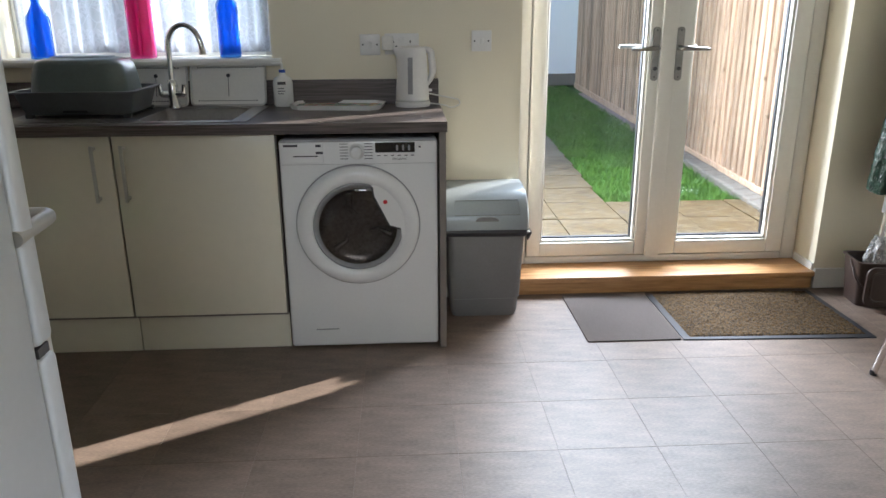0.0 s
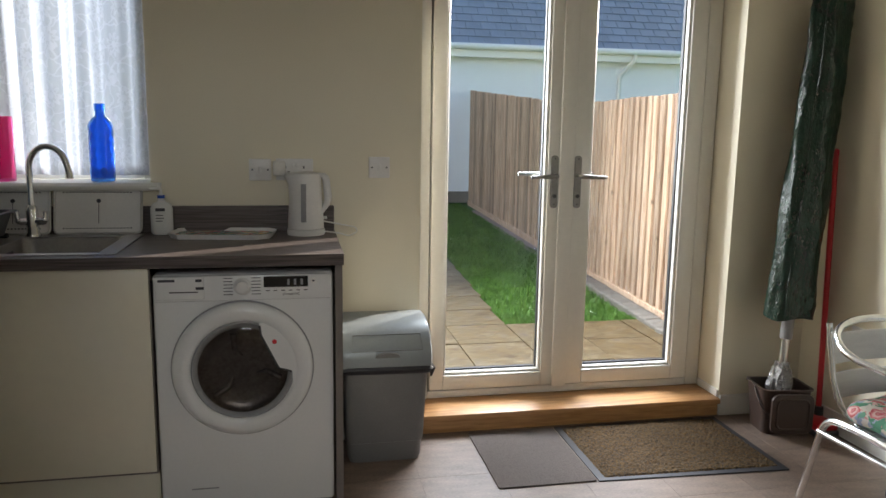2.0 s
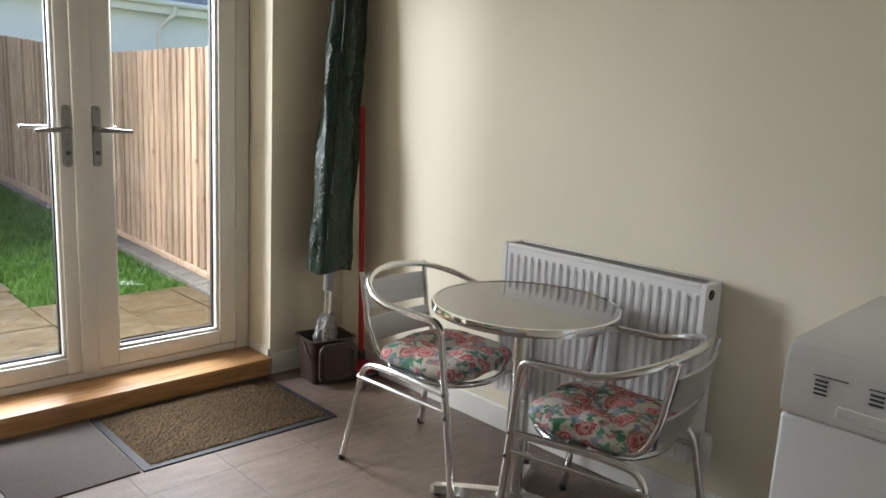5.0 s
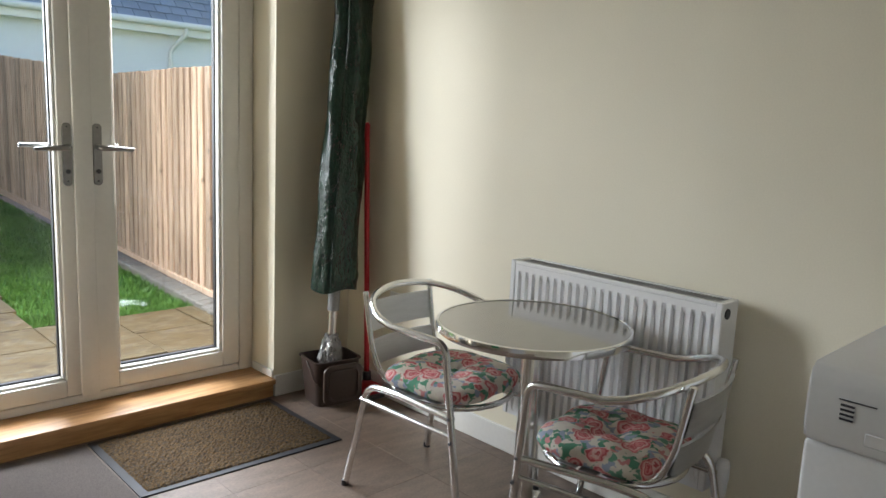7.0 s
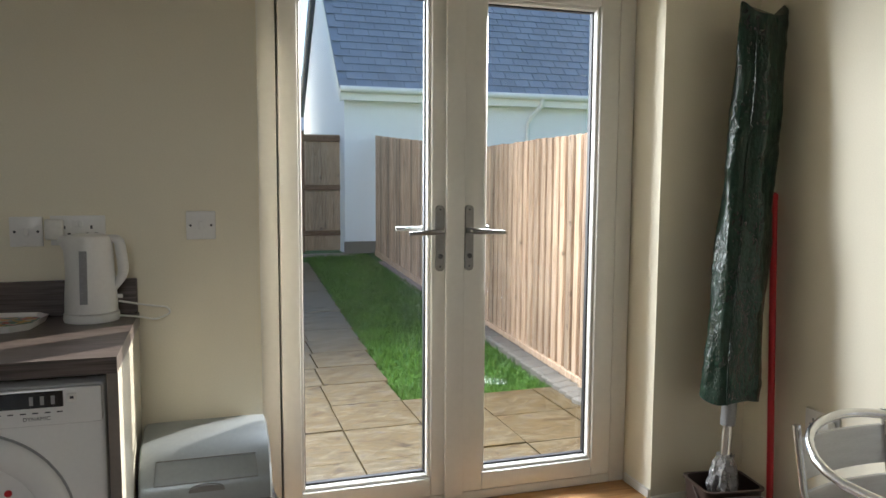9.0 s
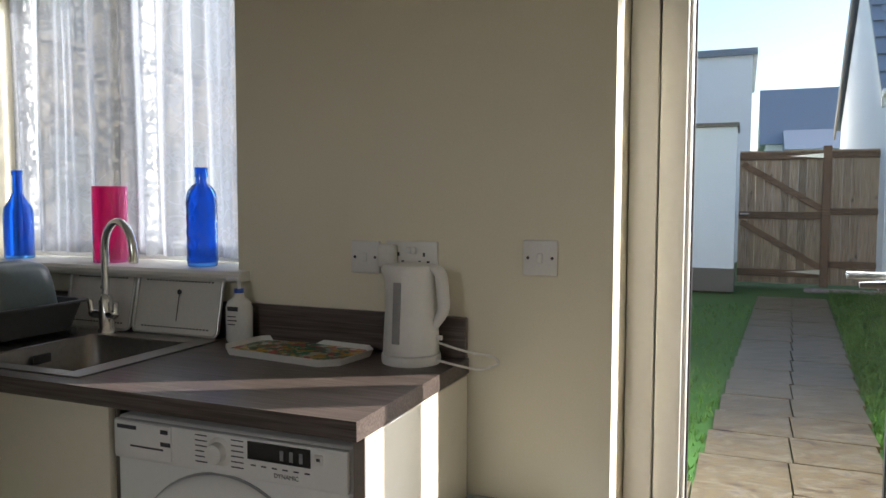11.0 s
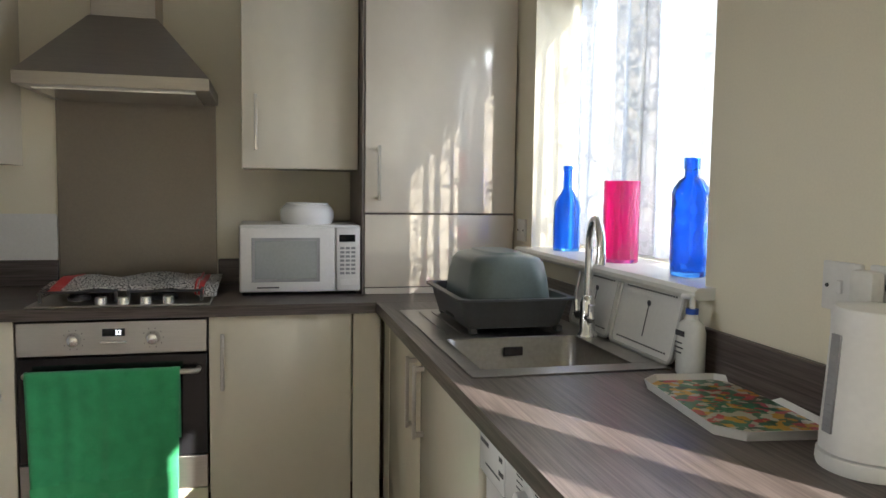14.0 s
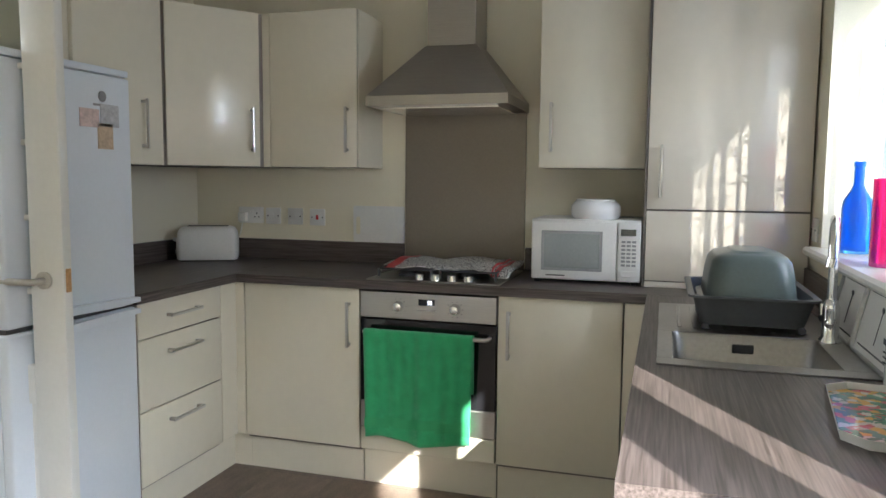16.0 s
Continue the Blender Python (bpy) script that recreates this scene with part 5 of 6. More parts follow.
plug3 = thing("plug", (XR - 0.03, -0.43, 0.47), "white plug low on the wall", "plug")
box("body", (XR - 0.045, -0.465, 0.445), (XR - 0.011, -0.415, 0.50), CABLE, plug3, 0.008, 2)
cb = thing("chopping_board", (XL + 0.03, -1.93, ZW1 + 0.1), "white plastic chopping board propped against the wall", "chopping board")
bm = bmesh.new()
add_prism(bm, round_rect(-2.066, 1.0155, -1.79, 1.20, 0.01), "X", XL + 0.003, XL + 0.012)
put("board", bm, WHITE_PLASTIC, cb)
bm = bmesh.new()
add_prism(bm, round_rect(-2.050, 1.055, -2.028, 1.145, 0.0105), "X", XL + 0.0122, XL + 0.0135)
put("hand_slot", bm, CREAM_WALL, cb)

# ---- sink ----
sk = thing("sink", (-1.18, -0.3, ZW1), "stainless steel inset sink with ribbed drainer", "sink")
bm = bmesh.new()
BX0, BX1, BY0, BY1 = -1.13, -0.785, -0.505, -0.135
for lo, hi in (((SX0 - 0.01, SY0 - 0.01, ZW1), (BX0, SY1 + 0.01, ZW1 + 0.004)), ((BX1, SY0 - 0.01, ZW1), (SX1 + 0.01, SY1 + 0.01, ZW1 + 0.004)),
               ((BX0, SY0 - 0.01, ZW1), (BX1, BY0, ZW1 + 0.004)), ((BX0, BY1, ZW1), (BX1, SY1 + 0.01, ZW1 + 0.004))):
    add_box(bm, lo, hi, 0.0015)
put("rim", bm, SINKSTEEL, sk, True)
rings = []
for z, g, r in ((ZW1 + 0.004, 0.0, 0.03), (ZW1 - 0.01, -0.006, 0.035), (ZW1 - 0.13, -0.016, 0.045), (ZW1 - 0.15, -0.035, 0.05)):
    rings.append([(px, py, z) for px, py in round_rect(BX0 - g - 0.004, BY0 - g - 0.004, BX1 + g + 0.004, BY1 + g + 0.004, r)])
loft("bowl", rings, SINKSTEEL, sk, cap0=False)
box("overflow", (BX0 + 0.012, -0.345, ZW1 - 0.045), (BX0 + 0.018, -0.290, ZW1 - 0.02), DARKGREY, sk, 0.002)
lathe("drain", [(0.04, 0), (0.04, 0.003), (0.03, 0.004), (0.0, 0.003)], (-0.96, -0.32, ZW1 - 0.149), CHROME, sk, 24)
bm = bmesh.new()
for i in range(9):
    y = -0.49 + i * 0.042
    add_box(bm, (-1.57, y, ZW1 + 0.0035), (-1.19, y + 0.012, ZW1 + 0.007), 0.002)
put("drainer_ribs", bm, SINKSTEEL, sk, True)

tap = thing("mixer_tap", (-1.105, -0.10, ZW1), "chrome swan-neck kitchen mixer tap", "tap")
TX, TY = -1.105, -0.105
lathe("base", [(0.028, 0.004), (0.028, 0.012), (0.022, 0.02), (0.021, 0.10), (0.017, 0.115), (0.013, 0.12)], (TX, TY, ZW1), CHROME, tap, 24)
arc = [(TX, TY, ZW1 + 0.11)] + [(TX, TY, ZW1 + 0.25)]
for i in range(0, 15):
    a = math.pi * i / 14 * 0.92
    arc.append((TX + 0.070 * (1 - math.cos(a)), TY - 0.016 * (1 - math.cos(a)), ZW1 + 0.25 + 0.085 * math.sin(a)))
end = Vector(arc[-1])
arc.append(tuple(end + Vector((0.006, -0.001, -0.03))))
tube("spout", arc, 0.0115, CHROME, tap, 14)
tube("nozzle", [arc[-1], tuple(Vector(arc[-1]) + Vector((0.002, -0.004, -0.022)))], 0.0135, CHROME, tap, 14)
for s in (-1, 1):
    tube("lever", rounded([(TX, TY, ZW1 + 0.06), (TX + s * 0.045, TY - 0.01, ZW1 + 0.06), (TX + s * 0.05, TY - 0.012, ZW1 + 0.10)], 0.01), [0.014] * 3 + [0.013] * 3 + [0.009, 0.009], CHROME, tap, 12)


def tub(parent, x0, y0, x1, y1, z0, z1, flare, wall, material, name="body", lip=0.0, r=0.04):
    rr = []
    for z, g in ((z0, 0), (z0 + (z1 - z0) * 0.5, flare * 0.5), (z1, flare), (z1, flare + lip), (z1 + 0.006, flare + lip), (z1 + 0.006, flare - wall), (z0 + wall, -wall)):
        rr.append([(px, py, z) for px, py in round_rect(x0 - g, y0 - g, x1 + g, y1 + g, r)])
    return loft(name, rr, material, parent)


rack = thing("dish_rack", (-1.36, -0.33, ZW1), "dark grey plastic dish drainer on the sink", "dish rack")
RZ = ZW1 + 0.008
tub(rack, -1.555, -0.475, -1.165, -0.195, RZ + 0.012, RZ + 0.092, 0.022, 0.005, SLATE_PLASTIC, "tray", 0.014, 0.035)
for a, b in ((-1.55, -0.47), (-1.19, -0.47), (-1.55, -0.215), (-1.19, -0.215)):
    box("foot", (a, b, RZ - 0.002), (a + 0.03, b + 0.02, RZ + 0.016), SLATE_PLASTIC, rack, 0.003)
bm = bmesh.new()
add_prism(bm, [(-1.43, RZ + 0.02)] + [(-1.36 + 0.045 * math.cos(radians(180 - 18 * i)), RZ + 0.022 + 0.03 * math.sin(radians(180 - 18 * i))) for i in range(11)] + [(-1.29, RZ + 0.02)], "Y", -0.4795, -0.4785)
put("cut_out", bm, GASKET, rack)
basin = thing("washing_up_bowl", (-1.36, -0.33, ZW1 + 0.1), "grey-green plastic washing-up bowl upturned in rack", "washing-up bowl")
rr = []
for z, g, r in ((RZ + 0.066, 0.022, 0.06), (RZ + 0.074, 0.022, 0.06), (RZ + 0.076, 0.006, 0.06), (RZ + 0.15, -0.002, 0.06), (RZ + 0.188, -0.010, 0.06), (RZ + 0.203, -0.022, 0.055), (RZ + 0.211, -0.042, 0.05), (RZ + 0.213, -0.060, 0.04), (RZ + 0.218, -0.065, 0.04)):
    rr.append([(px, py, z) for px, py in round_rect(-1.535 - g, -0.455 - g, -1.185 + g, -0.215 + g, r)])
loft("shell", rr, BASIN_PLASTIC, basin)
for ob in (rack, basin):
    ob.location += Vector((-0.012, 0.045, 0))


def small_tray(x0, x1, label):
    t0 = thing("metal_tray", ((x0 + x1) / 2, -0.04, ZW1), label, "tray", "trays behind the tap")
    tilt = Matrix.Translation((0, -0.062, ZW1 + 0.006)) @ Matrix.Rotation(radians(-12), 4, "X")
    bm = bmesh.new()
    add_prism(bm, round_rect(x0, 0, x1, 0.175, 0.02), "Y", 0, 0.006)
    bmesh.ops.transform(bm, matrix=tilt, verts=bm.verts)
    put("plate", bm, WHITE_PLASTIC, t0)
    bm = bmesh.new()
    add_tube(bm, [(px, -0.004, pz) for px, pz in round_rect(x0, 0, x1, 0.175, 0.02)], 0.005, 8, True)
    bmesh.ops.transform(bm, matrix=tilt, verts=bm.verts)
    put("rim", bm, ALUMATT, t0, True)
    bm = bmesh.new()
    nn = int((x1 - x0 - 0.05) / 0.012)
    for i in range(nn):
        for zz in (0.018, 0.155):
            xx = x0 + 0.028 + i * 0.012
            add_box(bm, (xx, -0.0015, zz), (xx + 0.006, 0, zz + 0.004), 0, 1, tilt)
    xm = (x0 + x1) / 2
    add_box(bm, (xm - 0.001, -0.0015, 0.04), (xm + 0.001, 0, 0.12), 0, 1, tilt)
    add_lathe(bm, [(0.008, 0), (0.008, -0.002)], tilt @ Vector((xm, 0, 0.125)), 12, "Y")
    put("drawn_line", bm, INK, t0)


small_tray(-1.32, -1.06, "pale metal tray with dotted border behind tap")
small_tray(-1.045, -0.735, "pale metal tray with dotted border leaning on upstand")

soap = thing("soap_bottle", (-0.675, -0.055, ZW1), "clear pump bottle of white hand soap", "soap dispenser")
SP = (-0.660, -0.060)
rr = []
for z, a, b in ((0, 0.036, 0.022), (0.008, 0.042, 0.027), (0.10, 0.042, 0.027), (0.118, 0.035, 0.023), (0.128, 0.016, 0.014), (0.140, 0.013, 0.013)):
    rr.append([(SP[0] + a * math.cos(t / 20 * 6.2832), SP[1] + b * math.sin(t / 20 * 6.2832), ZW1 + z) for t in range(20)])
loft("bottle", rr, mat("soap_white", (0.72, 0.72, 0.70), 0.2, var=0.03), soap)
lathe("collar", [(0.014, 0.140), (0.014, 0.152)], (*SP, ZW1), mat("blue_plastic", (0.03, 0.10, 0.5), 0.3), soap, 16)
tube("pump", rounded([(SP[0], SP[1], ZW1 + 0.150), (SP[0], SP[1], ZW1 + 0.178), (SP[0] - 0.04, SP[1], ZW1 + 0.174)], 0.008), 0.006, WHITE_PLASTIC, soap, 10)
bm = bmesh.new()
for i, w in enumerate((0.034, 0.026, 0.03, 0.024)):
    add_box(bm, (SP[0] - 0.018, SP[1] - 0.0288, ZW1 + 0.092 - i * 0.011 - (0.006 if i else 0)), (SP[0] - 0.018 + w, SP[1] - 0.0270, ZW1 + (0.104 if i == 0 else 0.089) - i * 0.011))
put("label_bar", bm, INK, soap)

tray = thing("serving_tray", (-0.42, -0.12, ZW1), "white serving tray with tropical flower print", "tray", local=True)
tray.location, tray.rotation_euler = (-0.425, -0.125, ZW1), (0, 0, radians(-7))
rr = []
oct_ = [(-0.15, -0.105), (0.15, -0.105), (0.19, -0.065), (0.19, 0.065), (0.15, 0.105), (-0.15, 0.105), (-0.19, 0.065), (-0.19, -0.065)]
for z, k in ((0.0, 0.95), (0.0, 0.96), (0.016, 1.0), (0.019, 1.01), (0.019, 1.0), (0.005, 0.965)):
    rr.append([(x * k, y * k, z) for x, y in oct_])
loft("body", rr, WHITE_PLASTIC, tray)
bm = bmesh.new()
add_prism(bm, [(x * 0.955, y * 0.955) for x, y in oct_], "Z", 0.0055, 0.0072)
put("print", bm, TRAYPRINT, tray)
words("lettering", "SUM\nMER", (0.0, 0.012, 0.0075), 0.052, mat("green_ink", (0.02, 0.22, 0.12), 0.4), tray, (0, 0, 0), "CENTER")

ket = thing("kettle", (-0.105, -0.12, ZW1), "white plastic jug kettle with grey water gauge", "kettle")
KX, KY = -0.114, -0.099
lathe("base", [(0.0, 0.0), (0.072, 0.0), (0.074, 0.008), (0.073, 0.022), (0.068, 0.024)], (KX, KY, ZW1), WHITE_PLASTIC, ket, 36)
rr = []
for z, r, e in ((0.026, 0.070, 0), (0.06, 0.069, 0), (0.14, 0.064, 0), (0.20, 0.061, 0.004), (0.228, 0.060, 0.014), (0.240, 0.054, 0.012), (0.246, 0.030, 0.0)):
    ring = []
    for t in range(36):
        a = t / 36 * 2 * math.pi
        sp = max(0.0, -math.cos(a)) ** 6 * e * 1.6
        ring.append((KX + (r + sp) * math.cos(a), KY + r * math.sin(a), ZW1 + z))
    rr.append(ring)
loft("jug", rr, WHITE_PLASTIC, ket)
hp = rounded([(KX + 0.040, KY, ZW1 + 0.232), (KX + 0.078, KY, ZW1 + 0.230), (KX + 0.089, KY, ZW1 + 0.13), (KX + 0.056, KY, ZW1 + 0.085)], 0.03, 6)
bm = bmesh.new()
add_tube(bm, hp, [0.011 + 0.004 * math.sin(i / (len(hp) - 1) * math.pi) for i in range(len(hp))], 12)
for v in bm.verts:
    v.co.y = KY + (v.co.y - KY) * 1.25
put("handle", bm, WHITE_PLASTIC, ket, True)
bm = bmesh.new()
for i in range(14):
    z = 0.055 + i * 0.0105
    r = 0.0695 - (z - 0.06) * 0.058
    a = radians(-98)
    add_box(bm, (-0.010, -0.002, 0), (0.010, 0.0015, 0.0104), 0, 1, Matrix.Translation((KX + r * math.cos(a), KY + r * math.sin(a), ZW1 + z)) @ Matrix.Rotation(a + math.pi / 2, 4, "Z"))
put("gauge", bm, MIDGREY, ket)
tube("switch", [(KX + 0.060, KY, ZW1 + 0.065), (KX + 0.082, KY, ZW1 + 0.065)], 0.006, WHITE_PLASTIC, ket, 10)
tube("cable", rounded([(KX + 0.07, KY + 0.01, ZW1 + 0.05), (0.035, -0.10, ZW1 + 0.035), (0.085, -0.05, ZW1 + 0.02), (0.095, -0.03, ZW1 - 0.002), (0.055, -0.06, ZW1 - 0.016), (0.02, -0.12, ZW1 + 0.005), (KX + 0.07, KY - 0.01, ZW1 + 0.012)], 0.04), 0.003, CABLE, ket, 8)

# ---- washing machine ----
wm = thing("washing_machine", (-0.33, -0.55, 0), "white front-loading washing machine with closed round door", "washing machine")
WX_0, WX_1, WY = -0.618, -0.032, -0.545
box("body", (WX_0, WY, 0.012), (WX_1, -0.03, 0.842), WHITE_ENAMEL, wm, 0.012, 3)
for a in (WX_0 + 0.05, WX_1 - 0.05):
    for b in (WY + 0.06, -0.1):
        lathe("foot", [(0.02, 0), (0.02, 0.014)], (a, b, 0), DARKGREY, wm, 12)
box("control_panel", (WX_0 + 0.004, WY - 0.012, 0.752), (WX_1 - 0.004, WY + 0.004, 0.838), WHITE_ENAMEL, wm, 0.006, 2)
box("drawer", (WX_0 + 0.012, WY - 0.016, 0.760), (WX_0 + 0.165, WY - 0.010, 0.836), WHITE_ENAMEL, wm, 0.003, 2)
box("drawer_grip", (WX_0 + 0.055, WY - 0.0165, 0.783), (WX_0 + 0.145, WY - 0.0155, 0.787), INK, wm, 0)
CX, CZ = -0.335, 0.515
lathe("dial", [(0.030, -0.004), (0.026, -0.008), (0.022, -0.010), (0.020, -0.026), (0.016, -0.028)], (-0.331, WY - 0.008, 0.800), WHITE_PLASTIC, wm, 28, "Y")
lathe("dial_ring", [(0.024, -0.003), (0.024, -0.0055)], (-0.331, WY - 0.008, 0.800), MIDGREY, wm, 28, "Y")
box("display", (-0.262, WY - 0.014, 0.795), (-0.116, WY - 0.0115, 0.832), BLACK_GLASS, wm, 0.001)
bm = bmesh.new()
for sx in (-0.392, -0.302):
    for i in range(6):
        add_box(bm, (sx, WY - 0.0125, 0.772 + i * 0.011), (sx + 0.030, WY - 0.0118, 0.7745 + i * 0.011))
for i in range(6):
    add_box(bm, (-0.255 + i * 0.025, WY - 0.0125, 0.782), (-0.243 + i * 0.025, WY - 0.0118, 0.785))
add_box(bm, (-0.598, WY - 0.0125, 0.832), (-0.462, WY - 0.0118, 0.8335))
add_box(bm, (-0.598, WY - 0.0165, 0.820), (-0.545, WY - 0.0155, 0.8285))
for i, w in enumerate((0.020, 0.026)):
    add_box(bm, (-0.480, WY - 0.0165, 0.819 - i * 0.026), (-0.480 + w, WY - 0.0155, 0.828 - i * 0.026))
put("print", bm, INK, wm)
words("lettering", "DYNAMIC", (-0.200, WY - 0.0125, 0.766), 0.0125, INK, wm)
box("start_button", (-0.108, WY - 0.015, 0.805), (-0.088, WY - 0.0115, 0.825), WHITE_PLASTIC, wm, 0.002)
box("button_mark", (-0.102, WY - 0.0155, 0.812), (-0.094, WY - 0.0149, 0.818), INK, wm, 0)
boxes("display_digits", [((-0.185 + i * 0.022, WY - 0.0145, 0.802), (-0.177 + i * 0.022, WY - 0.0138, 0.822)) for i in range(3)], MIDGREY, wm, 0)
box("filter_flap", (WX_0 + 0.10, WY - 0.003, 0.085), (WX_0 + 0.19, WY + 0.002, 0.089), MIDGREY, wm, 0.001)
# door: broad white ring, grey line round it for gap shade, grey inner ring, glass bowl
lathe("door_shadow_line", [(0.236, 0.001), (0.236, -0.004), (0.231, -0.004)], (CX, WY, CZ), MIDGREY, wm, 64, "Y", False)
wdoor = lathe("door", [(0.231, 0.0), (0.232, -0.016), (0.224, -0.030), (0.205, -0.038), (0.180, -0.036), (0.170, -0.028), (0.166, -0.012)], (CX, WY, CZ), WHITE_ENAMEL, wm, 64, "Y", False)
lathe("inner_ring", [(0.171, -0.026), (0.164, -0.032), (0.150, -0.024), (0.144, -0.010), (0.142, 0.0)], (CX, WY, CZ), MIDGREY, wdoor, 64, "Y", False)
lathe("drum", [(0.150, -0.022), (0.140, -0.012), (0.11, -0.005), (0.05, -0.003), (0.0, -0.003)], (CX, WY, CZ), DRUM, wdoor, 48, "Y", False)
gl = lathe("door_glass", [(0.147, -0.030), (0.135, -0.034), (0.08, -0.031), (0.0, -0.028)], (CX, WY, CZ), clear("dark_door_glass", (0.46, 0.43, 0.41), 0.02), wdoor, 48, "Y", False)
bm = bmesh.new()
for k in range(3):
    a = radians(95 + 120 * k)
    add_tube(bm, [(CX + 0.045 * math.cos(a), WY - 0.006, CZ + 0.045 * math.sin(a)), (CX + 0.075 * math.cos(a + 0.3), WY - 0.010, CZ + 0.075 * math.sin(a + 0.3)), (CX + 0.128 * math.cos(a + 0.15), WY - 0.014, CZ + 0.128 * math.sin(a + 0.15))], [0.004, 0.009, 0.012], 10)
put("paddles", bm, DRUM, wdoor, True)
bm = bmesh.new()
oa = [radians(a) for a in range(-22, 72, 6)]
add_prism(bm, [(CX + 0.178 * math.cos(a), CZ + 0.178 * math.sin(a)) for a in oa] + [(CX + 0.055, CZ + 0.163), (CX + 0.062, CZ + 0.12), (CX + 0.118, CZ + 0.005), (CX + 0.162, CZ - 0.008)], "Y", WY - 0.036, WY - 0.020)
put("door_grip", bm, WHITE_ENAMEL, wdoor)
tube("grip_edge", [(CX + 0.058, WY - 0.034, CZ + 0.155), (CX + 0.062, WY - 0.034, CZ + 0.12), (CX + 0.118, WY - 0.034, CZ + 0.005), (CX + 0.160, WY - 0.034, CZ - 0.008)], 0.004, DARKGREY, wdoor, 8)
lathe("badge", [(0.008, 0), (0.008, -0.002)], (CX + 0.105, WY - 0.036, CZ + 0.098), RED, wdoor, 18, "Y")

# ---- bin ----
bn = thing("swing_bin", (0.185, -0.25, 0), "grey plastic kitchen bin with silver lid and black liner", "bin")
rr = []
for z, x0, y0, x1, y1 in ((0.0, 0.045, -0.245, 0.325, -0.045), (0.02, 0.038, -0.250, 0.332, -0.040), (0.09, 0.036, -0.255, 0.336, -0.038), (0.094, 0.031, -0.260, 0.341, -0.034), (0.43, 0.022, -0.290, 0.352, -0.030), (0.44, 0.020, -0.292, 0.354, -0.028)):
    rr.append([(px, py, z) for px, py in round_rect(x0, y0, x1, y1, 0.03)])
loft("body", rr, GREY_PLASTIC, bn)
rr = []
rnd = random.Random(5)
for z, g in ((0.418, 0.010), (0.434, 0.020), (0.450, 0.014)):
    rr.append([(px + rnd.uniform(-0.002, 0.002), py + rnd.uniform(-0.002, 0.002), z + rnd.uniform(-0.006, 0.004)) for px, py in round_rect(0.020 - g, -0.292 - g, 0.354 + g, -0.028 + g, 0.03)])
loft("liner", rr, GASKET, bn)
tube("liner_knot", [(0.360, -0.26, 0.45), (0.372, -0.27, 0.42), (0.366, -0.265, 0.385)], [0.008, 0.012, 0.004], GASKET, bn, 8)
bm = bmesh.new()
prof = [(-0.305, 0.445), (-0.310, 0.485), (-0.300, 0.520), (-0.255, 0.580), (-0.215, 0.605), (-0.12, 0.622), (-0.035, 0.618), (-0.022, 0.600), (-0.020, 0.445)]
add_loft(bm, [[(x, y0 * k + (1 - k) * -0.165, 0.445 + (z - 0.445) * kz) for y0, z in prof] for x, k, kz in ((0.010, 0.96, 0.93), (0.016, 1.0, 0.99), (0.05, 1.0, 1.0), (0.324, 1.0, 1.0), (0.358, 1.0, 0.99), (0.364, 0.96, 0.93))])
put("lid", bm, SILVER_PLASTIC, bn, True)
bm = bmesh.new()
m = Matrix.Translation((0.187, -0.3035, 0.49)) @ Matrix.Rotation(radians(15), 4, "X")
add_prism(bm, [(0.048 * math.cos(a), 0.018 * math.sin(a) + 0.004) for a in [i / 20 * 6.2832 for i in range(20)]], "Y", -0.006, 0.004)
bmesh.ops.transform(bm, matrix=m, verts=bm.verts)
put("push_flap", bm, GREY_PLASTIC, bn)
bm = bmesh.new()
add_tube(bm, [(0.055, -0.262, 0.575), (0.320, -0.262, 0.575), (0.325, -0.304, 0.517), (0.050, -0.304, 0.517)], 0.002, 6, True)
put("flap_line", bm, GREY_PLASTIC, bn)

bn.scale = (1, 1, 0.925)

# ---- window things ----
bm = bmesh.new()
uvl = bm.loops.layers.uv.new("UVMap")
grid = []
NXC = 220
for i in range(NXC + 1):
    u = i / NXC
    x = WX0 + 0.03 + (WX1 - WX0 - 0.06) * u
    r0 = []
    for j in range(13):
        v = j / 12
        wv = 0.018 * math.sin(u * 62 + 1.2 * math.sin(u * 11)) + 0.008 * math.sin(u * 133 + 2) + 0.006 * math.sin(u * 25 + v * 3)
        r0.append((bm.verts.new((x, 0.160 + wv * (1.1 - 0.3 * v), WZ0 + 0.02 + (WZ1 - WZ0 - 0.03) * v)), u * 1.9, v))
    grid.append(r0)
for a, b in zip(grid, grid[1:]):
    for j in range(12):
        f = bm.faces.new((a[j][0], b[j][0], b[j + 1][0], a[j + 1][0]))
        for lp, q in zip(f.loops, (a[j], b[j], b[j + 1], a[j + 1])):
            lp[uvl].uv = (q[1], q[2])
cur = thing("lace_curtain", (-1.28, 0.145, WZ0), "white lace net curtain with flower pattern", "curtain")
put("net", bm, LACE, cur, True)
tube("curtain_wire", [(WX0 + 0.002, 0.145, WZ1 - 0.014), (WX1 - 0.002, 0.145, WZ1 - 0.014)], 0.004, WHITE_PLASTIC, cur, 8)

SZ = WZ0 + 0.001
b1 = thing("wine_bottle", (-1.685, 0.072, SZ), "tall cobalt blue glass bottle on the window board", "bottle", "blue bottles")
lathe("glass", [(0.0, 0.0), (0.046, 0.0), (0.048, 0.006), (0.048, 0.15), (0.044, 0.175), (0.025, 0.205), (0.0165, 0.225), (0.0155, 0.285), (0.018, 0.287), (0.018, 0.302), (0.013, 0.302), (0.013, 0.225), (0.040, 0.172), (0.044, 0.15), (0.044, 0.01), (0.0, 0.012)], (-1.685, 0.072, SZ), BLUE_GLASS, b1, 36)
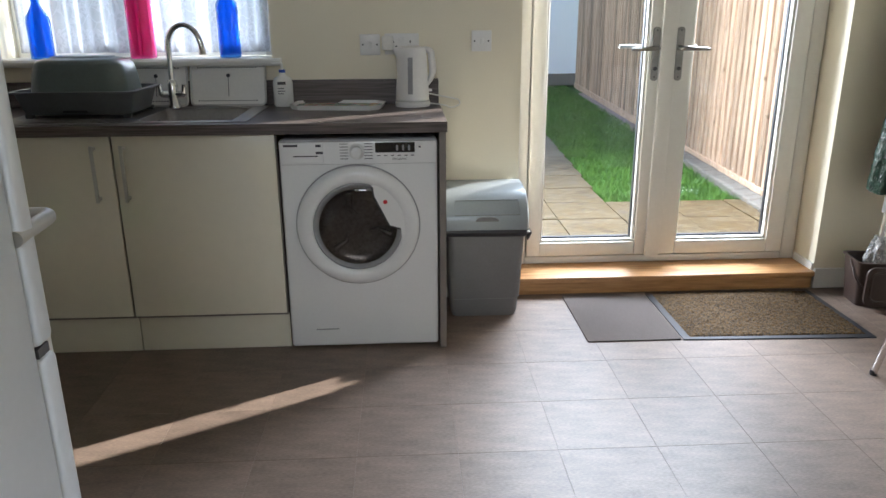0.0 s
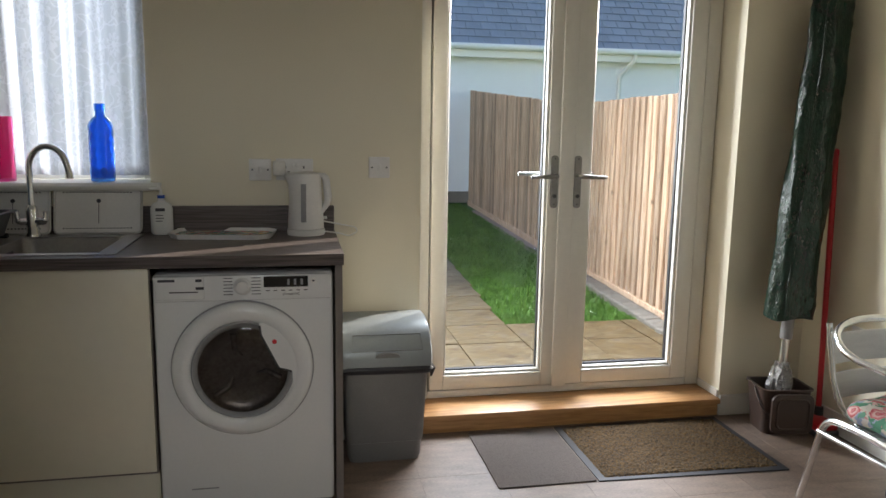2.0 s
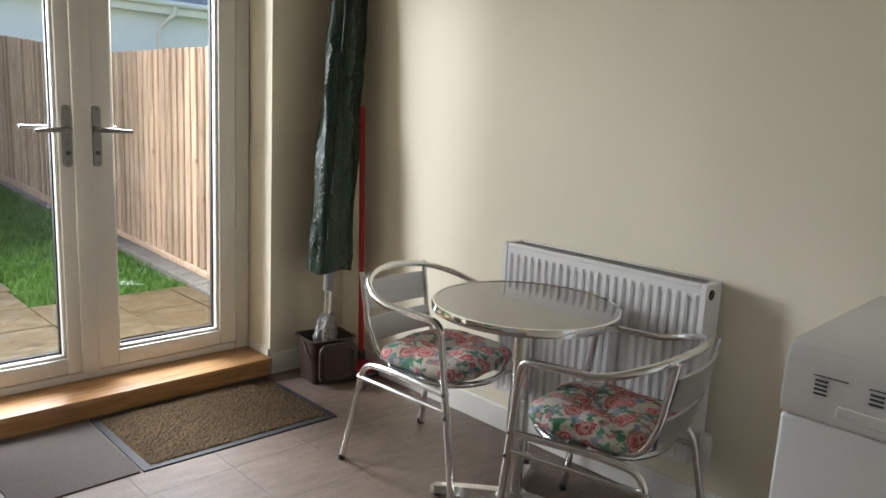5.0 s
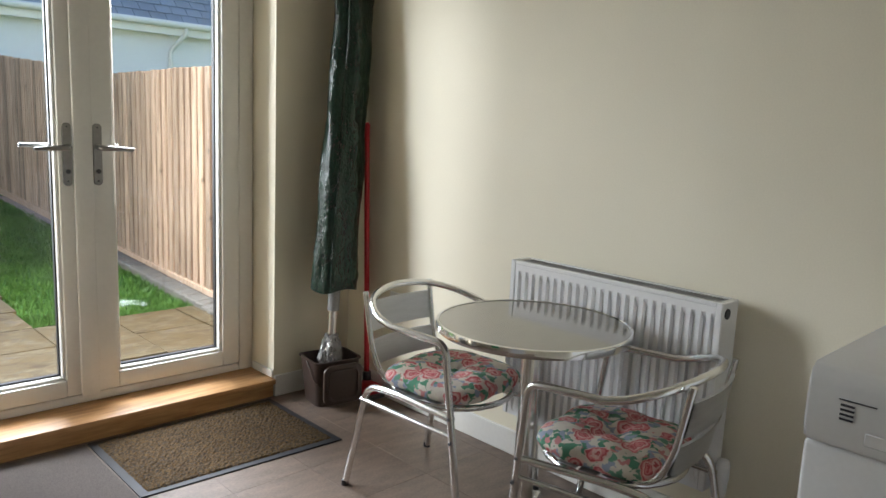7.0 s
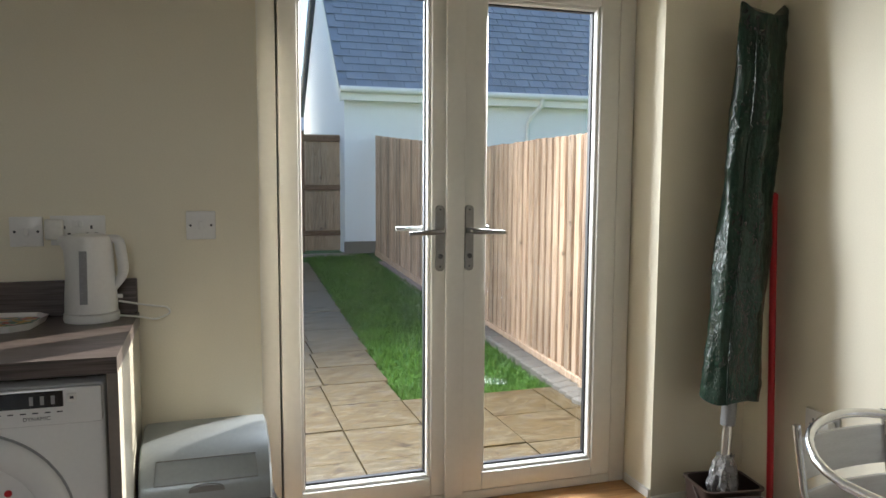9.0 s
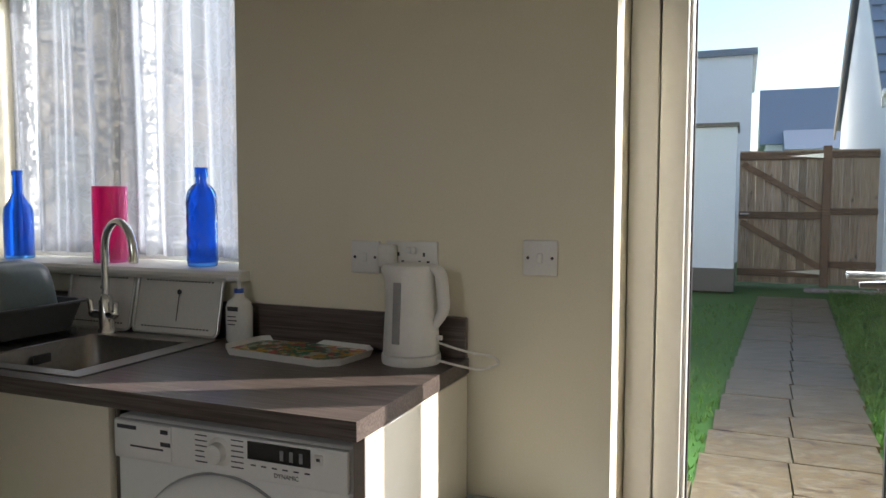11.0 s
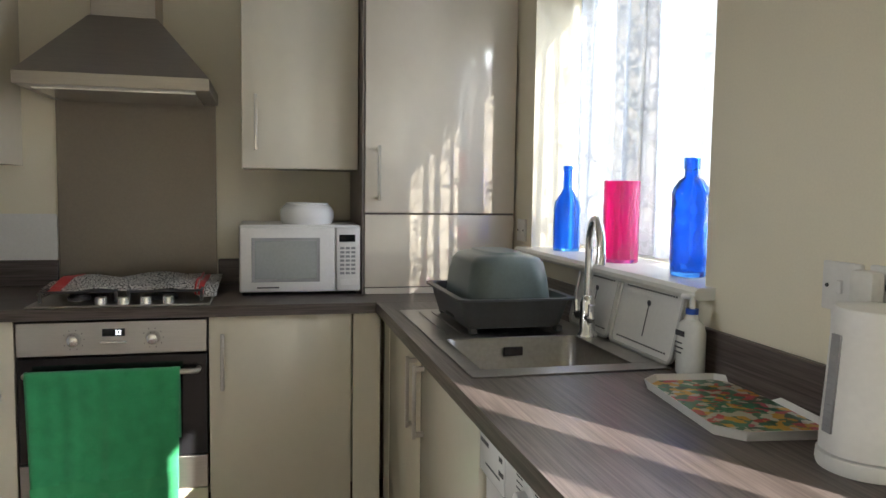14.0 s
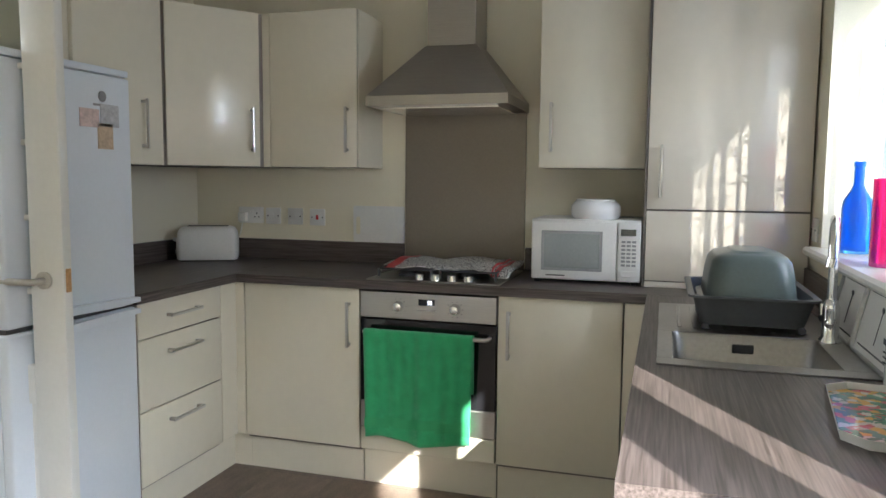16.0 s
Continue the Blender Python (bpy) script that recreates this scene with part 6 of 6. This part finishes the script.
vs = thing("vase", (-1.262, 0.068, SZ), "bright pink cylindrical glass vase", "vase")
lathe("glass", [(0.0, 0.0), (0.052, 0.0), (0.054, 0.005), (0.054, 0.245), (0.050, 0.245), (0.050, 0.012), (0.0, 0.014)], (-1.262, 0.068, SZ), PINK_GLASS, vs, 40)
b2 = thing("embossed_bottle", (-0.895, 0.072, SZ), "cobalt blue bottle with embossed lattice on window board", "bottle", "blue bottles")
bm = bmesh.new()
prof = [(0.0, 0.0), (0.042, 0.0), (0.045, 0.006)] + [(0.045, 0.01 + i * 0.008) for i in range(26)] + [(0.043, 0.225), (0.030, 0.245), (0.018, 0.252), (0.0165, 0.270), (0.020, 0.272), (0.020, 0.300), (0.014, 0.300), (0.014, 0.250), (0.041, 0.21), (0.041, 0.012), (0.0, 0.014)]
add_lathe(bm, prof, (-0.895, 0.072, SZ), 48)
for v in bm.verts:
    d = v.co - Vector((-0.895, 0.072, SZ))
    if 0.015 < d.z < 0.212 and math.hypot(d.x, d.y) > 0.0445:
        a = math.atan2(d.y, d.x)
        k = 1 + 0.05 * (abs(math.sin(a * 4 + d.z * 75)) * abs(math.sin(a * 4 - d.z * 75)))
        v.co.x, v.co.y = -0.895 + d.x * k, 0.072 + d.y * k
bmesh.ops.remove_doubles(bm, verts=bm.verts, dist=1e-5)
put("glass", bm, BLUE_GLASS, b2, True)

# ---- fridge ----
fr = thing("fridge_freezer", (-0.90, -2.65, 0), "white fridge freezer with small paper notes on door", "fridge")
FX0, FX1, FYB, FYF = -1.168, -0.62, -2.96, -2.36
box("body", (FX0 + 0.003, FYB, 0.03), (FX1 - 0.003, FYF - 0.045, 1.682), FRIDGE_WHITE, fr, 0.006, 2)
box("top_cap", (FX0, FYB, 1.683), (FX1, FYF - 0.005, 1.706), FRIDGE_WHITE, fr, 0.004, 2)
box("door", (FX0, FYF - 0.042, 0.885), (FX1, FYF, 1.679), FRIDGE_WHITE, fr, 0.010, 3)
box("freezer_door", (FX0, FYF - 0.042, 0.06), (FX1, FYF, 0.870), FRIDGE_WHITE, fr, 0.010, 3)
for z0, s in ((0.90, 1), (0.855, -1)):
    bm = bmesh.new()
    add_prism(bm, [(FX0 + 0.002, z0 - 0.010 * s), (FX0 + 0.10, z0 - 0.014 * s), (FX1 - 0.10, z0 - 0.005 * s), (FX1 - 0.10, z0 + 0.02 * s), (FX0 + 0.12, z0 + 0.014 * s), (FX0 + 0.002, z0 + 0.006 * s)], "Y", FYF - 0.002, FYF + 0.022)
    put("grip", bm, FRIDGE_WHITE, fr)
# dark grey filler, the shade between the two doors put in as colour
box("gap", (FX0 + 0.004, FYF - 0.04, 0.871), (FX1 - 0.004, FYF - 0.012, 0.884), DARKGREY, fr, 0)
PAPER = [mat("note_paper_" + w, c, 0.8, var=0.12, scale=40) for w, c in (("beige", (0.55, 0.42, 0.30)), ("grey", (0.50, 0.50, 0.52)), ("pink", (0.62, 0.48, 0.45)))]
for (x, z, w, h), mt in zip(((-1.075, 1.43, 0.07, 0.085), (-1.105, 1.505, 0.085, 0.075), (-1.012, 1.50, 0.085, 0.06)), (PAPER[0], PAPER[1], PAPER[2])):
    box("note", (x, FYF + 0.0005, z), (x + w, FYF + 0.003, z + h), mt, fr, 0)
lathe("badge", [(0.018, 0.001), (0.018, 0.003), (0.012, 0.003)], (-1.03, FYF, 1.605), MIDGREY, fr, 20, "Y")
box("badge_bar", (-1.07, FYF + 0.0005, 1.572), (-0.99, FYF + 0.002, 1.579), MIDGREY, fr, 0)
for a in (FX0 + 0.05, FX1 - 0.05):
    for b in (FYB + 0.05, FYF - 0.1):
        lathe("foot", [(0.018, 0), (0.018, 0.032)], (a, b, 0), DARKGREY, fr, 12)

# ---- tumble dryer ----
dr_ = thing("tumble_dryer", (1.85, -2.69, 0), "white tumble dryer with moulded control fascia", "tumble dryer")
QX, QY0, QY1 = 1.545, -2.985, -2.392
box("body", (QX + 0.012, QY0, 0.015), (2.15, QY1, 0.70), WHITE_ENAMEL, dr_, 0.010, 3)
bm = bmesh.new()
add_prism(bm, [(QX + 0.006, 0.702), (QX - 0.004, 0.74), (QX - 0.002, 0.815), (QX + 0.008, 0.846), (QX + 0.030, 0.860), (2.15, 0.864), (2.15, 0.702)], "Y", QY0, QY1)
bmesh.ops.bevel(bm, geom=list(bm.edges), offset=0.006, segments=2, affect="EDGES")
put("fascia", bm, WHITE_ENAMEL, dr_, True)
bm = bmesh.new()
for k, yy in enumerate((-2.455, -2.555, -2.645)):
    for i in range(4 if k == 0 else 3):
        add_box(bm, (QX - 0.006, yy - 0.024, 0.790 - i * 0.009), (QX + 0.004, yy, 0.7935 - i * 0.009))
    add_box(bm, (QX - 0.006, yy - 0.06, 0.801), (QX + 0.004, yy + 0.004, 0.8025))
put("print", bm, INK, dr_)
box("water_drawer_grip", (QX - 0.005, -2.88, 0.725), (QX + 0.01, -2.50, 0.752), WHITE_ENAMEL, dr_, 0.003)
for a in (QX + 0.06, 2.1):
    for b in (QY0 + 0.05, QY1 - 0.05):
        lathe("foot", [(0.02, 0), (0.02, 0.016)], (a, b, 0), DARKGREY, dr_, 12)
tr2 = thing("box", (1.95, -2.62, 0.85), "small white and dark box on dryer", "box")
box("body", (1.86, -2.78, 0.8645), (2.12, -2.545, 0.889), WHITE_PLASTIC, tr2, 0.004)
box("lid", (1.87, -2.77, 0.8895), (2.11, -2.555, 0.909), DARKGREY, tr2, 0.004)

# ---- radiator ----
rad = thing("radiator", (2.15, -1.55, 0.2), "white ribbed double panel radiator on the wall", "radiator")
RX0, RX1, RY0, RY1, RZ0, RZ1 = 2.10, 2.20, -1.955, -1.150, 0.225, 0.805
bm = bmesh.new()
n = 24
zs = (RZ0 + 0.015, RZ0 + 0.05, RZ1 - 0.06, RZ1 - 0.035)
outline = []
pitch = (RY1 - RY0 - 0.04) / n
for i in range(n):
    y = RY0 + 0.02 + i * pitch
    outline += [(RX0 + 0.013, y), (RX0 + 0.013, y + pitch * 0.30), (RX0, y + pitch * 0.45), (RX0, y + pitch * 0.85)]
outline.append((RX0 + 0.013, RY1 - 0.02))
front = outline
rows = []
for z, k in ((RZ0, 0), (zs[0], 0), (zs[1], 1), (zs[2], 1), (zs[3], 0), (RZ1 - 0.004, 0)):
    rows.append([bm.verts.new(((x if k else RX0 + 0.002), y, z)) for x, y in front])
for a, b in zip(rows, rows[1:]):
    for i in range(len(a) - 1):
        bm.faces.new((a[i], a[i + 1], b[i + 1], b[i]))
put("front_panel", bm, WHITE_ENAMEL, rad)
box("back_panel", (RX1 - 0.02, RY0 + 0.01, RZ0), (RX1 - 0.006, RY1 - 0.01, RZ1 - 0.01), WHITE_ENAMEL, rad, 0.002)
boxes("side_cover", [((RX0 - 0.001, RY0, RZ0), (RX1, RY0 + 0.021, RZ1)), ((RX0 - 0.001, RY1 - 0.021, RZ0), (RX1, RY1, RZ1))], WHITE_ENAMEL, rad, 0.003)
boxes("top_frame", [((RX0 - 0.001, RY0 + 0.021, RZ1 - 0.014), (RX0 + 0.014, RY1 - 0.021, RZ1)), ((RX1 - 0.014, RY0 + 0.021, RZ1 - 0.014), (RX1, RY1 - 0.021, RZ1))], WHITE_ENAMEL, rad, 0.002)
bm = bmesh.new()
for i in range(60):
    y = RY0 + 0.028 + i * (RY1 - RY0 - 0.056) / 60
    add_box(bm, (RX0 + 0.014, y, RZ1 - 0.012), (RX1 - 0.014, y + 0.004, RZ1 - 0.003))
put("grille", bm, MIDGREY, rad)
lathe("end_cap", [(0.016, 0.0), (0.016, -0.003), (0.010, -0.003)], (RX0 + 0.03, RY0, RZ1 - 0.035), INK, rad, 16, "Y")
VX, VY = 2.15, RY0 - 0.03
lathe("valve", [(0.010, 0), (0.012, 0.05), (0.016, 0.06), (0.018, 0.10), (0.020, 0.105), (0.020, 0.15), (0.015, 0.165), (0, 0.167)], (VX, VY, 0.16), WHITE_PLASTIC, rad, 18)
tube("pipe", [(VX, VY, 0.0), (VX, VY, 0.17)], 0.0075, CHROME, rad, 10)
tube("pipe", [(VX, VY, 0.245), (VX, RY0 + 0.02, 0.245)], 0.009, CHROME, rad, 10)
boxes("bracket", [((RX1 - 0.008, -1.75, 0.4), (XR, -1.72, 0.6)), ((RX1 - 0.008, -1.35, 0.4), (XR, -1.32, 0.6))], WHITE_ENAMEL, rad, 0)

# ---- bistro table and chairs ----
TC = (1.781, -1.526)
tb = thing("bistro_table", (*TC, 0), "round aluminium bistro table with polished rim", "table")
lathe("top", [(0.286, 0.678), (0.286, 0.7005), (0.0, 0.7005)], (*TC, 0), TABLETOP, tb, 64)
lathe("rim", [(0.284, 0.677), (0.293, 0.678), (0.295, 0.690), (0.293, 0.702), (0.286, 0.7035), (0.284, 0.701)], (*TC, 0), CHROME, tb, 64, "Z", False)
lathe("column", [(0.032, 0.05), (0.032, 0.38), (0.030, 0.39), (0.030, 0.678)], (*TC, 0), ALU, tb, 24)
lathe("hub", [(0.055, 0.035), (0.055, 0.055), (0.036, 0.075)], (*TC, 0), ALU, tb, 24)
lathe("under_plate", [(0.08, 0.668), (0.08, 0.677)], (*TC, 0), ALU, tb, 24)
for k in range(4):
    a = radians(28 + 90 * k)
    m = Matrix.Translation((*TC, 0)) @ Matrix.Rotation(a, 4, "Z")
    bm = bmesh.new()
    rr = []
    for x, w, z0, z1 in ((0.03, 0.028, 0.02, 0.065), (0.15, 0.024, 0.022, 0.052), (0.26, 0.024, 0.014, 0.036), (0.275, 0.020, 0.014, 0.030)):
        rr.append([(x, -w, z0), (x, w, z0), (x, w * 0.6, z1), (x, -w * 0.6, z1)])
    add_loft(bm, rr)
    bmesh.ops.transform(bm, matrix=m, verts=bm.verts)
    put("foot", bm, ALU, tb)
    p = m @ Vector((0.255, 0, 0))
    lathe("glide", [(0.016, 0), (0.016, 0.015)], tuple(p), GASKET, tb, 12)


def bistro_chair():
    """Local frame: seat looks along +y, the back is at -y."""
    c = thing("bistro_chair", (0, 0, 0), "polished aluminium bistro armchair with floral seat cushion", "chair", "chairs round the table", local=True)
    R = 0.0125
    # arms and back rail in one bow, running down into the front legs
    bow = []
    for i in range(19):
        a = math.pi * i / 18
        bow.append((-0.265 * math.cos(a), -0.05 - 0.215 * math.sin(a) ** 0.8, 0.665 + 0.075 * math.sin(a)))
    pts = rounded([(-0.235, 0.255, 0.0), (-0.262, 0.185, 0.655), (-0.268, 0.10, 0.66)], 0.05, 6) + bow + rounded([(0.268, 0.10, 0.66), (0.262, 0.185, 0.655), (0.235, 0.255, 0.0)], 0.05, 6)
    tube("arm_bow", pts, R, ALU, c, 12)
    # back legs
    for s in (-1, 1):
        tube("back_leg", rounded([(s * 0.245, 0.215, 0.405), (s * 0.225, -0.06, 0.415), (s * 0.205, -0.21, 0.40), (s * 0.235, -0.285, 0.0)], 0.06, 6), R, ALU, c, 12)
        tube("back_post", rounded([(s * 0.150, 0.0, 0.415), (s * 0.165, -0.17, 0.42), (s * 0.172, -0.225, 0.52), (s * 0.178, -0.262, 0.735)], 0.06, 5), 0.0105, ALU, c, 12)
        tube("side_stretcher", [(s * 0.246, 0.222, 0.345), (s * 0.213, -0.232, 0.345)], 0.009, ALU, c, 10)
        lathe("glide", [(0.014, 0), (0.014, 0.02)], (s * 0.235, 0.255, 0), GASKET, c, 12)
        lathe("glide", [(0.014, 0), (0.014, 0.02)], (s * 0.235, -0.285, 0), GASKET, c, 12)
        for y, z in ((0.213, 0.41), (0.222, 0.33)):
            lathe("bolt", [(0.007, 0), (0.005, s * 0.005)], (s * 0.262, y, z), DARKGREY, c, 10, "X")
    tube("seat_hoop", [(0.215 * math.cos(a), 0.02 + 0.215 * math.sin(a), 0.405) for a in [i / 28 * 2 * math.pi for i in range(28)]], 0.011, ALU, c, 10, True)
    # slatted seat and back
    for i in range(5):
        y = -0.13 + i * 0.07
        w = math.sqrt(max(0.01, 0.21 ** 2 - (y - 0.02) ** 2))
        box("seat_slat", (-w, y - 0.03, 0.408), (w, y + 0.03, 0.416), ALUMATT, c, 0.002)
    for z0, z1, yb in ((0.465, 0.555, -0.212), (0.585, 0.690, -0.240)):
        bm = bmesh.new()
        prof = []
        nr = 14
        for k in range(nr + 1):
            z = z0 + (z1 - z0) * k / nr
            prof.append((z, yb - (z - z0) * 0.17 + (0.0022 if k % 2 else 0)))
        fr_, bk = [], []
        for i in range(11):
            x = -0.168 + 0.336 * i / 10
            cv = -0.020 * (1 - (x / 0.168) ** 2)
            fr_.append([bm.verts.new((x, y + cv, z)) for z, y in prof])
            bk.append([bm.verts.new((x, y + cv - 0.010, z)) for z, y in prof])
        for i in range(10):
            for k in range(nr):
                bm.faces.new((fr_[i][k], fr_[i + 1][k], fr_[i + 1][k + 1], fr_[i][k + 1]))
                bm.faces.new((bk[i][k], bk[i][k + 1], bk[i + 1][k + 1], bk[i + 1][k]))
            bm.faces.new((fr_[i][0], bk[i][0], bk[i + 1][0], fr_[i + 1][0]))
            bm.faces.new((fr_[i][nr], fr_[i + 1][nr], bk[i + 1][nr], bk[i][nr]))
        put("back_slat", bm, ALUMATT, c, True)
    # cushion, tufted in the middle
    bm = bmesh.new()
    NA, rr = 44, []
    for t, zz in ((0.0, 0.418), (0.6, 0.418), (0.93, 0.420), (1.0, 0.430), (1.03, 0.448), (1.0, 0.466), (0.9, 0.480), (0.7, 0.490), (0.45, 0.490), (0.22, 0.480), (0.08, 0.462), (0.0, 0.458)):
        ring = []
        for k in range(NA):
            a = 2 * math.pi * k / NA
            sq = 1 / (abs(math.cos(a)) ** 4 + abs(math.sin(a)) ** 4) ** 0.25
            wob = 1 + 0.018 * math.sin(a * 7) + 0.012 * math.sin(a * 11 + 1)
            zw = zz + (0.006 * math.sin(a * 6) * t * (1 - t) * 4 if zz > 0.44 else 0)
            ring.append((0.205 * t * sq * wob * math.cos(a), 0.02 + 0.20 * t * sq * wob * math.sin(a), zw))
        rr.append(ring)
    add_loft(bm, rr, False, False)
    bmesh.ops.remove_doubles(bm, verts=bm.verts, dist=1e-4)
    put("cushion", bm, FLORAL, c, True)
    return c


ch = bistro_chair()
ch.matrix_basis = pose(1.818, -1.140, 0, 0, 0, 187) @ Matrix.Diagonal((0.95, 0.95, 0.95, 1))
second = copy_thing(ch, pose(1.842, -1.82, 0, 0, 0, 8))
second.scale = (0.92, 0.92, 0.92)

# ---- mats ----
m1 = thing("door_mat", (0.77, -0.3, 0), "thin grey ribbed door mat on the floor", "mat")
prism("pile", round_rect(0.578, -0.556, 0.968, -0.035, 0.01), "Z", 0.0, 0.006, MAT_GREY, m1)
m2 = thing("door_mat", (1.4, -0.3, 0), "brown and gold pile door mat with black rubber edge", "mat")
MXA = [(0.980, -0.030), (1.775, -0.030), (1.772, -0.590), (0.975, -0.560)]
prism("rubber_edge", MXA, "Z", 0.0, 0.005, GASKET, m2)
bm = bmesh.new()
bmesh.ops.create_grid(bm, x_segments=90, y_segments=60, size=0.5)
rnd = random.Random(3)
for v in bm.verts:
    u, w = v.co.x + 0.5, v.co.y + 0.5
    e = min(u, 1 - u, w, 1 - w)
    y = -0.055 - (0.485 + 0.02 * u) * (1 - w)
    v.co = Vector((1.005 + 0.745 * u, y, 0.0055 + (rnd.uniform(0.001, 0.007) if e > 0.004 else -0.002)))
put("pile", bm, MAT_GOLD, m2)

# ---- covered rotary airer, caddy, mop ----
air = thing("rotary_airer", (2.0, -0.16, 0), "folded rotary clothes airer in crinkled green cover", "clothes airer")
P0, P1 = Vector((1.984, -0.185, 0.012)), Vector((2.118, -0.145, 1.91))
ax = P1 - P0
tube("pole", [P0, P0 + ax * 0.27], 0.019, ALU, air, 18)
tube("collar", [P0 + ax * 0.215, P0 + ax * 0.285], 0.027, MIDGREY, air, 18)
bm = bmesh.new()
rr = []
NA = 40
for k in range(90):
    t = k / 89
    cpt = P0 + ax * (0.268 + 0.732 * t)
    rx = 0.112 - 0.022 * t + 0.003 * math.sin(t * 21)
    ry = 0.075 - 0.015 * t + 0.006 * math.sin(t * 16 + 2)
    ring = []
    for i in range(NA):
        a = 2 * math.pi * i / NA
        crk = 0.007 * noise.noise(Vector((math.cos(a) * 4, math.sin(a) * 4, t * 9))) + 0.005 * math.sin(a * 5 + t * 5) + 0.0045 * noise.noise(Vector((math.cos(a) * 9, math.sin(a) * 9, t * 45)))
        dz = 0.0
        if k == 89:
            dz = 0.050 * abs(math.cos(a)) ** 4 - 0.014
        ring.append((cpt.x + (rx + crk) * math.cos(a), cpt.y + (ry + crk) * math.sin(a), cpt.z + dz + (0.008 * math.sin(a * 3) if k == 0 else 0)))
    rr.append(ring)
add_loft(bm, rr, False, True)
put("cover", bm, COVER_GREEN, air, True)
tube("seam", [Vector(r[26]) + Vector((-0.002, -0.003, 0)) for r in rr], 0.004, COVER_GREEN, air, 6)

cad = thing("food_caddy", (2.0, -0.2, 0), "small dark brown food waste caddy with lid hanging open", "caddy", local=True)
cad.location, cad.rotation_euler = (1.995, -0.185, 0), (0, 0, radians(-8))
tub(cad, -0.095, -0.075, 0.095, 0.075, 0.0, 0.205, 0.018, 0.005, BROWN_PLASTIC, "body", 0.006, 0.03)
lid = prism("lid", round_rect(-0.09, 0.02, 0.10, 0.20, 0.035), "Y", -0.125, -0.112, BROWN_PLASTIC, cad)
bm = bmesh.new()
add_tube(bm, [(x, -0.127, z) for x, z in round_rect(-0.068, 0.042, 0.078, 0.178, 0.03)], 0.005, 8, True)
put("lid_ridge", bm, BROWN_PLASTIC, lid, True)
tube("bail", rounded([(-0.115, 0, 0.20), (-0.118, -0.09, 0.12), (0.0, -0.106, 0.05)], 0.04), 0.004, BROWN_PLASTIC, cad, 8)
bg = thing("plastic_bag", (1.99, -0.18, 0.2), "crumpled clear plastic bag round the airer pole", "bag")
bm = bmesh.new()
rr = []
for k, (z, r) in enumerate(((0.16, 0.05), (0.20, 0.055), (0.24, 0.045), (0.28, 0.032), (0.31, 0.024))):
    c0 = P0 + ax * (z / 1.93)
    rr.append([(c0.x + (r + 0.012 * math.sin(i * 2.4 + k * 1.7)) * math.cos(i / 24 * 6.2832), c0.y + (r + 0.012 * math.cos(i * 1.9 + k)) * math.sin(i / 24 * 6.2832), z + 0.008 * math.sin(i * 3.1)) for i in range(24)])
add_loft(bm, rr, False, False)
put("film", bm, BAGCLEAR, bg, True)

mop = thing("mop", (2.17, -0.3, 0), "mop with red metal handle and red head leaning on the wall", "mop")
tube("handle", [(2.196, -0.205, 0.05), (2.212, -0.135, 1.245)], 0.0125, RED, mop, 14)
lathe("grip_end", [(0.0125, -0.005), (0.014, 0.0), (0.0135, 0.02), (0.006, 0.027), (0, 0.028)], (2.212, -0.135, 1.245), RED, mop, 14)
box("head", (2.10, -0.325, 0.025), (2.212, -0.195, 0.06), RED, mop, 0.012, 2)
box("sponge", (2.098, -0.33, 0.0), (2.214, -0.19, 0.025), DARKGREY, mop, 0.006)
lathe("joint", [(0.02, 0.055), (0.018, 0.10)], (2.194, -0.21, 0), DARKGREY, mop, 14)


# ---- pieces of floor and paving ----
tile_me = bpy.data.meshes.new("floor_tile")
bm = bmesh.new()
add_box(bm, (0.0005, 0.0005, -0.006), (0.3090, 0.2985, 0.0), 0.0003)
bm.to_mesh(tile_me)
bm.free()
tile_me.materials.append(TILE)
ty = -3.409
while ty < -0.1:
    tx = -0.01 - 0.3095 * 8
    while tx < XR:
        if not (ty > -0.5 and tx < -0.3) and not (ty < YS - 0.1 and (tx < -1.25 or tx > 0.6)):
            t_ob = new("floor_tile", tile_me)
            t_ob.parent = floor
            t_ob.location = (tx, ty, 0)
            if tx + 0.3095 > XR:
                t_ob.scale = ((XR - tx) / 0.3095, 1, 1)
        tx += 0.3095
    ty += 0.299
rnd = random.Random(21)
for x, y, w, d in slab_jobs:
    s = new("paving_slab", slab_meshes[rnd.randrange(5)])
    s.parent = pav
    s.location = (x + w / 2, y + d / 2, GZ + rnd.uniform(-0.003, 0.003))
    s.scale = (w - 0.009, d - 0.009, 1)
